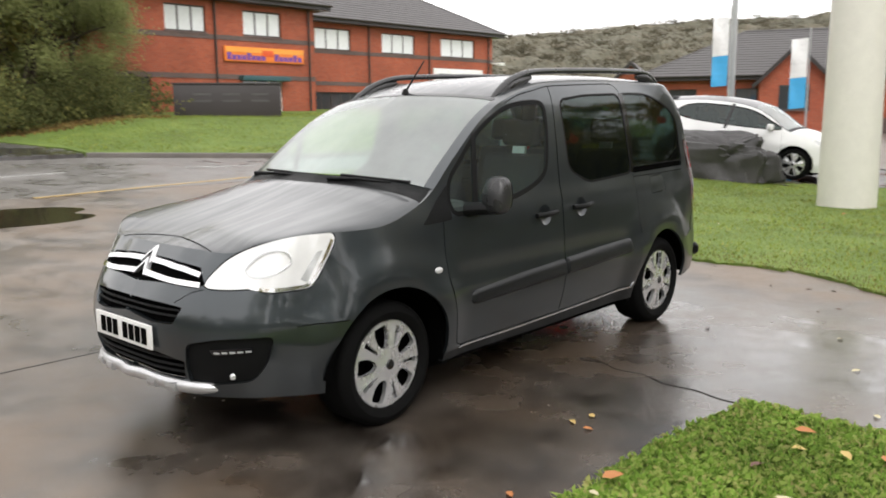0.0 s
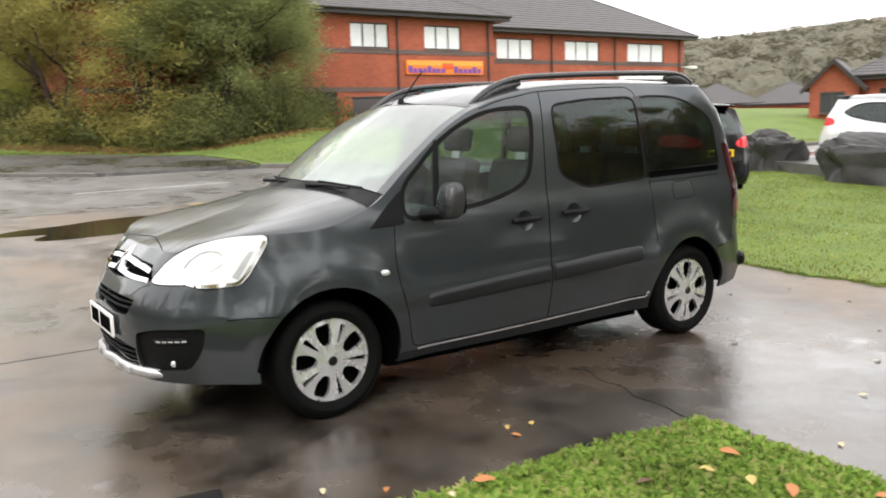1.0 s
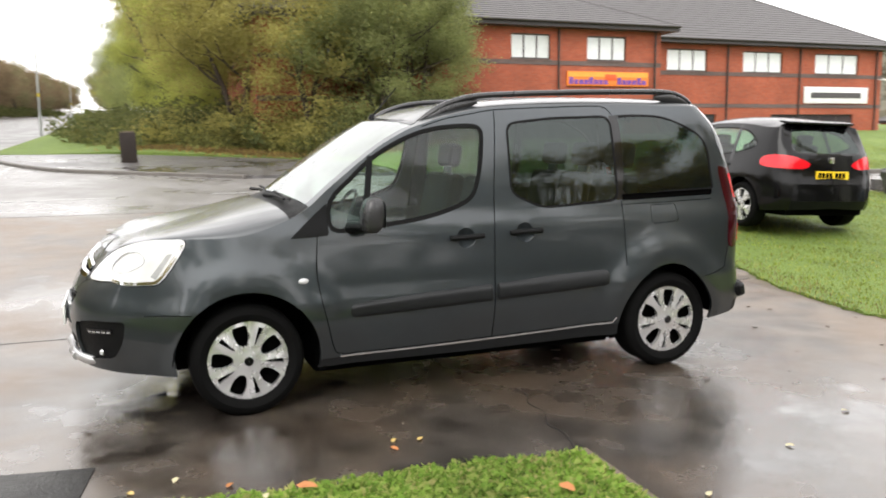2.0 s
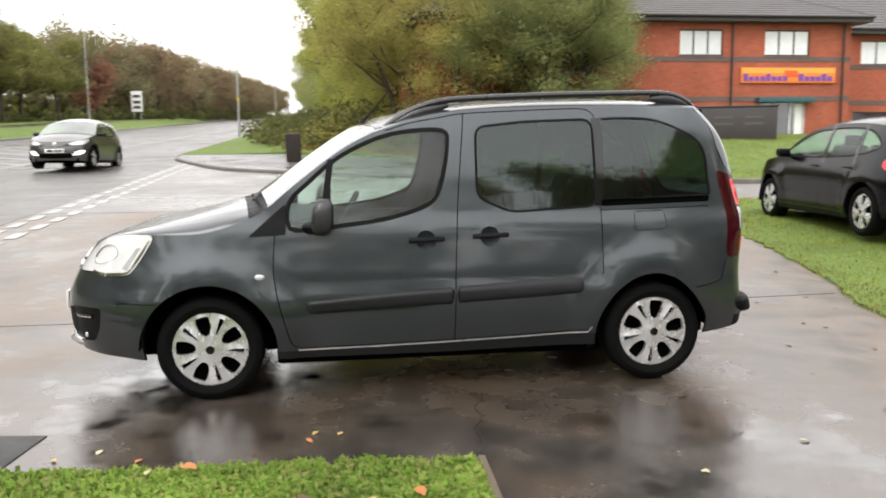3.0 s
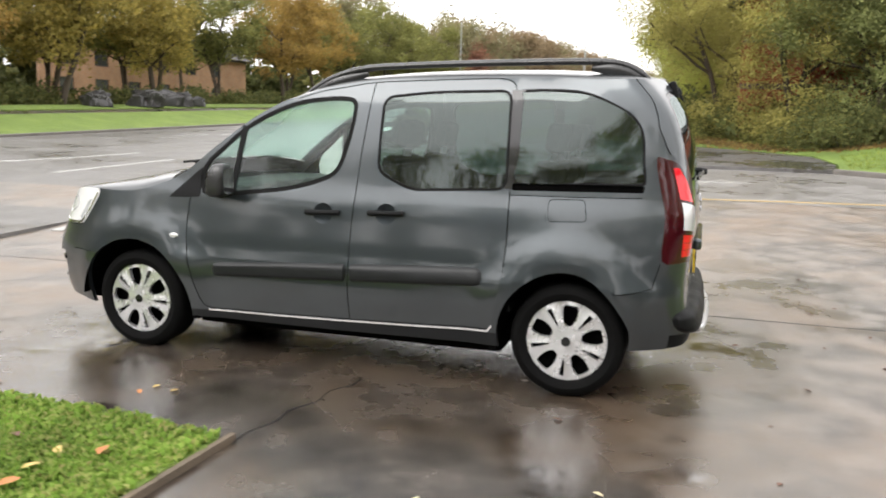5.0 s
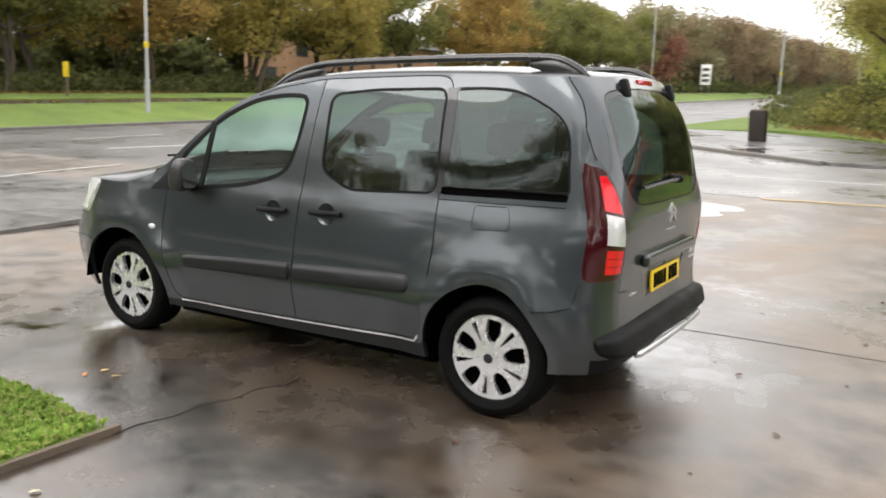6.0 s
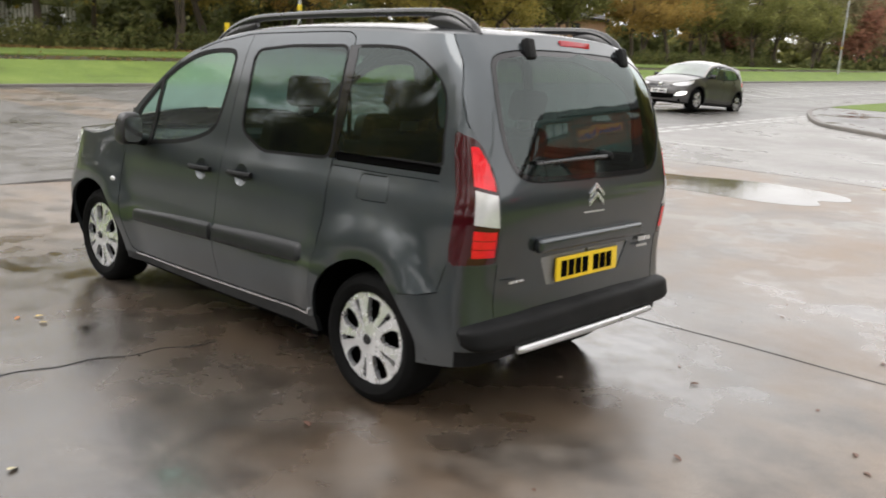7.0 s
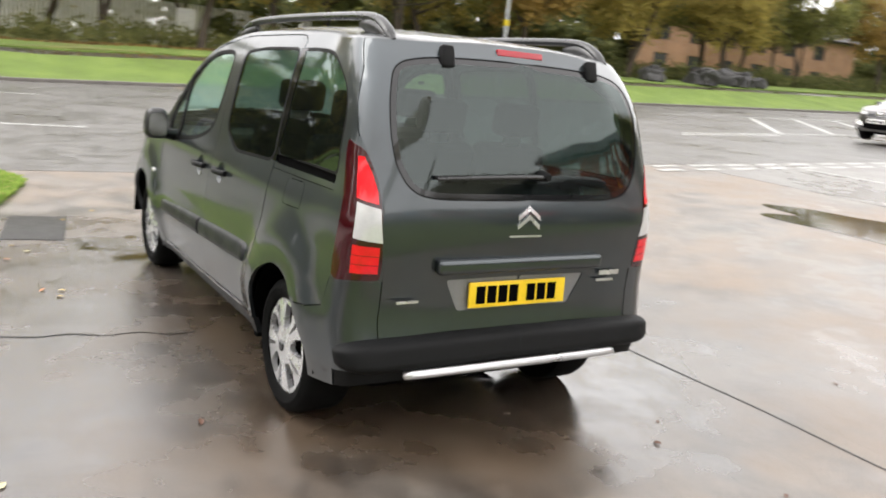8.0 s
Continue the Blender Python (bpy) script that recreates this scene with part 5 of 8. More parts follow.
part("engine_lettering", box_bm(-0.002, 0.002, -0.05, 0.05, -0.005, 0.005), M_SILVER, van, "", pose(1.998, -0.56, 0.69))
part("high_brake_light", box_bm(-0.008, 0.008, -0.12, 0.12, -0.014, 0.014, 0.004), M_RED_DEEP, van, "red high brake light", pose(1.80, 0, 1.712, 0, -14, 0))
for y in (-0.385, 0.385):
    part("glass_hinge", box_bm(-0.02, 0.02, -0.03, 0.03, -0.05, 0.045, 0.016, 3), M_TRIM, van, "black glass hinge", pose(1.83, y, 1.675, 0, -16, 0))
    part("hinge_dot", box_bm(-0.004, 0.004, -0.012, 0.012, -0.006, 0.006, 0.003), M_GLOSS_BLACK, van, "", pose(1.857, y * 1.32, 1.56, 0, -16, 0))
tail_at = lambda y, z, off: (VS.at(sr(y), z, off)[0], y, z)
put("rear_wiper", *tube([tail_at(0.06, 1.215, 0.035), tail_at(-0.1, 1.212, 0.03), tail_at(-0.28, 1.205, 0.022), tail_at(-0.47, 1.195, 0.014)], [0.010, 0.009, 0.008, 0.006], 6), M_RAIL, van, "wiper arm")
put("wiper_blade", *tube([tail_at(y, 1.2 + 0.018 * (y + 0.45), 0.010) for y in (0.0, -0.15, -0.3, -0.48)], 0.008, 6), M_TRIM, van)
put("wiper_spindle", *lathe([(0.001, -0.045), (0.014, -0.045), (0.02, -0.03), (0.026, 0.02)], 14), M_TRIM, van, m=Matrix.Translation(tail_at(0.06, 1.215, 0.01)) @ pose(0, 0, 0, 0, 0, 90))
step_v, step_f = bead(1.975, VS.last, [(1.97, 0.415), (2.1, 0.398), (VS.last, 0.405)], [(1.97, 0.520), (2.12, 0.540), (VS.last, 0.552)], 0.062, 0.10, 40, 12, -0.006, 0)
k = len(step_v)
put("rear_step", step_v + [(x, -y, z) for x, y, z in step_v], step_f + [tuple(i + k for i in reversed(f)) for f in step_f], M_TRIM, van, "black bumper step")
rskid = smooth([(2.03, -0.56, 0.388), (2.06, -0.50, 0.398), (2.078, 0, 0.405), (2.06, 0.5, 0.398), (2.03, 0.56, 0.388)], 6)
put("rear_skid_bar", *tube(rskid, 0.018, 10), M_SATIN, van, "silver skid bar")
for y, x0 in ((-0.42, -1.12), (0.28, -1.1)):
    put("wiper_arm", *tube([(x0 - 0.02, y + 0.3, 1.18), (x0 + 0.01, y + 0.1, 1.185), (x0 + 0.02, y - 0.15, 1.178)], [0.012, 0.009, 0.006], 8), M_TRIM, van)
    put("wiper_blade", *tube([(x0 + 0.035, y + 0.25, 1.20), (x0 + 0.03, y - 0.28, 1.185)], 0.008, 6), M_TRIM, van)
# wheel arches, floor and underside, their shade put into a near-black colour
for ax, r in ((-1.364, 0.40), (1.366, 0.39)):
    for sgn in (-1, 1):
        vs, fs = [], []
        for k in range(19):
            a = radians(2 + 176 * k / 18)
            for y in (0.845, 0.5):
                vs.append((ax + r * math.cos(a), sgn * y, 0.31 + r * math.sin(a)))
        fs = [(2 * k, 2 * k + 1, 2 * k + 3, 2 * k + 2) for k in range(18)] + [tuple(range(1, 38, 2))]
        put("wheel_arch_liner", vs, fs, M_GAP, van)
# near-black boxes added to block daylight behind the wheels
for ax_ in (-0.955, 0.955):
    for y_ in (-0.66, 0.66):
        part("arch_filler", box_bm(ax_ - 0.02, ax_ + 0.02, y_ - 0.15, y_ + 0.15, 0.22, 0.62), M_GAP, van)
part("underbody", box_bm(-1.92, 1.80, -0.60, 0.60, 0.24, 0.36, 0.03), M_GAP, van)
# set low and near-black to darken the ground below the sills
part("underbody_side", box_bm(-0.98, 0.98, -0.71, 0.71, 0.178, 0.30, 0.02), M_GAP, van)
# cabin
part("dashboard", box_bm(-1.12, -0.62, -0.72, 0.72, 0.72, 1.06, 0.07, 3), M_CABIN, van)
part("bulkhead", box_bm(-1.16, -1.10, -0.78, 0.78, 0.72, 1.08, 0.01), M_CABIN, van)
part("cabin_floor", box_bm(-0.94, 0.94, -0.78, 0.78, 0.34, 0.40), M_CABIN, van)
part("load_floor", box_bm(0.95, 1.85, -0.48, 0.48, 0.37, 0.42), M_CABIN, van)
wv, wf = lathe([(0.165, 0.0), (0.18, 0.014), (0.195, 0.0), (0.18, -0.014), (0.165, 0.0)], 28, "z")
put("steering_wheel", wv, wf, M_CABIN, van, m=pose(-0.52, 0.36, 1.0, 0, -62, 0))
put("steering_hub", *lathe([(0.001, 0.02), (0.06, 0.015), (0.07, -0.02)], 16, "z"), M_CABIN, van, m=pose(-0.53, 0.36, 0.99, 0, -62, 0))


def seat(x, y, width, name):
    base = part(name, box_bm(x - 0.26, x + 0.24, y - width / 2, y + width / 2, 0.55, 0.72, 0.06, 3), M_SEAT, van)
    part("seat_back", box_bm(-0.07, 0.07, -width / 2, width / 2, 0, 0.62, 0.06, 3), M_SEAT, base, "", pose(x + 0.24, y, 0.66, 0, 14, 0))
    part("headrest", box_bm(-0.05, 0.05, -0.13, 0.13, 0.0, 0.17, 0.045, 3), M_SEAT, base, "", pose(x + 0.40, y, 1.31, 0, 10, 0))
    part("headrest_stem", box_bm(-0.01, 0.01, -0.05, 0.05, 0, 0.08), M_SATIN, base, "", pose(x + 0.39, y, 1.25, 0, 10, 0))
    part("seat_plinth", box_bm(x - 0.2, x + 0.2, y - width / 2 + 0.05, y + width / 2 - 0.05, 0.40, 0.56), M_CABIN, base)


for y in (-0.37, 0.37):
    seat(-0.12, y, 0.5, "front_seat")
for y in (-0.46, 0.0, 0.46):
    seat(0.80, y, 0.43, "rear_seat")
part("parcel_shelf", box_bm(1.15, 1.86, -0.7, 0.7, 1.02, 1.05, 0.01), M_CABIN, van)
part("door_lining", box_bm(-0.9, 0.95, -0.79, -0.765, 0.40, 1.0, 0.01), M_CABIN, van)
part("side_lining", box_bm(0.96, 1.75, -0.79, -0.765, 0.76, 1.0, 0.01), M_CABIN, van)
part("door_lining", box_bm(-0.9, 0.95, 0.765, 0.79, 0.40, 1.0, 0.01), M_CABIN, van)
part("side_lining", box_bm(0.96, 1.75, 0.765, 0.79, 0.76, 1.0, 0.01), M_CABIN, van)
wheels(van, (-1.364, 1.366), (0.795, 0.812), 0.312)


# ---- the other cars ----
def car(name, label, m, length, width, height, base, colour, roof_colour=None, lamp=None, doors=5, spokes="alloy", plate_rear=True, plate_front=True, alloy_r=0.315, panes=M_GLASS):
    """A hatchback with its nose to -x, scaled from one set of lines."""
    kx, ky, kz = length / 4.2, width / 1.78, height / 1.545
    P = lambda pts: [(x * kx, y * ky) for x, y in pts]
    Z = lambda zs, ds: ([z * kz for z in zs], ds)
    ax = base / 2
    sh = Shape(P([(-2.15, 0), (-2.12, -0.35), (-2.03, -0.58), (-1.85, -0.75), (-1.5, -0.85), (-1, -0.88), (-0.4, -0.89), (0, -0.89), (0.5, -0.89), (1, -0.885), (1.55, -0.86), (1.83, -0.79), (1.98, -0.6), (2.04, -0.3), (2.05, 0)]),
               Z([0.15, 0.22, 0.35, 0.5, 0.7, 0.8, 0.92, 1.1, 1.3, 1.42, 1.5], [0.09, 0.05, 0.01, 0.012, 0, 0.012, 0.035, 0.09, 0.17, 0.24, 0.30]),
               Z([0.18, 0.32, 0.55, 0.68, 0.78, 0.9], [0.07, 0.0, 0.0, 0.03, 0.10, 0.28]),
               Z([0.25, 0.4, 0.6, 0.75, 0.95, 1.05, 1.3, 1.42, 1.5], [0.07, 0.0, 0.01, 0.06, 0.08, 0.12, 0.30, 0.40, 0.46]),
               (-ax, ax), 0.32, 0.02)
    car_ob = thing(name, label, "car", "", m)
    f, b = sh.sf, sh.sr
    X = kx
    rows = [(f(0), 0.76, -2.06, 0.76), (f(0.35), 0.765, -2.02, 0.775), (f(0.58), 0.78, -1.94, 0.80), (-1.82, 0.83, -1.84, 0.85), (-1.6, 0.885, -1.66, 0.92), (-1.3, 0.94, -1.38, 1.0), (-1.02, 0.98, -1.12, 1.055),
            (-0.72, 1.17, -0.80, 1.24), (-0.45, 1.31, -0.52, 1.40), (-0.28, 1.365, -0.36, 1.455), (0.05, 1.42, 0.0, 1.52), (0.5, 1.445, 0.5, 1.545), (1.0, 1.43, 1.0, 1.53), (1.35, 1.395, 1.3, 1.50), (1.6, 1.37, 1.45, 1.48),
            (b(0.55 * ky) / X, 1.40, 1.52, 1.462), (b(0.3 * ky) / X, 1.43, 1.57, 1.452), (b(0) / X, 1.445, 1.60, 1.445)]
    rows = [(s * X if -2 < s < 2.3 else s, z * kz, px * kx, pz * kz) for s, z, px, pz in rows]
    rows = [(f(0) if i == 0 else f(0.35 * ky) if i == 1 else f(0.58 * ky) if i == 2 else r[0], *r[1:]) for i, r in enumerate(rows)]
    rows[0] = (f(0), 0.76 * kz, sh.at(f(0), 0.76 * kz)[0], 0.76 * kz)
    rows[-1] = (b(0), 1.445 * kz, sh.at(b(0), 1.445 * kz)[0], 1.445 * kz)
    top, lid = lid_grid(sh, rows, 3, 14)
    sc = lambda pts: [(x * kx, z * kz) for x, z in pts]
    glass_line = smooth(sc([(-0.92, 1.0), (-0.66, 1.15), (-0.4, 1.27), (-0.1, 1.345), (0.4, 1.375), (0.9, 1.365), (1.2, 1.31), (1.42, 1.18), (1.40, 1.10), (1.0, 1.02), (0.3, 0.985), (-0.4, 0.975)]), 3, True)
    pillars = [strip(sc([(0.18, 1.42), (0.26, 0.9)]), 0.07 * kx)] + ([strip(sc([(0.98, 1.42), (1.02, 0.9)]), 0.06 * kx)] if doors == 5 else [])
    rear_glass = smooth([(b(0), 1.03 * kz), (b(0.35 * ky), 1.03 * kz), (b(0.55 * ky), 1.06 * kz), (b(0.57 * ky), 1.2 * kz), (b(0.50 * ky), 1.36 * kz), (b(0.3 * ky), 1.385 * kz), (b(0), 1.395 * kz)], 4)
    tail_l = smooth([(b(0.35 * ky), 0.90 * kz), (b(0.6 * ky), 0.99 * kz), (1.72 * kx, 1.0 * kz), (1.60 * kx, 0.93 * kz), (1.68 * kx, 0.85 * kz), (b(0.6 * ky), 0.82 * kz), (b(0.4 * ky), 0.83 * kz)], 3, True)
    head_l = smooth([(f(0.40 * ky), 0.70 * kz), (f(0.58 * ky), 0.765 * kz), (-1.80 * kx, 0.815 * kz), (-1.60 * kx, 0.86 * kz), (-1.62 * kx, 0.80 * kz), (-1.83 * kx, 0.70 * kz), (f(0.55 * ky), 0.665 * kz)], 3, True)
    gr = rounded([(f(0), 0.60 * kz), (f(0), 0.70 * kz), (f(0.42 * ky), 0.69 * kz), (f(0.40 * ky), 0.62 * kz)], 0.015)
    low = rounded([(f(0), 0.28 * kz), (f(0), 0.44 * kz), (f(0.5 * ky), 0.42 * kz), (f(0.45 * ky), 0.30 * kz)], 0.02)
    drl_ = smooth([(f(0.52 * ky), 0.445 * kz), (f(0.62 * ky), 0.50 * kz), (-1.87 * kx, 0.52 * kz), (-1.84 * kx, 0.48 * kz), (-1.90 * kx, 0.43 * kz), (f(0.6 * ky), 0.385 * kz), (f(0.42 * ky), 0.37 * kz), (f(0.43 * ky), 0.395 * kz), (f(0.55 * ky), 0.415 * kz)], 3, True)
    arch1, arch2 = ring((-ax, 0.32), 0.375, 40), ring((ax, 0.32), 0.375, 40)
    seams = [strip(sc([(-0.95, 0.95), (-0.98, 0.6), (-0.9, 0.32)])), strip(sc([(0.24, 0.98), (0.24, 0.6), (0.2, 0.32)]))] + ([strip(smooth(sc([(1.05, 1.0), (1.02, 0.75), (0.86, 0.55), (0.8, 0.32)]), 4))] if doors == 5 else [])
    seams += [strip(sc([(-0.92, 0.31), (0.0, 0.31), (0.8, 0.31)])), strip([(b(0), 0.62 * kz), (b(0.5 * ky), 0.62 * kz), (b(0.56 * ky), 0.82 * kz)])]
    sill_ = sc([(-0.95, 0.15), (-0.92, 0.26), (0.9, 0.26), (0.95, 0.15)])
    bl = [(b(0), 0.2), (b(0), 0.40 * kz), (b(0.6 * ky), 0.40 * kz), (b(0.62 * ky), 0.2)]
    regs = [("hole", arch1), ("hole", arch2)] + [("pillar%d" % i, p) for i, p in enumerate(pillars)] + [("glass", grow(glass_line, -0.012)), ("seal", grow(glass_line, 0.012)), ("rear_glass", rear_glass), ("rear_seal", grow(rear_glass, 0.02)),
            ("tail", tail_l), ("head", head_l), ("grille", gr), ("low", low), ("drl", drl_)] + [("gap", s) for s in seams] + [("sill", sill_), ("diff", bl)]
    regs += [("cladding%d" % i, r) for i, r in enumerate((ring((-ax, 0.32), 0.42, 40), ring((ax, 0.32), 0.42, 40)))] if lamp == "bright" else []
    bottom = [(sh.first, 0.24), (-1.6 * kx, 0.2), (-0.9 * kx, 0.2), (0.9 * kx, 0.2), (1.6 * kx, 0.26), (sh.last, 0.3)]
    v, cut = skin(sh, top, bottom, regs, 0.075)
    dress(sh, v, cut, {
        "body": ("body", colour, 0, 0.02, "both", ""), "pillar0": ("door_pillar", M_GLOSS_BLACK, 0.001, 0.01, "pair", ""), "pillar1": ("door_pillar", M_GLOSS_BLACK, 0.001, 0.01, "pair", ""), "glass": ("side_window", panes, -0.004, 0.004, "pair", ""), "seal": ("window_seal", M_TRIM, 0, 0.01, "pair", ""),
        "rear_glass": ("rear_window", M_TINT, -0.003, 0.004, "both", ""), "rear_seal": ("rear_window_seal", M_GLOSS_BLACK, 0, 0.01, "both", ""), "tail": ("tail_light", M_RED, 0.006, 0.02, "pair", "red tail light"), "head": ("headlight", M_LENS, 0.002, 0.02, "pair", "clear headlight"),
        "grille": ("grille", M_GLOSS_BLACK, -0.01, 0.0, "both", ""), "low": ("lower_intake", M_GAP, -0.02, 0.0, "both", ""), "drl": ("daytime_light", lamp_mat if lamp == "bright" else M_TRIM, -0.004, 0.02, "pair", "lit daytime lamp" if lamp == "bright" else ""),
        "gap": ("panel_gap", M_GAP, -0.01, 0, "pair", ""), "sill": ("sill", M_TRIM, 0.0, 0.02, "pair", ""), "diff": ("bumper_insert", M_TRIM, 0.004, 0.02, "both", ""), "cladding0": ("arch_cladding", M_TRIM, 0.01, 0.02, "pair", "black arch cladding"), "cladding1": ("arch_cladding", M_TRIM, 0.01, 0.02, "pair", "black arch cladding")}, car_ob)
    r0, r1, r2 = 6 * 3, 9 * 3, 17 * 3
    put("bonnet", *lid_part(lid, 0, r0 - 1, 0, 14), colour, car_ob)
    put("scuttle", *lid_part(lid, r0 - 1, r0, 0, 14), M_TRIM, car_ob)
    put("windscreen", *lid_part(lid, r0, r1, 0, 13), M_SCREEN, car_ob)
    for side in (1, -1):
        vv, ff = lid_part(lid, r0, r1, 13, 14, False)
        put("windscreen_pillar", [(x, y * side, z) for x, y, z in vv], [q if side > 0 else tuple(reversed(q)) for q in ff], roof_colour or colour, car_ob)
    put("roof", *lid_part(lid, r1, r2, 0, 14), roof_colour or colour, car_ob)
    part("spoiler", box_bm(-0.12, 0.10, -0.52 * ky, 0.52 * ky, -0.015, 0.015, 0.012), roof_colour or colour, car_ob, "", pose(1.66 * kx, 0, 1.44 * kz, 0, 8, 0))
    for sgn in (-1, 1):
        bmm = box_bm(-0.055, 0.06, -0.10, 0.10, -0.06, 0.07, 0.045, 3)
        part("door_mirror", bmm, colour if name != "crossover_car" else M_GLOSS_BLACK, car_ob, "", pose(-0.72 * kx, sgn * 0.96 * ky, 1.02 * kz))
        put("mirror_arm", *tube([(-0.74 * kx, sgn * 0.82 * ky, 0.985 * kz), (-0.72 * kx, sgn * 0.95 * ky, 0.985 * kz)], 0.03, 8), M_TRIM, car_ob)
        for hx in ((-0.0, 0.85) if doors == 5 else (0.02,)):
            p = sh.at(hx * kx + 0.06, 0.86 * kz, 0.018)
            part("door_handle", box_bm(-0.09, 0.09, -0.012, 0.012, -0.012, 0.012, 0.008), colour, car_ob, "", pose(p[0], p[1] * -sgn, p[2]))
    for x, sgn, mat, want in ((sh.at(f(0), 0.5 * kz)[0] - 0.008, -1, M_WHITE_PLATE, plate_front), (sh.at(b(0), 0.76 * kz)[0] + 0.012, 1, M_YELLOW_PLATE, plate_rear)):
        if want:
            ob = part("number_plate", box_bm(-0.005, 0.005, -0.26, 0.26, -0.055, 0.055, 0.003), mat, car_ob, "plate with dark bars", pose(x, 0, (0.5 if sgn < 0 else 0.74) * kz))
            for k in range(7):
                part("plate_bar", box_bm(-0.0015, 0.0015, 0, 0.046, -0.036, 0.036), M_GAP, ob, "", Matrix.Translation((sgn * 0.0065, -0.225 + 0.058 * k + (0.036 if k > 3 else 0), 0)))
    part("front_badge", box_bm(-0.01, 0.01, -0.05, 0.05, -0.06, 0.06, 0.02), M_CHROME, car_ob, "plain chrome badge", pose(sh.at(f(0), 0.68 * kz)[0], 0, 0.68 * kz))
    part("rear_badge", box_bm(-0.008, 0.008, -0.04, 0.04, -0.04, 0.04, 0.02), M_CHROME, car_ob, "plain chrome badge", pose(sh.at(b(0), 0.94 * kz)[0], 0, 0.94 * kz))
    part("underbody", box_bm(-2.0 * kx, 1.9 * kx, -0.62, 0.62, 0.2, 0.32, 0.03), M_GAP, car_ob)
    part("underbody_side", box_bm(-ax + 0.42, ax - 0.42, -0.8 * ky, 0.8 * ky, 0.18, 0.3, 0.03), M_GAP, car_ob)
    part("cabin", box_bm(-1.0 * kx, 1.55 * kx, -0.68 * ky, 0.68 * ky, 0.35, 0.80 * kz, 0.05), M_CABIN, car_ob)
    for sx_, sy_ in ((-0.05, -0.36), (-0.05, 0.36), (0.85, -0.36), (0.85, 0.36)):
        part("seat", box_bm(-0.08, 0.08, -0.24, 0.24, 0, 0.55, 0.06), M_SEAT, car_ob, "", pose(sx_ * kx, sy_ * ky, 0.62 * kz, 0, 14, 0))
        part("headrest", box_bm(-0.05, 0.05, -0.12, 0.12, 0, 0.15, 0.04), M_SEAT, car_ob, "", pose(sx_ * kx + 0.15, sy_ * ky, 1.14 * kz, 0, 10, 0))
    for a in (-ax, ax):
        for sgn in (-1, 1):
            vs = []
            for k in range(13):
                t = radians(-10 + 200 * k / 12)
                vs += [(a + 0.38 * math.cos(t), sgn * 0.86 * ky, 0.32 + 0.38 * math.sin(t)), (a + 0.38 * math.cos(t), sgn * 0.5, 0.32 + 0.38 * math.sin(t))]
            put("wheel_arch_liner", vs, [(2 * k, 2 * k + 1, 2 * k + 3, 2 * k + 2) for k in range(12)] + [tuple(range(1, 26, 2))], M_GAP, car_ob)
    wheels(car_ob, (-ax, ax), (0.85 * ky, 0.85 * ky), alloy_r, radius=alloy_r, rim=0.225, hub="alloy", detail=28)
    return car_ob


lamp_mat, ln_, ll_, lp_ = nodes_of("lit_lamp")
lp_.inputs["Emission Color"].default_value, lp_.inputs["Emission Strength"].default_value = (1, 0.97, 0.92, 1), 1.3
M_BLACK_PAINT = paint("black_car_paint", (0.003, 0.003, 0.0035), 0.0, 0.2, coat=0.25, film=0.06, beading=0.3)
M_BLACK_PAINT.node_tree.nodes["Principled BSDF"].inputs["Specular IOR Level"].default_value = 0.15
M_WHITE_PAINT = paint("white_car_paint", (0.80, 0.80, 0.80), 0.0, 0.35, 0.03)
M_GREY_PAINT = paint("mid_grey_car_paint", (0.075, 0.072, 0.070), 0.6, 0.33, film=0.08)
M_SILVER_ROOF = paint("pale_roof_paint", (0.30, 0.29, 0.28), 0.3, 0.4)
M_SLATE_ROOF = paint("slate_roof_paint", (0.06, 0.062, 0.066), 0.3, 0.35)
M_BLUE_PAINT = paint("pale_blue_car_paint", (0.16, 0.24, 0.30), 0.4, 0.35)
sheet("parking_bay", [(12.35, 1.7), (14, 0.6), (18, 0.4), (19, 8.4), (13.3, 8.3), (12.7, 5)], M_PAVE, 0.012, 0.4, 0.3, lambda x, y: 0.23 * min(1.0, max(0.0, (y - 2.0) / 3.0)) ** 1.2, "wet tarmac ramp beside the grass", "pavement")
on = lambda x, y, up=0.0: gz(x, y) + up
car("hatchback_car", "black five-door car parked on the grass verge", pose(7.05, 5.25, on(7.05, 5.25, 0.02), -1.9, 0, -95), 4.34, 1.80, 1.555, 2.67, M_BLACK_PAINT)
car("compact_car", "white three-door hatchback with dark roof parked beyond the rocks", pose(13.85, 3.72, on(13.85, 3.72, 0.11), 0, -6.0, 95), 4.12, 1.71, 1.53, 2.46, M_WHITE_PAINT, M_SLATE_ROOF, doors=3, panes=M_TINT)
car("crossover_car", "grey crossover car with lit lamps on the main road", pose(-8.35, 21.8, on(-8.35, 21.8, 0.01), 0, 1.9, 88), 4.12, 1.78, 1.566, 2.606, M_GREY_PAINT, M_SILVER_ROOF, lamp="bright")
car("saloon_car", "pale blue car parked beyond the white column", pose(16.6, -0.6, on(16.6, -0.6), 0, 0, 20), 4.3, 1.78, 1.45, 2.6, M_BLUE_PAINT)


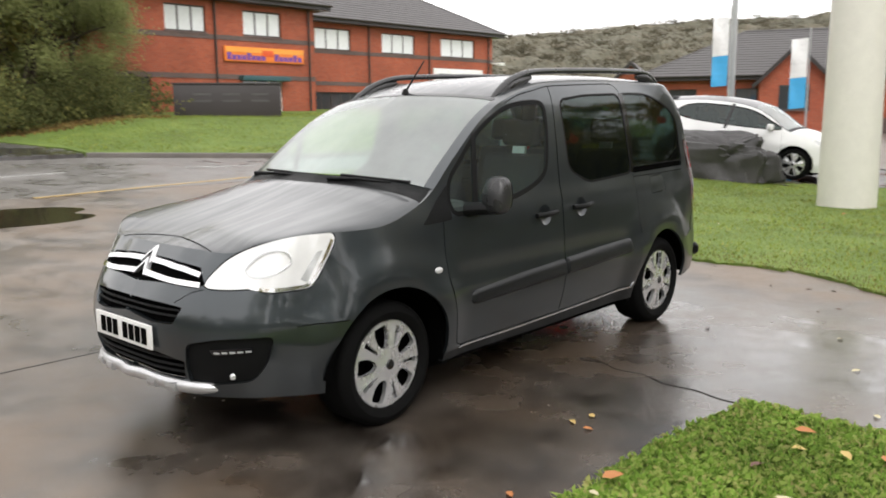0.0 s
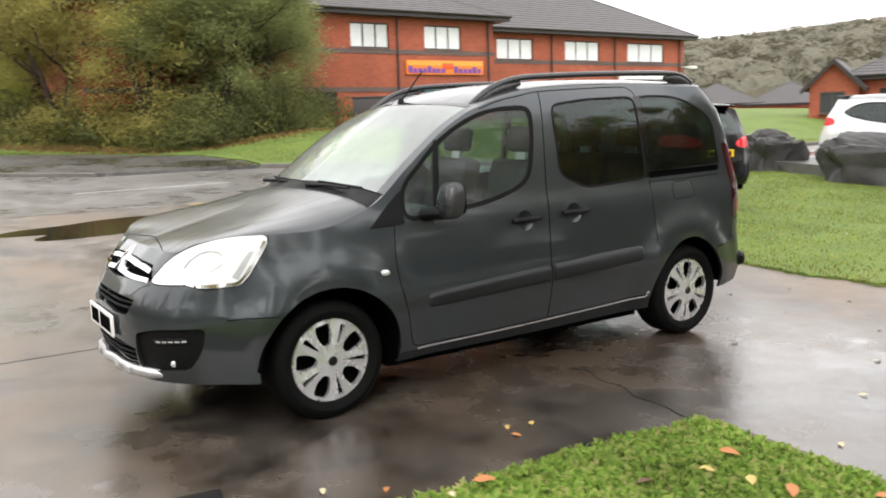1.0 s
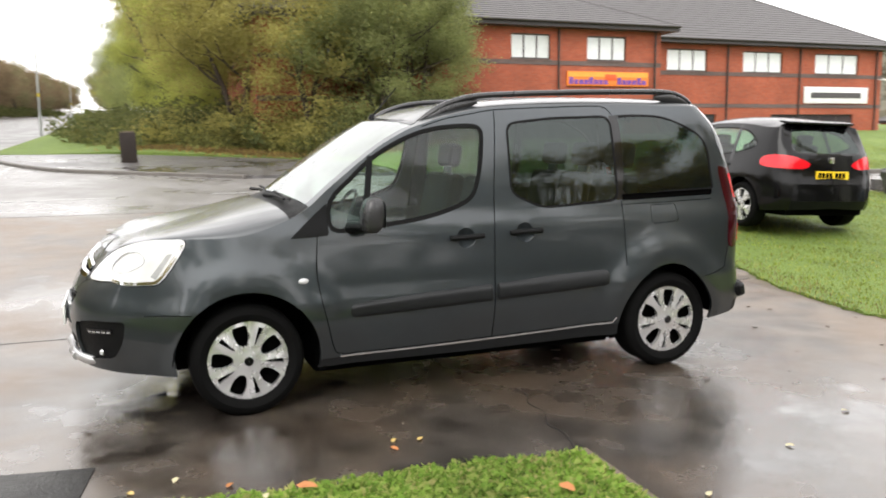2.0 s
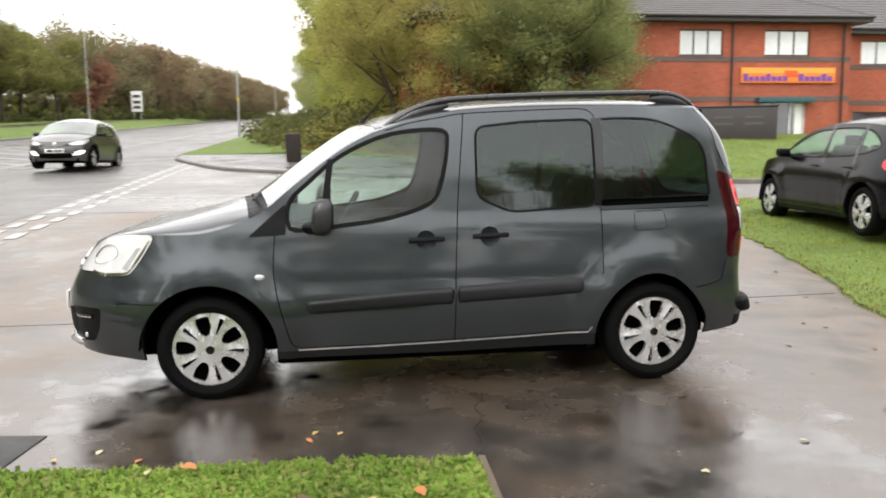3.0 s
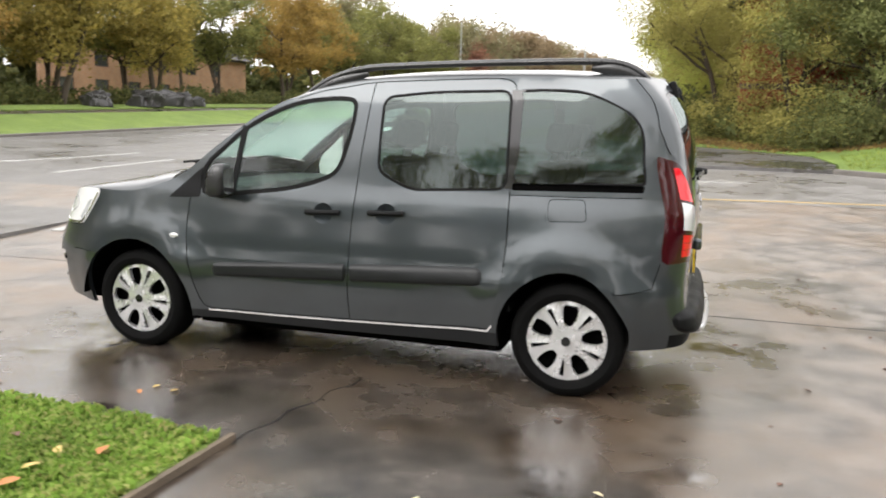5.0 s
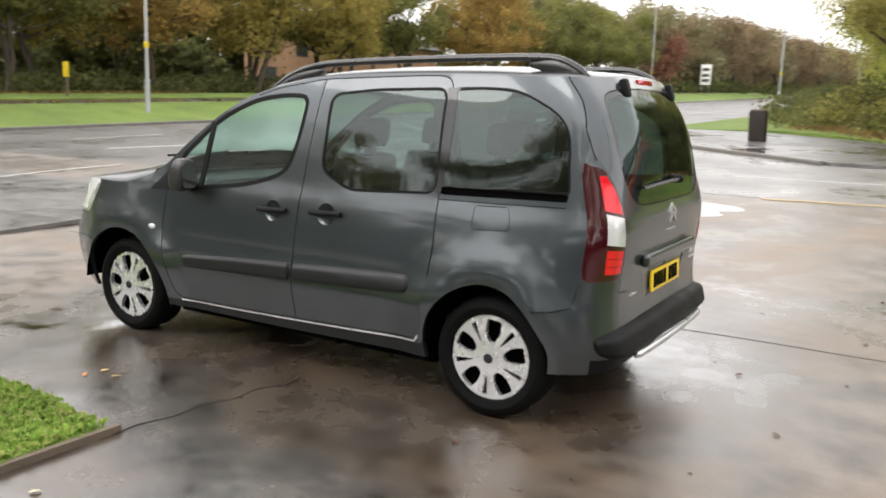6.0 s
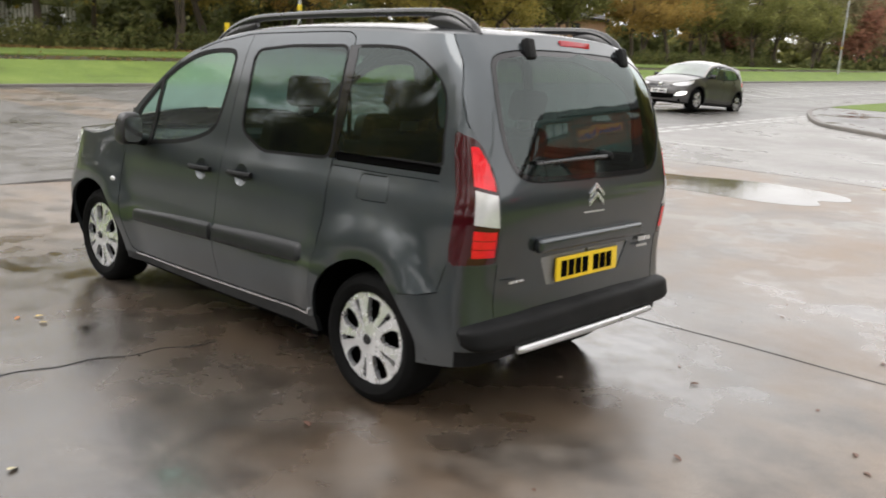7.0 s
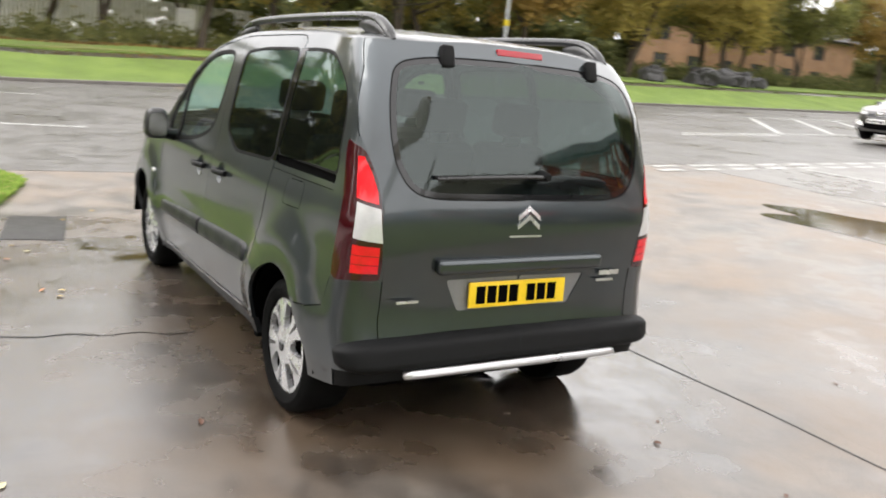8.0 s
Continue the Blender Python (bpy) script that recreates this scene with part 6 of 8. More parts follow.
# ---- brick offices ----
def wall_with_openings(name, x0, x1, z0, z1, y, thick, openings, material, parent, holes_margin=0.0):
    """An upright wall along x with openings cut right through it."""
    outline = np.array([(x0, z0), (x1, z0), (x1, z1), (x0, z1)])
    outs = [rs(np.array([(a, c), (b, c), (b, d), (a, d)]), 1.2) for a, b, c, d in openings]
    v, f, mid = triangulate([rs(outline, 1.5)] + outs, 1.5, outline)
    ok = inside(outline, mid)
    for o in outs:
        ok &= ~inside(o, mid)
    f = [t for t, k in zip(f, ok) if k]
    n = len(v)
    verts = [(p[0], y, p[1]) for p in v] + [(p[0], y + thick, p[1]) for p in v]
    edges = {(a, b) for t in f for a, b in zip(t, t[1:] + t[:1])}
    faces = [tuple(t) for t in f] + [tuple(k + n for k in reversed(t)) for t in f] + [(b, a, a + n, b + n) for a, b in edges if (b, a) not in edges]
    return put(name, verts, faces, material, parent, sharp=0)


def window(parent, a, b, c, d, y, lights=3, pane=M_PANE_BRIGHT, frame=M_DARKFRAME, blinds=True):
    """A three-light casement set back in its opening: frame, mullions, panes, sill."""
    depth = 0.09
    w = part("window", box_bm(a, b, y + depth, y + depth + 0.05, d - 0.06, d), frame, parent)
    part("window_frame", box_bm(a, b, y + depth, y + depth + 0.05, c, c + 0.06), frame, w)
    step = (b - a) / lights
    for k in range(lights + 1):
        x = a + step * k
        part("mullion", box_bm(max(a, x - 0.035), min(b, x + 0.035), y + depth + 0.002, y + depth + 0.05, c + 0.06, d - 0.06), frame, w)
    for k in range(lights):
        part("pane", box_bm(a + step * k + 0.03, a + step * (k + 1) - 0.03, y + depth + 0.02, y + depth + 0.03, c + 0.05, d - 0.05), pane, w)
    part("sill", box_bm(a - 0.05, b + 0.05, y - 0.05, y + 0.12, c - 0.07, c, 0.01), M_BRICK_DARK, w)
    return w


def slope(parent, eave, ridge, course=0.34, th=0.035, lift=0.0):
    """One roof slope between an eave line and a ridge line, laid in lapped courses."""
    e0, e1, r0, r1 = (np.array(p, float) + np.array([0, 0, lift]) for p in (*eave, *ridge))
    n = max(2, int(np.linalg.norm((r0 + r1) / 2 - (e0 + e1) / 2) / course))
    up_ = np.array([0, 0, th])
    for k in range(n):
        a, b = k / n, (k + 1) / n
        p = [e0 + (r0 - e0) * a + up_, e1 + (r1 - e1) * a + up_, e1 + (r1 - e1) * b + up_ * 0.25, e0 + (r0 - e0) * b + up_ * 0.25]
        put("tile_course", [tuple(q) for q in p] + [tuple(p[0] - up_ * 1.2), tuple(p[1] - up_ * 1.2)], [(0, 1, 2, 3), (4, 5, 1, 0)], M_TILE, parent, sharp=0)


def hip_roof(parent, x0, x1, y0, y1, z, rise, inset_l, inset_r, over=0.6, hip=True):
    """A hipped roof with lapped tile courses, ridge tiles, fascia and soffit."""
    X0, X1, Y0, Y1 = x0 - over, x1 + over, y0 - over, y1 + over
    ym = (Y0 + Y1) / 2
    ra, rb = (X0 + inset_l, ym, z + rise), (X1 - inset_r, ym, z + rise)
    deck = [(x, y, h - 0.03) for x, y, h in ((X0, Y0, z), (X1, Y0, z), (X1, Y1, z), (X0, Y1, z), ra, rb)]
    roof = put("roof", deck, [(0, 1, 5, 4), (2, 3, 4, 5), (1, 2, 5), (3, 0, 4)], M_TILE, parent, "grey interlocking roof tiles", sharp=0)
    slope(roof, ((X0, Y0, z), (X1, Y0, z)), (ra, rb))
    slope(roof, ((X1, Y1, z), (X0, Y1, z)), (rb, ra))
    slope(roof, ((X1, Y0, z), (X1, Y1, z)), (rb, rb))
    slope(roof, ((X0, Y1, z), (X0, Y0, z)), (ra, ra))
    put("ridge", *tube([ra, rb], 0.09, 8), M_TILE, roof)
    for c, r in (((X0, Y0, z), ra), ((X1, Y0, z), rb), ((X1, Y1, z), rb), ((X0, Y1, z), ra)):
        put("hip_tile", *tube([c, r], 0.07, 8), M_TILE, roof)
    part("fascia", box_bm(X0 + 0.02, X1 - 0.02, Y0 + 0.02, Y1 - 0.02, z - 0.22, z - 0.01), M_FASCIA, parent, "dark brown fascia and soffit")
    put("gutter", *tube([(X0, Y0 - 0.05, z - 0.02), (X1, Y0 - 0.05, z - 0.02)], 0.06, 8), M_FASCIA, roof)
    return roof


offices = thing("office_building", "two-storey red brick offices with grey tiled hipped roofs", "building")
OZ = 1.2
lw = [(9.4, 11.3, 4.86, 5.92), (13.75, 15.62, 4.86, 5.92), (17.45, 19.45, 4.86, 5.92), (17.3, 19.4, 1.5, 3.05), (11.0, 13.0, 2.2, 3.1), (5.6, 7.5, 4.86, 5.92)]
wall_with_openings("front_wall", 3.0, 21.3, OZ - 0.6, 6.35, 27.3, 0.3, lw, M_BRICK, offices)
part("return_wall", box_bm(21.0, 21.3, 27.6, 30.4, OZ - 0.6, 6.35), M_BRICK, offices)
part("side_wall", box_bm(3.0, 3.3, 27.6, 38.4, OZ - 0.6, 6.35), M_BRICK, offices)
rw = [(23.9, 26.35, 4.78, 5.88), (28.65, 31.25, 4.78, 5.88), (33.5, 36.6, 4.78, 5.88), (30.6, 36.4, 1.6, 2.62), (23.6, 27.0, 1.6, 2.62)]
wall_with_openings("front_wall", 21.3, 38.35, OZ - 0.6, 6.3, 30.4, 0.3, rw, M_BRICK, offices)
part("side_wall", box_bm(38.05, 38.35, 30.7, 41, OZ - 0.6, 6.3), M_BRICK, offices)
part("rear_wall", box_bm(3.3, 38.05, 41.0, 41.3, OZ - 0.6, 6.3), M_BRICK, offices)
part("floor_slab", box_bm(3.3, 20.99, 27.61, 40.9, 3.6, 3.75), M_BLIND, offices)
part("floor_slab", box_bm(21.31, 38.0, 30.71, 40.9, 3.6, 3.75), M_BLIND, offices)
for k, (a, b, c, d) in enumerate(lw):
    if k != 3:
        window(offices, a, b, c, d, 27.3, pane=M_PANE_BRIGHT if c > 4 else M_PANE)
for k, (a, b, c, d) in enumerate(rw):
    window(offices, a, b, c, d, 30.4, 3 if c > 4 else 5, M_PANE_BRIGHT if c > 4 else M_PANE)
for z0, z1 in ((4.62, 4.82), (3.0, 3.2)):
    part("brick_band", box_bm(3.0, 21.32, 27.275, 27.297, z0, z1), M_BRICK_DARK, offices, "dark brick band")
    part("brick_band", box_bm(21.33, 38.38, 30.375, 30.397, z0 - 0.04, z1 - 0.04), M_BRICK_DARK, offices, "dark brick band")
part("brick_plinth", box_bm(21.33, 38.38, 30.37, 30.397, 0.9, 1.5), M_BRICK_DARK, offices)
for x, y in ((20.95, 27.22), (16.0, 27.22), (27.6, 30.32), (32.4, 30.32), (37.9, 30.32)):
    put("downpipe", *tube([(x, y, 1.0), (x, y, 6.2)], 0.045, 8), M_FASCIA, offices)
hip_roof(offices, 3.0, 21.3, 27.3, 40.0, 6.4, 3.0, 6.5, 6.5)
hip_roof(offices, 17.0, 38.35, 30.4, 41.2, 6.35, 3.3, 5.5, 5.8)
dr = part("entrance_door", box_bm(17.3, 19.4, 27.42, 27.48, 1.3, 3.05), M_PANE, offices, "dark glazed entrance doors")
for x in (17.3, 18.0, 18.7, 19.34):
    part("door_frame", box_bm(x, x + 0.06, 27.38, 27.5, 1.3, 3.05), M_UPVC, dr)
part("door_blind", box_bm(18.95, 19.3, 27.40, 27.41, 1.5, 2.9), M_BLIND, dr)
part("canopy", box_bm(17.1, 19.6, 26.9, 27.29, 2.95, 3.15, 0.02), M_TEAL, offices, "teal entrance canopy")
sg = tagged(part("wall_sign", box_bm(16.4, 20.6, 27.2, 27.27, 3.75, 4.38, 0.01), M_ORANGE), "orange wall sign with unreadable purple lettering on the brickwork", "sign")
part("sign_band", box_bm(16.45, 20.55, 27.186, 27.199, 4.14, 4.34), plain("amber_face", (0.88, 0.36, 0.05), 0.5), sg, "amber top band")
for a, b, n in ((16.5, 18.5, 8), (18.95, 20.5, 6)):
    step = (b - a) / n
    for k in range(n):
        part("sign_lettering", box_bm(a + step * k, a + step * (k + 0.8), 27.182, 27.198, 3.82, 4.02 + (0.1 if k in (0, 4) else 0.0)), M_PURPLE, sg)
part("sign_emblem", box_bm(18.3, 18.9, 27.180, 27.197, 4.0, 4.26, 0.01), plain("deep_orange_face", (0.75, 0.10, 0.02), 0.5), sg)
sg2 = tagged(part("wall_sign", box_bm(32.75, 37.3, 30.3, 30.36, 3.22, 4.1, 0.01), M_WHITE), "long white wall sign on the brickwork", "sign")
part("sign_lettering", box_bm(33.2, 36.8, 30.285, 30.299, 3.5, 3.8), M_SIGN_TEXT, sg2)
fl = thing("floodlight", "small white floodlight on the brick corner", "lamp", m=pose(38.2, 30.1, 4.55))
put("arm", *tube([(0, 0.28, 0), (0, 0, 0), (0.3, -0.1, -0.05)], 0.03, 8), M_WHITE, fl)
part("head", box_bm(0.25, 0.75, -0.25, 0.0, -0.12, 0.05, 0.03), M_WHITE, fl)

# dark sign panel on the bank
mono = thing("sign_panel", "low dark brown estate sign standing on the grass bank", "sign", m=pose(13.05, 22.1, 0, 0, 0, -29) @ Matrix.Translation((-12.75, -21.4, 0)))
part("panel", box_bm(10.9, 14.6, 21.3, 21.5, 0.9, 2.56, 0.02), M_SIGN_DARK, mono)
part("cap", box_bm(10.85, 14.65, 21.26, 21.54, 2.56, 2.62, 0.01), M_SIGN_DARK, mono)
for x in (11.55, 12.55, 13.55):
    for z in (2.18, 1.95):
        part("sign_lettering", box_bm(x, x + 0.62, 21.285, 21.299, z, z + 0.08), M_SIGN_TEXT, mono)


# ---- low brick office with gables, and roofs behind it ----
def gable(parent, x0, x1, y0, y1, z0, eave, apex):
    """A gabled porch that looks along -y."""
    xm = (x0 + x1) / 2
    vs = [(x0, y0, z0), (x1, y0, z0), (x1, y0, eave), (xm, y0, apex), (x0, y0, eave)]
    vs += [(x, y1, z) for x, _, z in vs]
    put("gable_wall", vs, [(0, 1, 2, 3, 4), (5, 9, 8, 7, 6), (0, 5, 6, 1), (1, 6, 7, 2), (0, 4, 9, 5)], M_BRICK, parent, sharp=0)
    o = 0.35
    k = (apex - eave) / (xm - x0)
    for sgn in (-1, 1):
        e = xm + sgn * (xm - x0 + o)
        ez = eave - o * k
        a, b = ((e, y0 - o, ez), (e, y1, ez)), ((xm, y0 - o, apex), (xm, y1, apex))
        deck = [(x, y, z + 0.03) for x, y, z in (*a, *b[::-1])]
        gr = put("gable_roof", deck, [(0, 1, 2, 3) if sgn > 0 else (3, 2, 1, 0)], M_TILE, parent, sharp=0)
        slope(gr, (a if sgn > 0 else a[::-1]), (b if sgn > 0 else b[::-1]), lift=0.06)
        vs = [(e, y0 - o, ez - 0.16), (xm, y0 - o, apex - 0.16), (xm, y0 - o, apex + 0.07), (e, y0 - o, ez + 0.07)]
        vs += [(x, y + 0.05, z) for x, y, z in vs]
        put("bargeboard", vs, [(0, 1, 2, 3) if sgn < 0 else (3, 2, 1, 0), (4, 5, 6, 7), (0, 4, 5, 1), (3, 2, 6, 7)], M_FASCIA, parent, sharp=0)


low_m = pose(38.0, 15.2, 0.3, 0, 0, -66)
low = thing("low_office", "single-storey red brick office with tiled roof and gables", "building", m=low_m)
lo = [(-2.4, -1.0, 1.0, 2.3), (0.9, 2.3, 1.0, 2.3), (4.2, 6.4, 1.0, 2.3), (9, 11, 1.0, 2.3), (12.5, 14.5, 1.0, 2.3)]
wall_with_openings("front_wall", -3.6, 18, -0.5, 2.9, 0, 0.3, lo, M_BRICK, low)
for a, b, c, d in lo:
    window(low, a, b, c, d, 0, 2, M_PANE)
part("side_wall", box_bm(-3.6, -3.3, 0.3, 10, -0.5, 2.9), M_BRICK, low)
part("rear_wall", box_bm(-3.6, 18, 10, 10.3, -0.5, 2.9), M_BRICK, low)
part("brick_plinth", box_bm(-3.62, 18, -0.03, -0.003, -0.5, 0.75), M_BRICK_DARK, low)
hip_roof(low, -3.6, 18, 0, 10.3, 2.95, 2.6, 5.5, 5.5, 0.5)
gable(low, 2.0, 5.2, -1.6, 2.5, -0.5, 2.7, 4.3)
window(low, 2.9, 4.3, 1.2, 2.4, -1.72, 2, M_PANE)
gable(low, -5.4, -3.2, -0.9, 2.5, -0.5, 2.6, 3.7)
window(low, -4.9, -3.8, 1.2, 2.2, -1.02, 2, M_PANE)
far1 = thing("far_building", "distant low red brick building with grey roof", "building", "distant buildings", pose(76.1, 57.5, 0.3, 0, 0, -52))
wall_with_openings("front_wall", -4.6, 4.6, -1.5, 2.6, 0, 0.3, [(-4, -2, 0.8, 2), (1, 3, 0.8, 2)], M_BRICK, far1)
for a, b in ((-4, -2), (1, 3)):
    window(far1, a, b, 0.8, 2, 0, 2, M_PANE)
hip_roof(far1, -4.6, 4.6, 0, 9, 2.6, 2.4, 5, 5, 0.5)
copy_thing(far1, pose(80.5, 51.0, 0.1, 0, 0, -56))
# glimpsed between the trunks beyond the main road
far3 = thing("far_building", "buff brick building behind the roadside trees", "building", "distant buildings", pose(-50, 66, 2.6, 0, 0, 84))
wall_with_openings("front_wall", -14, 14, -1, 5.4, 0, 0.3, [(k, k + 1.6, 0.9, 2.2) for k in range(-12, 12, 4)] + [(k, k + 1.6, 3.4, 4.7) for k in range(-12, 12, 4)], brickwork("buff_brick", ((0.42, 0.25, 0.15), (0.36, 0.20, 0.12)), (0.35, 0.26, 0.2)), far3)
for k in range(-12, 12, 4):
    for z in (0.9, 3.4):
        window(far3, k, k + 1.6, z, z + 1.3, 0, 2, M_PANE)
hip_roof(far3, -14, 14, 0, 10, 5.4, 3, 5, 5, 0.5)
M_FENCE = plain("pale_painted_steel", (0.84, 0.84, 0.82), 0.5, vary=0.1)
fence = thing("palisade_fence", "pale steel palisade fence behind the hedge", "fence", m=pose(-46, -6, 1.25, 0, 0, 84))
for k in range(120):
    part("pale", box_bm(-0.075, 0.075, -0.01, 0.01, 0, 2.3, 0.0), M_FENCE, fence, "", pose(k * 0.2, 0, 0.0))
for z in (0.4, 1.7):
    part("rail", box_bm(-0.1, 24, 0.012, 0.05, z, z + 0.06), M_GALV, fence)


# ---- trees, hedges, hill ----
def leaf_cloud(rng, centres, per, spread, size, flat=0.75):
    """Many small bent leaves round clump centres."""
    n = len(centres) * per
    c = np.repeat(np.array(centres), per, 0) + rng.normal(0, 1, (n, 3)) * spread * np.array([1, 1, flat])
    s = size * rng.uniform(0.6, 1.35, (n, 1))
    a = rng.normal(0, 1, (n, 3))
    a /= np.linalg.norm(a, axis=1)[:, None]
    b = np.cross(a, rng.normal(0, 1, (n, 3)))
    b /= np.linalg.norm(b, axis=1)[:, None]
    k = np.cross(a, b)
    v = np.empty((n, 4, 3))
    v[:, 0], v[:, 1], v[:, 2], v[:, 3] = c - a * s, c + b * s * 0.55 + k * s * 0.25, c + a * s, c - b * s * 0.55 + k * s * 0.25
    base = np.arange(n)[:, None] * 4
    f = np.concatenate([base + np.array([[0, 1, 2]]), base + np.array([[0, 2, 3]])])
    return v.reshape(-1, 3), f


def big_mesh(name, verts, faces, material):
    me = bpy.data.meshes.new(name)
    me.vertices.add(len(verts))
    me.vertices.foreach_set("co", np.asarray(verts, np.float32).ravel())
    faces = np.asarray(faces, np.int32)
    me.loops.add(faces.size)
    me.loops.foreach_set("vertex_index", faces.ravel())
    me.polygons.add(len(faces))
    me.polygons.foreach_set("loop_start", np.arange(0, faces.size, faces.shape[1], dtype=np.int32))
    me.materials.append(material)
    me.update(calc_edges=True)
    return me


def tree(seed, height, crown, low, material, label, leaves=60, clumps=46, size=0.17, trunks=1, group="trees", lump=0.19):
    """A tapered trunk that forks into limbs, and a loose crown with gaps."""
    rng = np.random.default_rng(seed)
    t = thing("tree", label, "tree", group)
    verts, faces, tips = [], [], []

    def limb(p, d, length, r, level):
        pts, rad = [np.array(p)], [r]
        for k in range(5):
            d = d + rng.normal(0, 0.14, 3) + np.array([0, 0, 0.05])
            d /= np.linalg.norm(d)
            pts.append(pts[-1] + d * length / 5)
            rad.append(r * (1 - 0.13 * (k + 1)))
        v, f = tube(pts, rad, 6 if level < 2 else 4)
        base = len(verts)
        verts.extend(v)
        faces.extend(tuple(i + base for i in q) for q in f)
        if level >= 2:
            tips.append(pts[-1])
            tips.append(pts[3])
        else:
            for k in range(5 if level == 0 else 4):
                i = 2 + int(rng.integers(0, 4)) if level else 2 + k % 4
                a = rng.uniform(0, 2 * math.pi)
                out = np.array([math.cos(a), math.sin(a), rng.uniform(0.25, 0.9)])
                limb(pts[min(i, 5)], out / np.linalg.norm(out), crown * rng.uniform(0.55, 0.95) if level == 0 else crown * rng.uniform(0.3, 0.55), rad[min(i, 5)] * 0.6, level + 1)

    for k in range(trunks):
        a = rng.uniform(0, 6.28)
        limb((0.25 * k * math.cos(a), 0.25 * k * math.sin(a), -0.2), np.array([0.12 * math.cos(a) * (trunks > 1), 0.12 * math.sin(a) * (trunks > 1), 1.0]), height * 0.72, 0.022 * height * (1 if trunks == 1 else 0.7), 0)
    put("trunk", verts, faces, M_BARK, t, sharp=60)
    cen = [p for p in tips]
    while len(cen) < clumps:
        a, u = rng.uniform(0, 6.28), rng.uniform(-1, 1)
        r = crown * rng.uniform(0.45, 1.0) * math.sqrt(1 - 0.75 * u * u)
        cen.append(np.array([r * math.cos(a), r * math.sin(a), low + (height - low) * (0.5 + 0.5 * u)]))
    cen = [np.array([p[0], p[1], min(p[2], height)]) for p in cen if p[2] > low * rng.uniform(0.75, 1.3)]
    v, f = leaf_cloud(rng, cen, leaves, lump * crown, size)
    ob = new("crown", big_mesh("crown", v, f, material))
    ob.parent = t
    return t


def bush(seed, radius, height, material, label, per=170, clumps=32, size=0.055):
    rng = np.random.default_rng(seed)
    t = thing("shrub", label, "shrub", "shrubs")
    cen = []
    vs, fs = [], []
    for k in range(clumps):
        a, r = rng.uniform(0, 6.28), radius * math.sqrt(rng.uniform(0, 1))
        z = rng.uniform(0.1, 1) * height * (1 - 0.5 * (r / radius) ** 2)
        cen.append((r * math.cos(a), r * math.sin(a), z))
        if k % 3 == 0:
            v, f = tube([(0.15 * r * math.cos(a), 0.15 * r * math.sin(a), -0.1), (0.7 * r * math.cos(a), 0.7 * r * math.sin(a), z * 0.6), cen[-1]], [0.03, 0.02, 0.008], 5)
            fs += [tuple(i + len(vs) for i in q) for q in f]
            vs += v
    put("stems", vs, fs, M_BARK, t, sharp=0)
    v, f = leaf_cloud(rng, cen, per, 0.22 * radius, size)
    ob = new("leaves", big_mesh("leaves", v, f, material))
    ob.parent = t
    return t


L_GREEN = leafy("green_leaves", [(0.21, 0.25, 0.10), (0.31, 0.34, 0.125), (0.41, 0.42, 0.165)], spread=0.45)
L_LIME = leafy("yellow_green_leaves", [(0.36, 0.41, 0.10), (0.49, 0.53, 0.125), (0.60, 0.58, 0.16)], spread=0.4)
L_OLIVE = leafy("olive_yellow_leaves", [(0.30, 0.28, 0.09), (0.43, 0.39, 0.115), (0.53, 0.47, 0.145)], spread=0.4)
L_ORANGE = leafy("orange_leaves", [(0.24, 0.175, 0.055), (0.38, 0.255, 0.07), (0.45, 0.30, 0.08)], spread=0.6)
# red of the far tree, dulled in the colour for haze
L_RED = leafy("red_leaves", [(0.24, 0.12, 0.08), (0.34, 0.155, 0.10), (0.35, 0.19, 0.12)])
L_WOOD = leafy("woodland_green_leaves", [(0.14, 0.155, 0.052), (0.22, 0.23, 0.07), (0.345, 0.32, 0.098)], spread=0.7)
L_WOOD_OLIVE = leafy("woodland_olive_leaves", [(0.23, 0.20, 0.058), (0.36, 0.30, 0.075), (0.50, 0.385, 0.095)], spread=0.7)
# far leaves muted, with the haze of distance put into their colour
L_HAZY_BROWN = leafy("hazed_brown_leaves", [(0.20, 0.155, 0.095), (0.29, 0.21, 0.12), (0.34, 0.255, 0.15)], spread=0.6)
L_HAZY_OLIVE = leafy("hazed_olive_leaves", [(0.20, 0.185, 0.10), (0.28, 0.255, 0.135), (0.34, 0.31, 0.165)], spread=0.6)
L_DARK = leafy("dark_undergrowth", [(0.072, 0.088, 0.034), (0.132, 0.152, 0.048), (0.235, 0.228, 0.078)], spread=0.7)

up = lambda x, y: gz(x, y) + bank(x, y) + 0.08
green = tree(1, 8.4, 3.2, 1.0, L_GREEN, "leafy green tree on the grass bank", 380, 150, 0.048, 3, lump=0.105)
green.matrix_basis = pose(9.0, 25.3, up(9.0, 25.3))
olive = tree(2, 9.0, 3.4, 1.3, L_OLIVE, "spreading tree turning olive and yellow", 380, 150, 0.048, 2, lump=0.105)
olive.matrix_basis = pose(5.0, 25.9, up(5.0, 25.9))
lime = tree(3, 10.0, 3.0, 0.9, L_LIME, "tall tree with yellow-green leaves", 380, 150, 0.048, 1, lump=0.11)
lime.matrix_basis = pose(1.6, 43.0, up(1.6, 43.0))
tall = tree(4, 11.0, 3.6, 1.6, L_GREEN, "tall dark green tree by the road", 380, 150, 0.048, 1, lump=0.11)
tall.matrix_basis = pose(2.4, 47.0, up(2.4, 47))
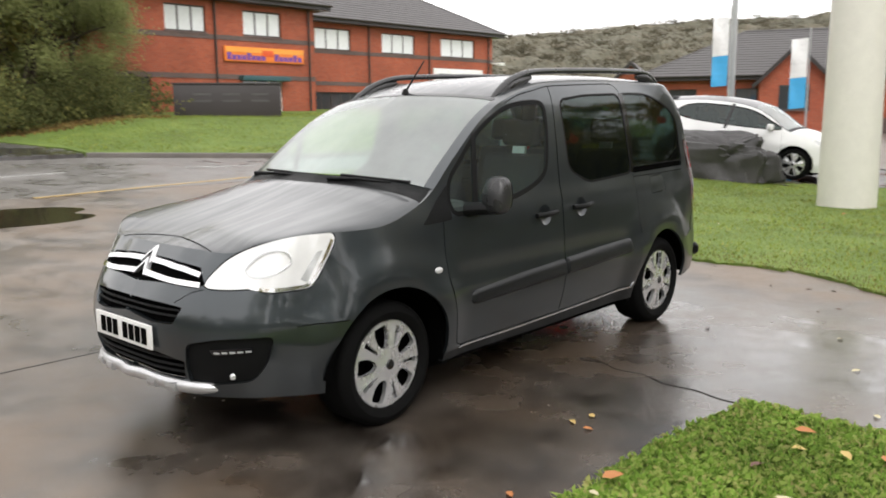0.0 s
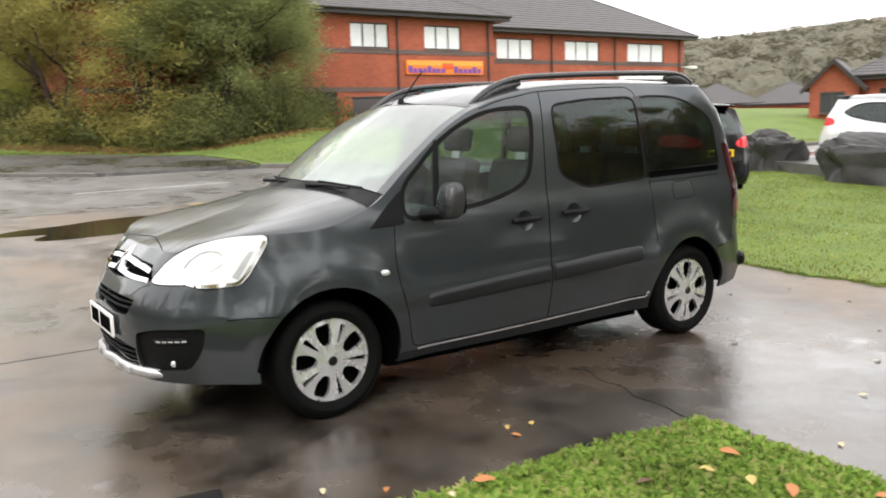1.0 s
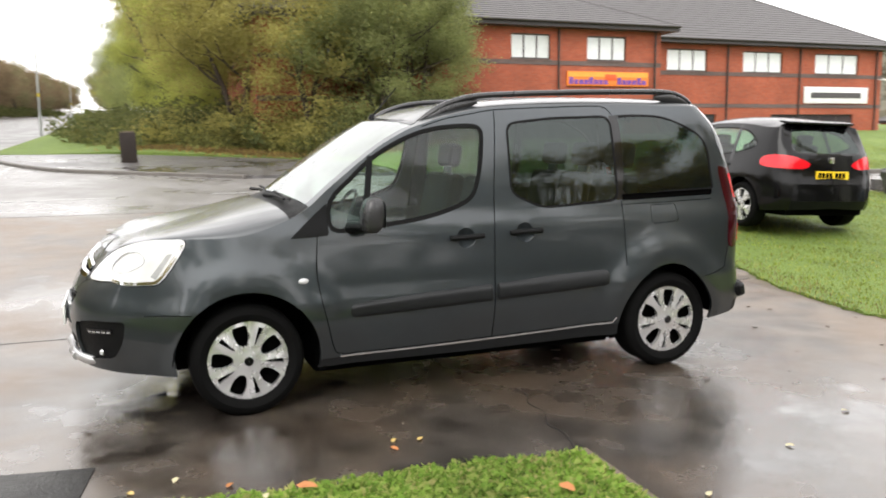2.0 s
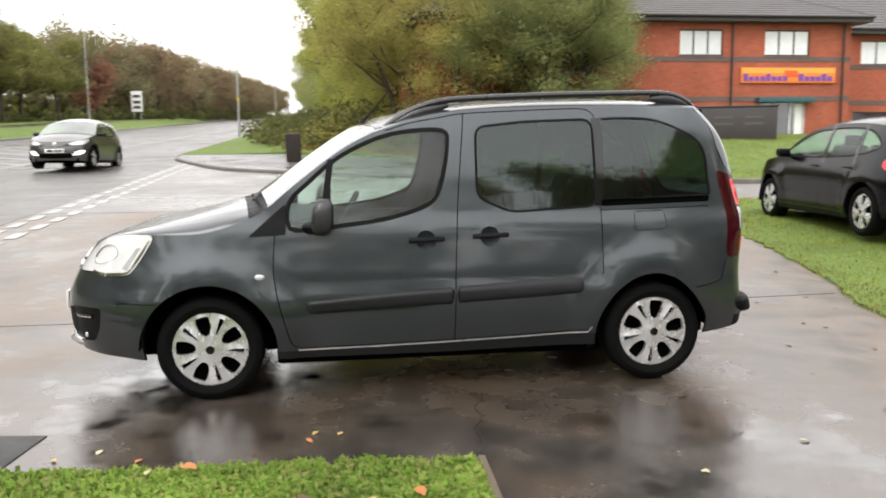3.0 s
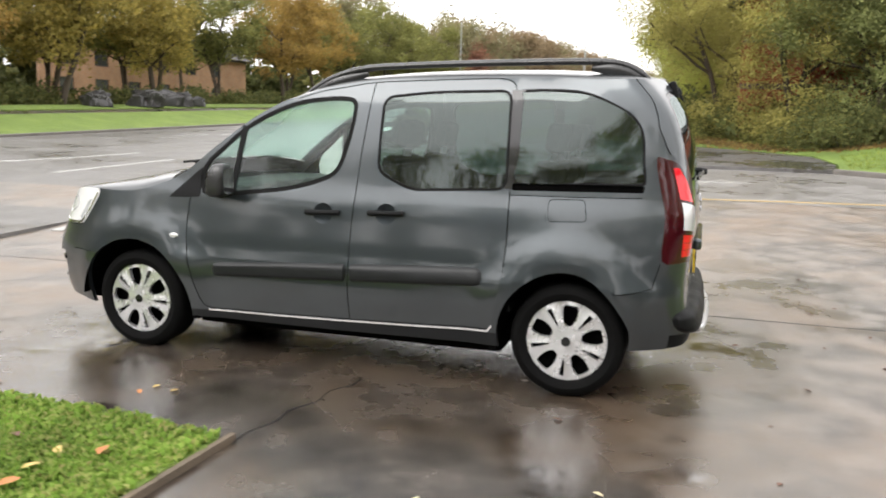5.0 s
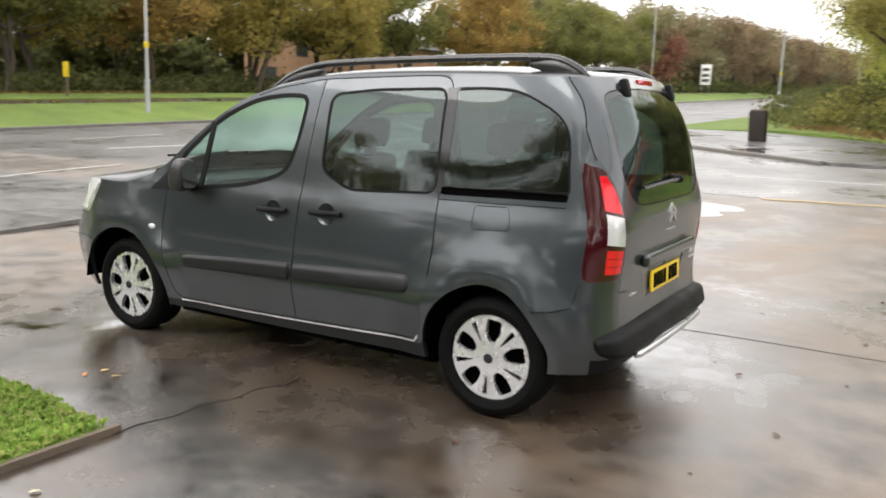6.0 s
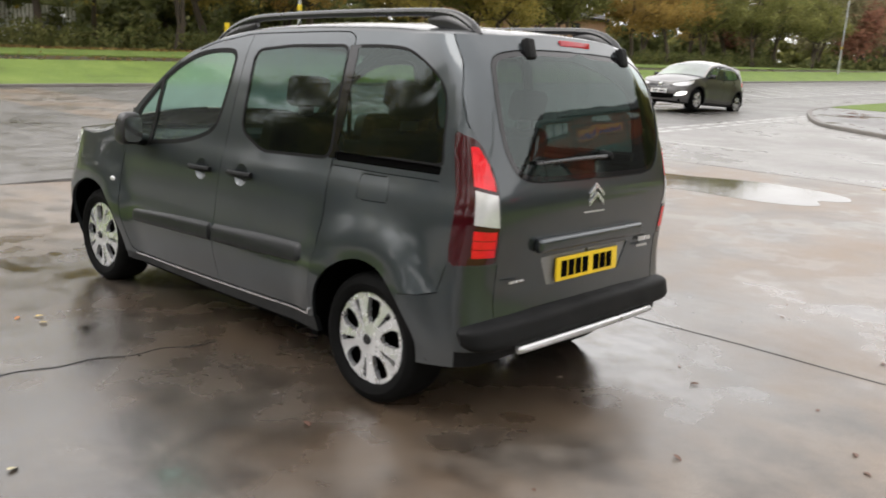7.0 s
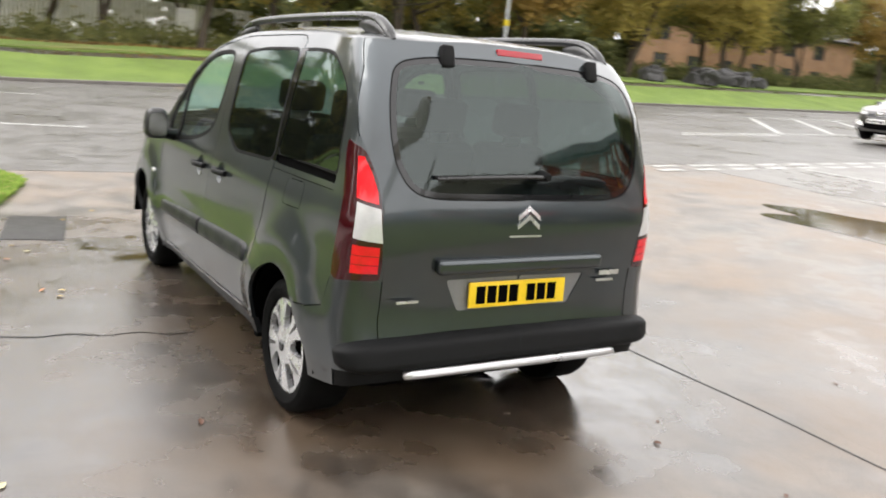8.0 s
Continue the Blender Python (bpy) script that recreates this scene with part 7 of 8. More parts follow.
for k, (src, x, y, a) in enumerate([(lime, 1.0, 50.0, 80), (green, 7.0, 24.9, 140), (olive, 4.6, 33.0, 200), (olive, 2.3, 29.3, 130), (tall, 4.2, 45, 60), (lime, 2.4, 37.5, 120), (olive, 5.6, 38.0, 220), (tall, 1.8, 60, 10), (tall, 0.9, 76, 190), (tall, 3.5, 53, 300), (green, 8.6, 26.4, 30), (tall, 1.0, 66, 77), (tall, -1.0, 95, 140), (tall, -1.5, 120, 20), (olive, -2.0, 150, 50)]):
    copy_thing(src, pose(x, y, up(x, y), 0, 0, a))
b1 = bush(11, 1.5, 1.35, L_DARK, "dense dark green shrub under the trees")
b1.matrix_basis = pose(8.7, 23.4, up(8.7, 23.4))
b2 = bush(12, 1.3, 1.3, L_OLIVE, "low yellowing shrub under the trees")
b2.matrix_basis = pose(4.2, 26.2, up(4.2, 26.2))
for k, (src, x, y, a) in enumerate([(b1, 7.0, 24.0, 50), (b1, 10.3, 24.4, 130), (b1, 5.6, 25.4, 200), (b1, 3.0, 28.0, 20), (b1, 1.4, 30.0, 90), (b1, 6.0, 23.2, 160), (b2, 2.2, 28.3, 60), (b1, -0.2, 32.4, 250), (b1, -1.4, 35.5, 10), (b2, 0.2, 30.9, 180), (b1, 8.0, 26.0, 310), (b1, -2.2, 41, 40), (b1, -2.6, 46, 120), (b2, 5.2, 24.3, 20), (b1, 9.6, 26.4, 75), (b1, 4.4, 28.2, 15)]):
    copy_thing(src, pose(x, y, up(x, y), 0, 0, a))

# woodland beyond the main road
w1 = tree(21, 9.5, 3.6, 2.4, L_WOOD_OLIVE, "roadside woodland tree in autumn leaf", 150, 74, 0.125, 1, "woodland trees", 0.125)
w2 = tree(22, 10.5, 3.8, 2.6, L_WOOD, "tall green woodland tree", 150, 74, 0.125, 2, "woodland trees", 0.125)
w3 = tree(23, 9.0, 3.5, 2.2, L_ORANGE, "woodland tree with orange leaves", 150, 74, 0.125, 1, "woodland trees", 0.125)
spots = [(-33, -14, w2), (-35, -6, w2), (-32.5, 0, w1), (-36.5, 5, w2), (-32, 8, w1), (-35, 12.5, w1), (-31.5, 17, w2), (-34.5, 20.5, w1), (-32.5, 25.5, w3), (-36, 28.5, w2), (-31.8, 32.5, w1), (-35.5, 36, w1),
         (-32, 41, w1), (-37, 44, w2), (-32.5, 49, w2), (-31.5, 57, w3), (-40, 52, w1), (-41, 18, w2), (-42, 31, w2), (-41.5, 3, w1), (-40, 40, w2), (-32, 64, w3), (-33, 73, w2), (-31, 80, w2), (-32, 88, w2), (-31, 96, w2), (-37, 68, w2), (-38, 79, w2), (-45, 62, w2), (-44, 24, w1), (-43, 10, w2), (-48, 36, w2), (-47, -3, w2)]
for k, (x, y, src) in enumerate(spots):
    m = pose(x, y, up(x, y), 0, 0, 47 * k)
    if k in (0, 2, 8):
        src.matrix_basis = m
    else:
        copy_thing(src, m)
red = tree(31, 7.5, 3.6, 1.4, L_RED, "round red-leaved tree beside the road", 80, 50, 0.18)
red.matrix_basis = pose(-31.5, 112, up(-31.5, 112))
brown = tree(32, 12, 4.6, 2.0, L_HAZY_BROWN, "distant brown and orange roadside tree", 110, 60, 0.22, 1, "distant trees")
brown.matrix_basis = pose(-30, 140, up(-30, 140))
far_g = tree(33, 13, 4.6, 2.0, L_HAZY_OLIVE, "distant olive roadside tree", 110, 60, 0.22, 1, "distant trees")
far_g.matrix_basis = pose(-38, 128, up(-38, 128))
row = [(far_g, -41, 96), (far_g, -36, 84), (brown, -44, 108), (far_g, -36, 112), (red, -40, 92)]
row += [((brown, far_g, brown)[k % 3], -33 + 0.035 * (y - 120) + 2.5 * (k % 2), y) for k, y in enumerate(range(120, 400, 9))]
row += [((far_g, brown)[k % 2], -41 + 0.03 * (y - 120), y) for k, y in enumerate(range(125, 300, 14))]
row += [(far_g, -1.5 - 0.02 * (y - 170), y) for y in range(175, 420, 22)]
for k, (src, x, y) in enumerate(row):
    copy_thing(src, pose(x, y, up(x, y), 0, 0, 61 * k))


def hedge(name, label, line, width, height, material, per_metre=190, size=0.12, seed=5):
    """A continuous band of undergrowth that nobody could count."""
    rng = np.random.default_rng(seed)
    pts = rs(line, 0.5, False)
    n = int(len(pts) * 0.5 * per_metre / 40)
    cen = []
    for _ in range(n):
        p = pts[rng.integers(0, len(pts))]
        x, y = p + rng.normal(0, width / 2, 2)
        cen.append((x, y, up(x, y) + abs(rng.normal(0.25, 0.4)) * height))
    v, f = leaf_cloud(rng, cen, 40, 0.32, size)
    return tagged(new(name, big_mesh(name, v, f, material)), label, "undergrowth", "", "stuff")


L_ROUGH = leafy("olive_undergrowth", [(0.13, 0.15, 0.055), (0.22, 0.235, 0.08), (0.32, 0.30, 0.11)], spread=0.7)
hedge("undergrowth", "low olive undergrowth before the palisade fence", [(-34.5, -30), (-34.0, 14)], 2.0, 0.75, L_ROUGH, 420, 0.12)
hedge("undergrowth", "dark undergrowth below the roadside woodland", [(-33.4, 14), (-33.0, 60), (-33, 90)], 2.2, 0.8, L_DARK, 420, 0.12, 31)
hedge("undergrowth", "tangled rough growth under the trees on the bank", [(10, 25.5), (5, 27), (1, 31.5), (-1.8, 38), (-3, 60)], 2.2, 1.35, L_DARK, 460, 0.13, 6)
hedge("undergrowth", "low rough green growth before the trees", [(9.5, 23.2), (5, 24.4), (2, 27.7), (-1.5, 32.7), (-3, 42)], 1.1, 0.5, L_WOOD, 340, 0.075, 8)
hedge("far_hedge", "dark hedge line along the far road", [(-31, 100), (-28, 200), (-22, 330)], 2.5, 1.6, L_DARK, 90, 0.3, 7)

# leaf bands put in for the shaded depth of the wood, closing sky gaps
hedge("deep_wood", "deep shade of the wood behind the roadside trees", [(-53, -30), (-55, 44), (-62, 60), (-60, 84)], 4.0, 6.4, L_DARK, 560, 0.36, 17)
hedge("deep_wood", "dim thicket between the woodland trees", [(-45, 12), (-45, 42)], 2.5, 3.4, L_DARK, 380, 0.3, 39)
# leaf band out of view, added to darken reflections in the van
hedge("unseen_leaf_band", "dense unseen leaf band, added to darken what the van mirrors", [(9, -19), (20, -16.5), (36, -9)], 3.0, 3.4, L_DARK, 420, 0.26, 19)
hedge("deep_wood", "deep shade of the wood along the far road", [(-46, 95), (-42, 150), (-36, 260), (-30, 380)], 3.0, 4.5, L_WOOD, 150, 0.6, 23)
# another out of view, added to darken the lower window reflections
hedge("unseen_leaf_band", "dark unseen leaf band behind the forecourt, added for the window reflections", [(-30, -25), (-6, -22.5), (12, -22)], 3.0, 2.6, L_DARK, 420, 0.26, 29)
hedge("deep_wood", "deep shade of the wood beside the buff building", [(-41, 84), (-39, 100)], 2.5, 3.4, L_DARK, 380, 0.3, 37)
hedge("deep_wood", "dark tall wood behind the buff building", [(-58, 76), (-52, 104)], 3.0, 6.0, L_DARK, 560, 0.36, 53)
# added out of view, to darken the flank from behind
hedge("unseen_leaf_band", "dark unseen leaf band by the road, added to darken the van flank", [(-33, -13), (-32, -30)], 2.6, 3.2, L_DARK, 420, 0.26, 57)
# unseen trees added behind the forecourt, mirrored in the van; they close the place
for k, (src, x, y) in enumerate([(w2, -26, -24), (w2, -30, -19), (w1, -36, -20), (w2, -30, -29), (w2, -41, -25), (w1, -45, -16), (w2, -23, -31), (w2, -36, -30), (w1, -19, -22), (w2, -12, -27), (w2, -5.0, -28), (w1, 2, -26), (w2, 9, -21), (w1, 16, -22), (w2, 23, -24), (w2, 30, -22), (w2, 13, -28), (w1, 16, -15), (w2, 22, -14), (w2, 28, -12), (w2, 33, -8), (w1, 19, -19)]):
    copy_thing(src, pose(x, y, 0, 0, 0, 71 * k))

# wooded hill on the skyline
rng = np.random.default_rng(9)
hv, hf, nu, nv = [], [], 380, 44
for i in range(nu):
    a = radians(-8 + 78 * i / (nu - 1))
    for j in range(nv):
        t = j / (nv - 1)
        r = 205 + 175 * t
        h = (5 + 33 * t ** 0.8) * (0.80 + 0.20 * math.sin(3.1 * a + 0.9)) + 2.6 * noise.noise(Vector((8 * a * 3, r / 26, 0))) + 1.6 * noise.noise(Vector((60 * a, r / 9, 4))) + 1.5 * abs(noise.noise(Vector((150 * a, r / 5, 9))))
        h = h if j else -4.0
        hv.append((r * math.cos(a), r * math.sin(a), h + 0.012 * r * math.sin(a)))
hf = [(i * nv + j, (i + 1) * nv + j, (i + 1) * nv + j + 1, i * nv + j + 1) for i in range(nu - 1) for j in range(nv - 1)]
M_HILL = lawn("far_woodland", (0.070, 0.070, 0.045), (0.10, 0.092, 0.058), (0.135, 0.108, 0.07))
M_HILL.node_tree.nodes["Noise Texture"].inputs["Scale"].default_value = 0.06
M_HILL.node_tree.nodes["Noise Texture.001"].inputs["Scale"].default_value = 0.5
tagged(put("backdrop_hill", hv, hf, M_HILL, sharp=0), "distant wooded hill in autumn colours", "hill", "", "structure")
cen = []
for _ in range(2300):
    i, j = rng.integers(0, nu - 1), rng.integers(0, nv)
    p = hv[i * nv + j]
    cen.append((p[0] + rng.normal(0, 2), p[1] + rng.normal(0, 2), p[2] + rng.uniform(-0.4, 0.7)))
v, f = leaf_cloud(rng, cen, 40, 1.3, 0.36, 0.4)
L_HILL = leafy("far_canopy", [(0.075, 0.072, 0.046), (0.11, 0.094, 0.06)], patch=0.035)
tagged(new("hill_canopy", big_mesh("hill_canopy", v, f, L_HILL)), "tree canopy on the distant hill", "woodland", "", "stuff")


# ---- rocks, posts, signs, leaves ----
def rock(name, label, x, y, z, sx_, sy_, sz_, seed, turn=0, group="rocks"):
    bm = bmesh.new()
    bmesh.ops.create_icosphere(bm, subdivisions=5, radius=1)
    off = Vector((seed * 7.3, seed * 3.1, seed * 1.7))
    for v in bm.verts:
        d = v.co.normalized()
        q = Vector([math.copysign(abs(k) ** 0.6, k) for k in d])
        r = 0.82 + 0.30 * noise.noise(d * 1.6 + off) + 0.16 * noise.noise(d * 3 + off) + 0.07 * noise.noise(d * 8 + off) + 0.02 * noise.noise(d * 17 + off)
        v.co = Vector((q.x * r * sx_, q.y * r * sy_, max(-0.25, q.z * r * 0.95) * sz_ + 0.2 * sz_))
    ob = part(name, bm, M_ROCK, None, "", pose(x, y, z, 0, 0, turn), 28)
    return tagged(ob, label, "rock", group)


rock("boulder", "large dark angular boulder on the grass edge", 12.35, 3.7, gz(12.35, 3.7) + 0.02, 1.36, 0.62, 0.92, 4, -80)
rock("boulder", "dark boulder beside the parked cars", 13.15, 6.85, gz(13.15, 6.85) + 0.05, 0.88, 0.55, 0.80, 2, -22)
for x, y, s, k in ((-28.2, 31.0, 1.0, 3), (-27.6, 34.2, 1.15, 4), (-27.9, 37.0, 1.2, 6), (-27.4, 38.6, 0.7, 7)):
    rock("boulder", "dark boulder on the roadside grass", x, y, up(x, y), 1.0 * s, 0.7 * s, 0.72 * s, k, 90 + 20 * k)

stump = thing("bollard", "dark weathered timber bollard post on the footway", "bollard", m=pose(-1.72, 22.5, gz(-1.72, 22.5) + 0.08, 0, -2, 0))
part("post", box_bm(-0.24, 0.24, -0.24, 0.24, -0.1, 0.92, 0.05), plain("dark_wet_timber", (0.026, 0.020, 0.017), 0.6, vary=0.35, scale=4, bump=0.6, bump_scale=30, spec=0.2), stump)
part("chamfered_top", box_bm(-0.21, 0.21, -0.21, 0.21, 0.92, 0.96, 0.02), M_EDGING, stump)

column = thing("sign_column", "wide cream painted steel sign column on the grass", "column", m=pose(9.75, 0.35, gz(9.75, 0.35)))
put("shaft", *lathe([(0.43, -0.1), (0.43, 0.3), (0.40, 3.0), (0.36, 6.5), (0.35, 8.0), (0.001, 8.02)], 40, "z"), M_POLE, column)


def flag(x, y, z, h, turn, label):
    t = thing("feather_flag", label, "flag", "promotional flags", pose(x, y, z, 0, 0, turn))
    put("pole", *tube([(0, 0, -0.1), (0, 0, h + 0.3)], [0.035, 0.022], 8), M_GALV, t)
    vs, fs, n = [], [], 18
    for k in range(n + 1):
        zz = h - 2.15 * k / n
        for i in range(7):
            u = i / 6
            vs.append((-0.05 - 0.48 * u, 0.05 * math.sin(3 * u + 0.5 * k) * u, zz - 0.04 * u))
    split = 10
    for nm, a, b, mat in (("white_cloth", 0, split, M_WHITE), ("blue_cloth", split, n, M_BLUE)):
        fs = [(k * 7 + i, k * 7 + i + 1, (k + 1) * 7 + i + 1, (k + 1) * 7 + i) for k in range(a, b) for i in range(6)]
        keep = sorted({q for f_ in fs for q in f_})
        idx = {q: i for i, q in enumerate(keep)}
        front = [vs[q] for q in keep]
        m_ = len(front)
        ff = [tuple(idx[q] for q in f_) for f_ in fs]
        put(nm, front + [(x_, y_ + 0.004, z_) for x_, y_, z_ in front], ff + [tuple(q + m_ for q in reversed(f_)) for f_ in ff], mat, t)
    return t


flag(22.1, 7.7, gz(22, 7.7), 4.15, -66, "white and blue feather flag on a pole")
flag(23.3, 5.65, gz(23.3, 5.65), 3.5, -66, "white and blue feather flag on a pole")
mast = thing("flag_mast", "tall slim grey mast", "mast", m=pose(23.4, 8.15, gz(23.4, 8.15)))
put("shaft", *tube([(0, 0, -0.1), (0, 0, 9)], [0.11, 0.08], 10), M_GALV, mast)


def street_lamp(x, y, h, arm, label, turn):
    t = thing("street_lamp", label, "street lamp", "street lamps", pose(x, y, up(x, y), 0, 0, turn))
    put("post", *tube([(0, 0, -0.3), (0, 0, 1.3), (0, 0, 1.32), (0, 0, h)], [0.10, 0.10, 0.07, 0.045], 12), M_GALV, t)
    put("arm", *tube([(0, 0, h - 0.03), (arm * 0.5, 0, h + 0.12), (arm, 0, h + 0.15)], 0.035, 8), M_GALV, t)
    part("lantern", box_bm(arm - 0.1, arm + 0.65, -0.13, 0.13, h + 0.08, h + 0.22, 0.05), M_GALV, t)
    part("yellow_band", box_bm(-0.075, 0.075, -0.075, 0.075, 2.5, 2.75, 0.03), plain("yellow_band", (0.6, 0.45, 0.02), 0.5), t)
    return t


street_lamp(-24.0, 18.2, 9, 1.5, "tall galvanised street lamp on the grass strip", 0)
street_lamp(-6.9, 57, 10, 1.3, "tall galvanised street lamp beside the road", 180)
street_lamp(-25.5, 88, 10, 1.5, "tall galvanised street lamp beside the road", 0)
street_lamp(-8.4, 130, 10, 1.3, "tall galvanised street lamp beside the road", 180)
board = thing("road_sign", "white rectangular road sign board on two posts", "sign", m=pose(-26.5, 116, up(-26.5, 116), 0, 0, -4))
part("board", box_bm(-0.75, 0.75, -0.03, 0.03, 1.3, 4.1, 0.02), M_WHITE, board)
for x in (-0.5, 0.5):
    put("post", *tube([(x, 0.08, -0.2), (x, 0.08, 3.9)], 0.05, 8), M_GALV, board)
for z in (1.7, 2.4, 3.2):
    part("sign_lettering", box_bm(-0.5, 0.5, -0.042, -0.031, z, z + 0.4), M_SIGN_TEXT, board)
wb = thing("notice_board", "white notice board by the far fence", "sign", m=pose(-40.5, 9.6, up(-40.5, 9.6), 0, 0, 60))
part("panel", box_bm(-0.5, 0.5, -0.03, 0.03, 0.3, 1.9, 0.01), M_WHITE, wb)
part("post", box_bm(-0.04, 0.04, 0.03, 0.1, -0.2, 1.8), M_GALV, wb)
marker = thing("marker_post", "short yellow marker post in the grass", "post", m=pose(-27.6, 17.2, up(-27.6, 17.2)))
part("stake", box_bm(-0.05, 0.05, -0.03, 0.03, -0.2, 0.8, 0.01), M_EDGING, marker)
part("plate", box_bm(-0.17, 0.17, -0.05, -0.031, 0.75, 1.35, 0.02), plain("yellow_plate_face", (0.75, 0.55, 0.03), 0.5), marker)

# covers and patches in the forecourt
cover = tagged(part("access_cover", box_bm(-0.45, 0.45, -0.23, 0.23, -0.02, 0.006, 0.003), M_IRON, None, "", pose(-2.63, -1.44, 0, 0, 0, -9)), "rectangular dark iron cover set in the tarmac", "cover")
crack_mat = plain("tar_joint", (0.02, 0.019, 0.018), 0.5)
for line, w in (([(-5.3, 1.5), (-3.7, 1.56), (-1.0, 1.53), (1.3, 1.55), (2.2, 1.58), (3.0, 1.57), (4.2, 1.62)], 0.014), ([(0.06, -2.05), (0.05, -1.9), (0.10, -1.72), (0.09, -1.55), (0.16, -1.38), (0.15, -1.2), (0.22, -1.05), (0.21, -0.9)], 0.004)):
    marking(smooth([np.array(p) for p in line], 5), w, 0.004, crack_mat, "tar_joint", "dark sealed joint in the tarmac", "tarmac joints")

# fallen leaves, one by one where they can be counted
rng = random.Random(12)
leaf_v = [(-0.04, 0, 0.004), (-0.015, 0.022, 0.012), (0.02, 0.018, 0.010), (0.045, 0, 0.002), (0.02, -0.02, 0.012), (-0.015, -0.022, 0.008), (0, 0, 0.003)]
leaf_f = [(i, (i + 1) % 6, 6) for i in range(6)]
leaf_mats = [plain("yellow_leaf", (0.50, 0.36, 0.12), 0.6), plain("orange_leaf", (0.40, 0.16, 0.05), 0.6), plain("brown_leaf", (0.12, 0.06, 0.04), 0.6), plain("pale_leaf", (0.50, 0.45, 0.28), 0.6)]
leaf_me = [mesh_from("fallen_leaf", leaf_v, leaf_f, m_) for m_ in leaf_mats]
words = ["yellow", "orange", "brown", "pale yellow"]


def fallen(x, y, z, kind, size=1.0):
    ob = new("fallen_leaf", leaf_me[kind])
    ob.matrix_basis = pose(x, y, z, rng.uniform(-12, 12), rng.uniform(-12, 12), rng.uniform(0, 360)) @ Matrix.Scale(size * 0.62, 4)
    return tagged(ob, words[kind] + " fallen leaf lying flat", "leaf", "fallen leaves")


for x, y, k in ((-0.75, -1.48, 0), (-0.78, -1.59, 1), (-1.81, -1.58, 3), (-1.59, -1.73, 1), (-0.62, -1.51, 0), (1.03, -2.29, 3), (-2.0, -1.66, 0), (3.2, -0.4, 2), (2.3, 0.7, 2), (2.66, -0.2, 2), (0.3, -2.6, 3), (-2.9, -1.2, 0), (2.1, -2.3, 2), (1.7, -2.0, 3), (2.9, 1.9, 2), (1.4, -1.2, 2), (-3.3, -0.9, 0), (4.1, 2.5, 1)):
    fallen(x, y, gz(x, y) + 0.004, k)
for _ in range(70):
    x, y = rng.uniform(-4.8, -0.1), rng.uniform(-4.4, -2.02)
    if inside(VERGE_NEAR, [(x, y)])[0]:
        fallen(x, y, 0.055 + rng.uniform(0, 0.02), rng.choice([0, 1, 1, 2, 2, 3]), rng.uniform(0.8, 1.9))
for _ in range(60):
    x, y = rng.uniform(4.6, 11.5), rng.uniform(-4, 8.5)
    fallen(x, y, gz(x, y) + 0.06, rng.choice([0, 1, 2, 2, 3]), rng.uniform(0.8, 1.3))


for _ in range(34):
    x, y = rng.uniform(1.9, 4.2), rng.uniform(-2.2, 3.2)
    if not inside([(3.1, -4), (3.7, -1.4), (3.9, -0.8), (3.8, 0.1), (4.4, 2), (4.8, 4), (9, 4), (9, -4)], [(x, y)])[0]:
        fallen(x, y, gz(x, y) + 0.001, 2, rng.uniform(0.4, 1.1))


# drifts of dead leaves on the grass, too many to count
def litter(label, line, width, count, size, seed, rise=0.13):
    r = np.random.default_rng(seed)
    pts = rs(line, 0.3, False)
    p = pts[r.integers(0, len(pts), count)] + r.normal(0, width / 2, (count, 2))
    cen = [(x, y, gz(x, y) + bank(x, y) + rise) for x, y in p]
    v, f = leaf_cloud(r, cen, 1, 0.01, size)
    return tagged(new("leaf_litter", big_mesh("leaf_litter", v, f, L_LITTER)), label, "leaves", "", "stuff")


L_LITTER = leafy("dead_leaves", [(0.13, 0.08, 0.035), (0.24, 0.15, 0.05), (0.34, 0.25, 0.08), (0.18, 0.13, 0.06)])
litter("drift of brown and yellow leaves on the grass bank", [(9.5, 21.9), (5.5, 22.8), (2.5, 25.6), (-1, 30)], 1.3, 5200, 0.06, 41)
litter("brown leaves blown over the footpath", [(-26.4, 2), (-26.3, 22)], 0.6, 450, 0.06, 45, 0.09)
litter("brown leaf litter along the woodland edge", [(-30.5, -14), (-30.5, 26)], 1.0, 3000, 0.09, 43, 0.15)

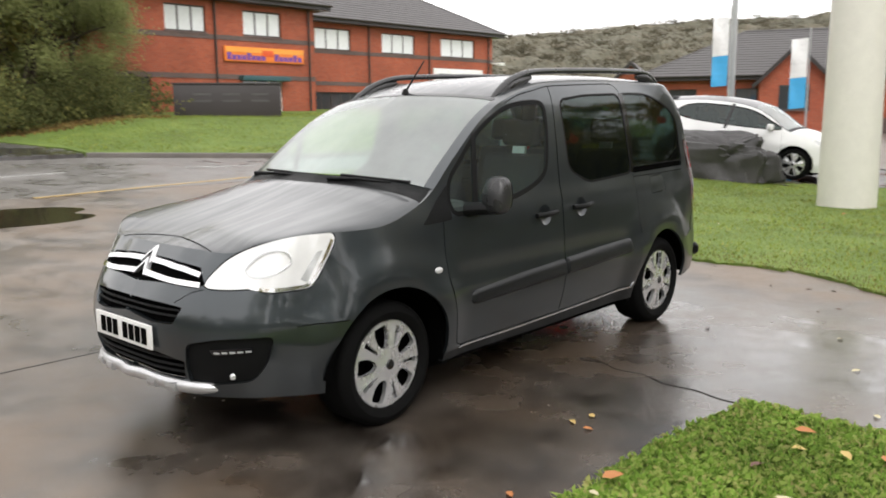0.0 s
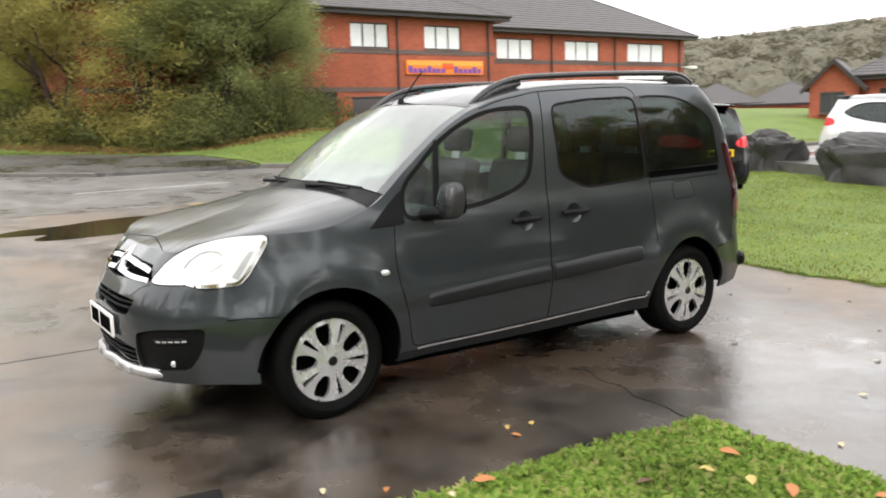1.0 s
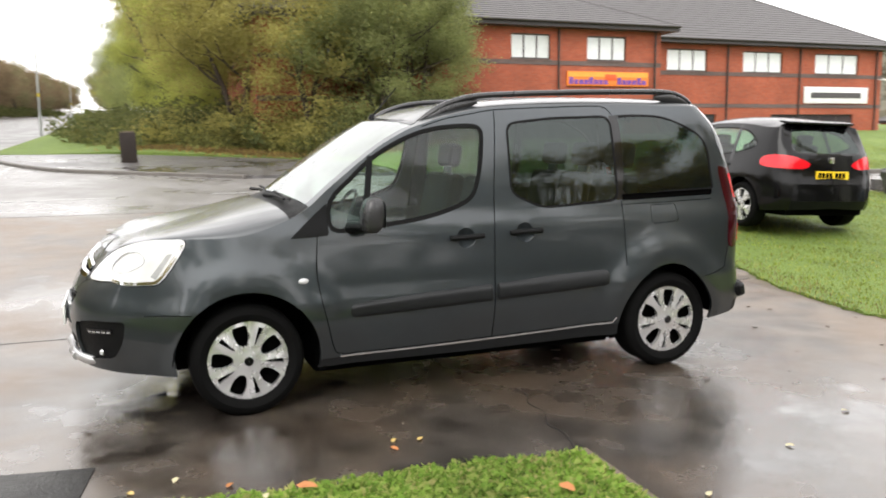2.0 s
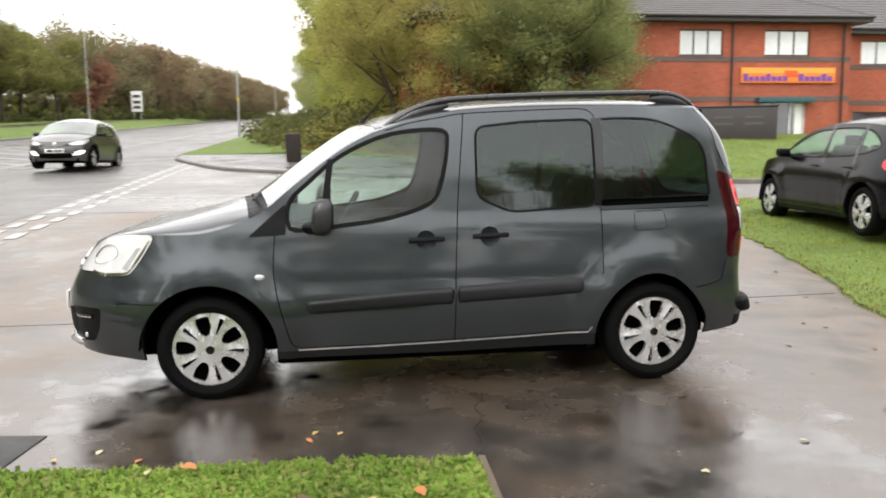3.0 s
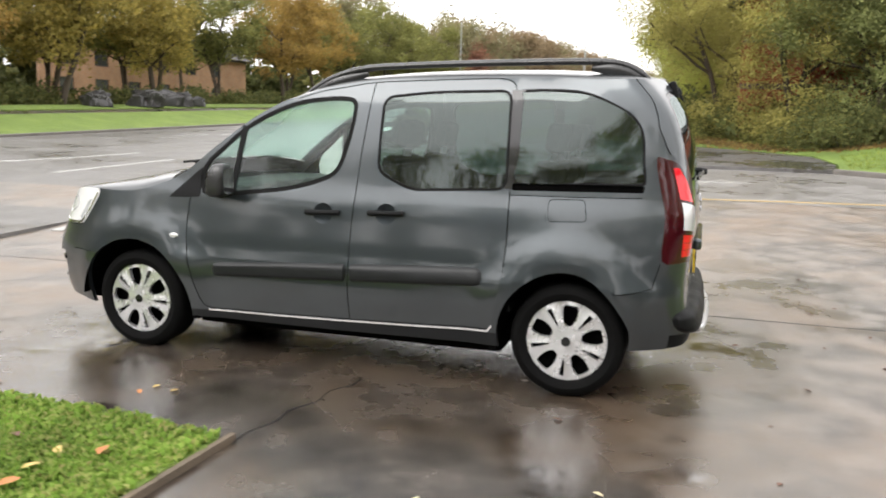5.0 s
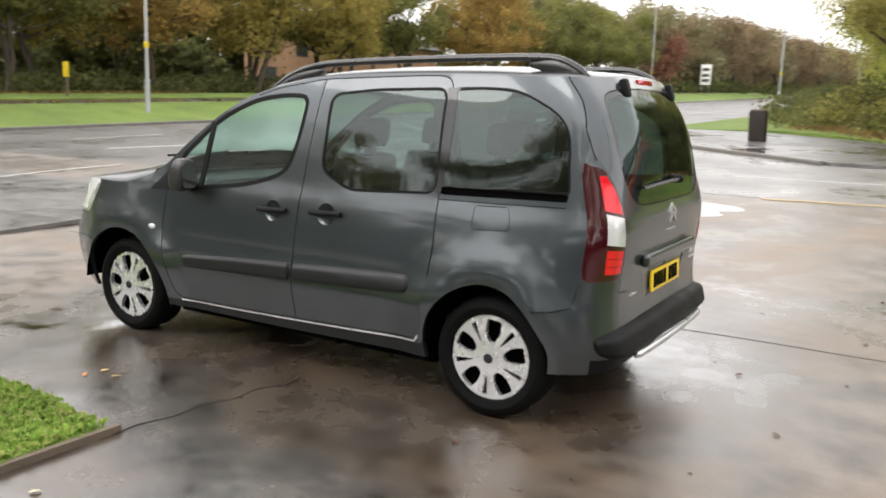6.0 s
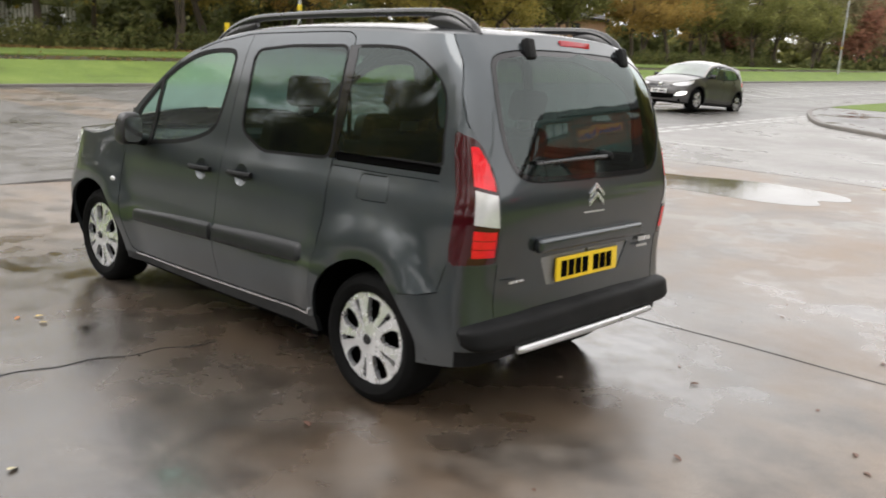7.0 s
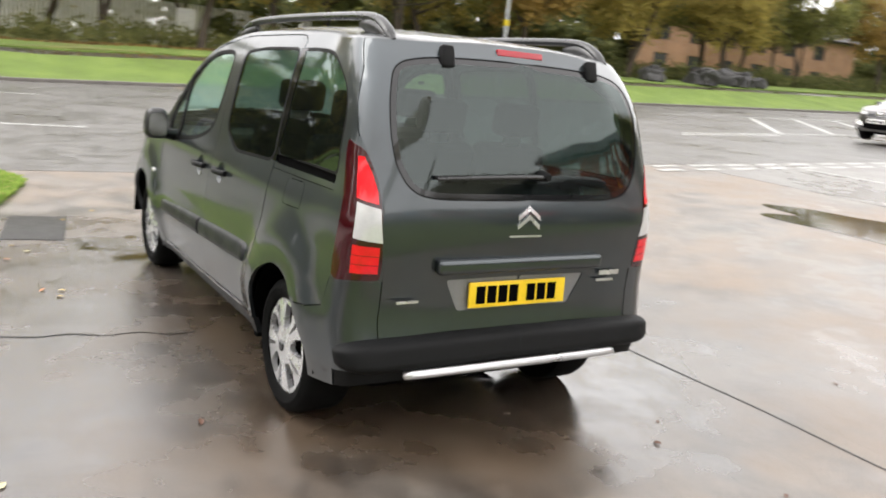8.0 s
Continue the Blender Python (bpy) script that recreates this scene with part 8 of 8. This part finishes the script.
# grass blades where the camera passes close
def blades(name, label, area, count, height, lift, seed, clover=0.0, spot=None, material=None):
    r = np.random.default_rng(seed)
    area = np.array(area)
    lo, hi = area.min(0), area.max(0)
    p = r.uniform(lo, hi, (count * 3, 2))
    p = p[inside(area, p)]
    if spot is not None:
        p = p[[spot(*q) > r.uniform() for q in p]]
    p = p[:count]
    n = len(p)
    z = np.array([gz(*q) + (bank(*q) if q[1] > 12 else 0) for q in p]) + lift
    h = height * r.uniform(0.5, 1.3, n)
    a = r.uniform(0, 2 * np.pi, n)
    lean = h * r.uniform(0.2, 0.9, n)
    w = r.uniform(0.004, 0.008, n) * (height / 0.05) ** 0.5
    d, s = np.stack([np.cos(a), np.sin(a)], 1), np.stack([-np.sin(a), np.cos(a)], 1)
    v = np.empty((n, 5, 3))
    for k, (up_, le, ww, sg) in enumerate(((0, 0, 1, -1), (0, 0, 1, 1), (0.65, 0.4, 0.8, 1), (0.65, 0.4, 0.8, -1), (1, 1, 0, 0))):
        v[:, k, :2] = p + d * (lean * le)[:, None] + s * (w * ww * sg)[:, None]
        v[:, k, 2] = z + h * up_
    b = np.arange(n)[:, None] * 5
    f = np.concatenate([b + np.array([[0, 1, 2]]), b + np.array([[0, 2, 3]]), b + np.array([[3, 2, 4]])])
    vs, fs = v.reshape(-1, 3), f
    if clover:
        m_ = int(n * clover)
        c = np.column_stack([p[:m_], z[:m_] + height * r.uniform(0.4, 0.9, m_)])
        cv, cf = leaf_cloud(r, c, 3, 0.009, 0.019, 0.3)
        fs = np.concatenate([fs, cf + len(vs)])
        vs = np.concatenate([vs, cv])
    return tagged(new(name, big_mesh(name, vs, fs, material or M_BLADE)), label, "grass", "", "stuff")


blades("grass_blades", "short green grass and clover by the forecourt", VERGE_NEAR, 56000, 0.036, 0.024, 3, 0.55)
worn = lambda x, y: 0.25 + 1.1 * (noise.noise(Vector((x * 0.9, y * 0.9, 7))) + 0.35)
VERGE_OUT = grow(rs(VERGE_RIGHT, 0.3), 0.05)
blades("grass_blades", "short mown grass of the verge under the parked car", VERGE_OUT, 62000, 0.034, 0.022, 4, spot=lambda x, y: 0.35 + worn(x, y), material=M_BLADE_MOWN)
edge_ = rs(VERGE_RIGHT, 0.1)
near_edge = lambda x, y: 1.0 if np.hypot(edge_[:, 0] - x, edge_[:, 1] - y).min() < 0.22 + 0.5 * abs(noise.noise(Vector((x, y, 3)))) else 0.06 * (worn(x, y) < 0.4)
blades("worn_turf", "straw and soil along the worn edge of the verge", grow(rs([p for p in VERGE_RIGHT if p[0] < 7], 0.3), 0.07), 9000, 0.022, 0.026, 14, spot=near_edge, material=M_STRAW)
blades("grass_blades", "short grass on the bank by the side road", [(5.2, 16), (7.9, 13.7), (9, 12.8), (25, 12.2), (24, 26), (10, 22), (5.5, 20)], 26000, 0.055, 0.10, 5, material=M_BLADE_MOWN)
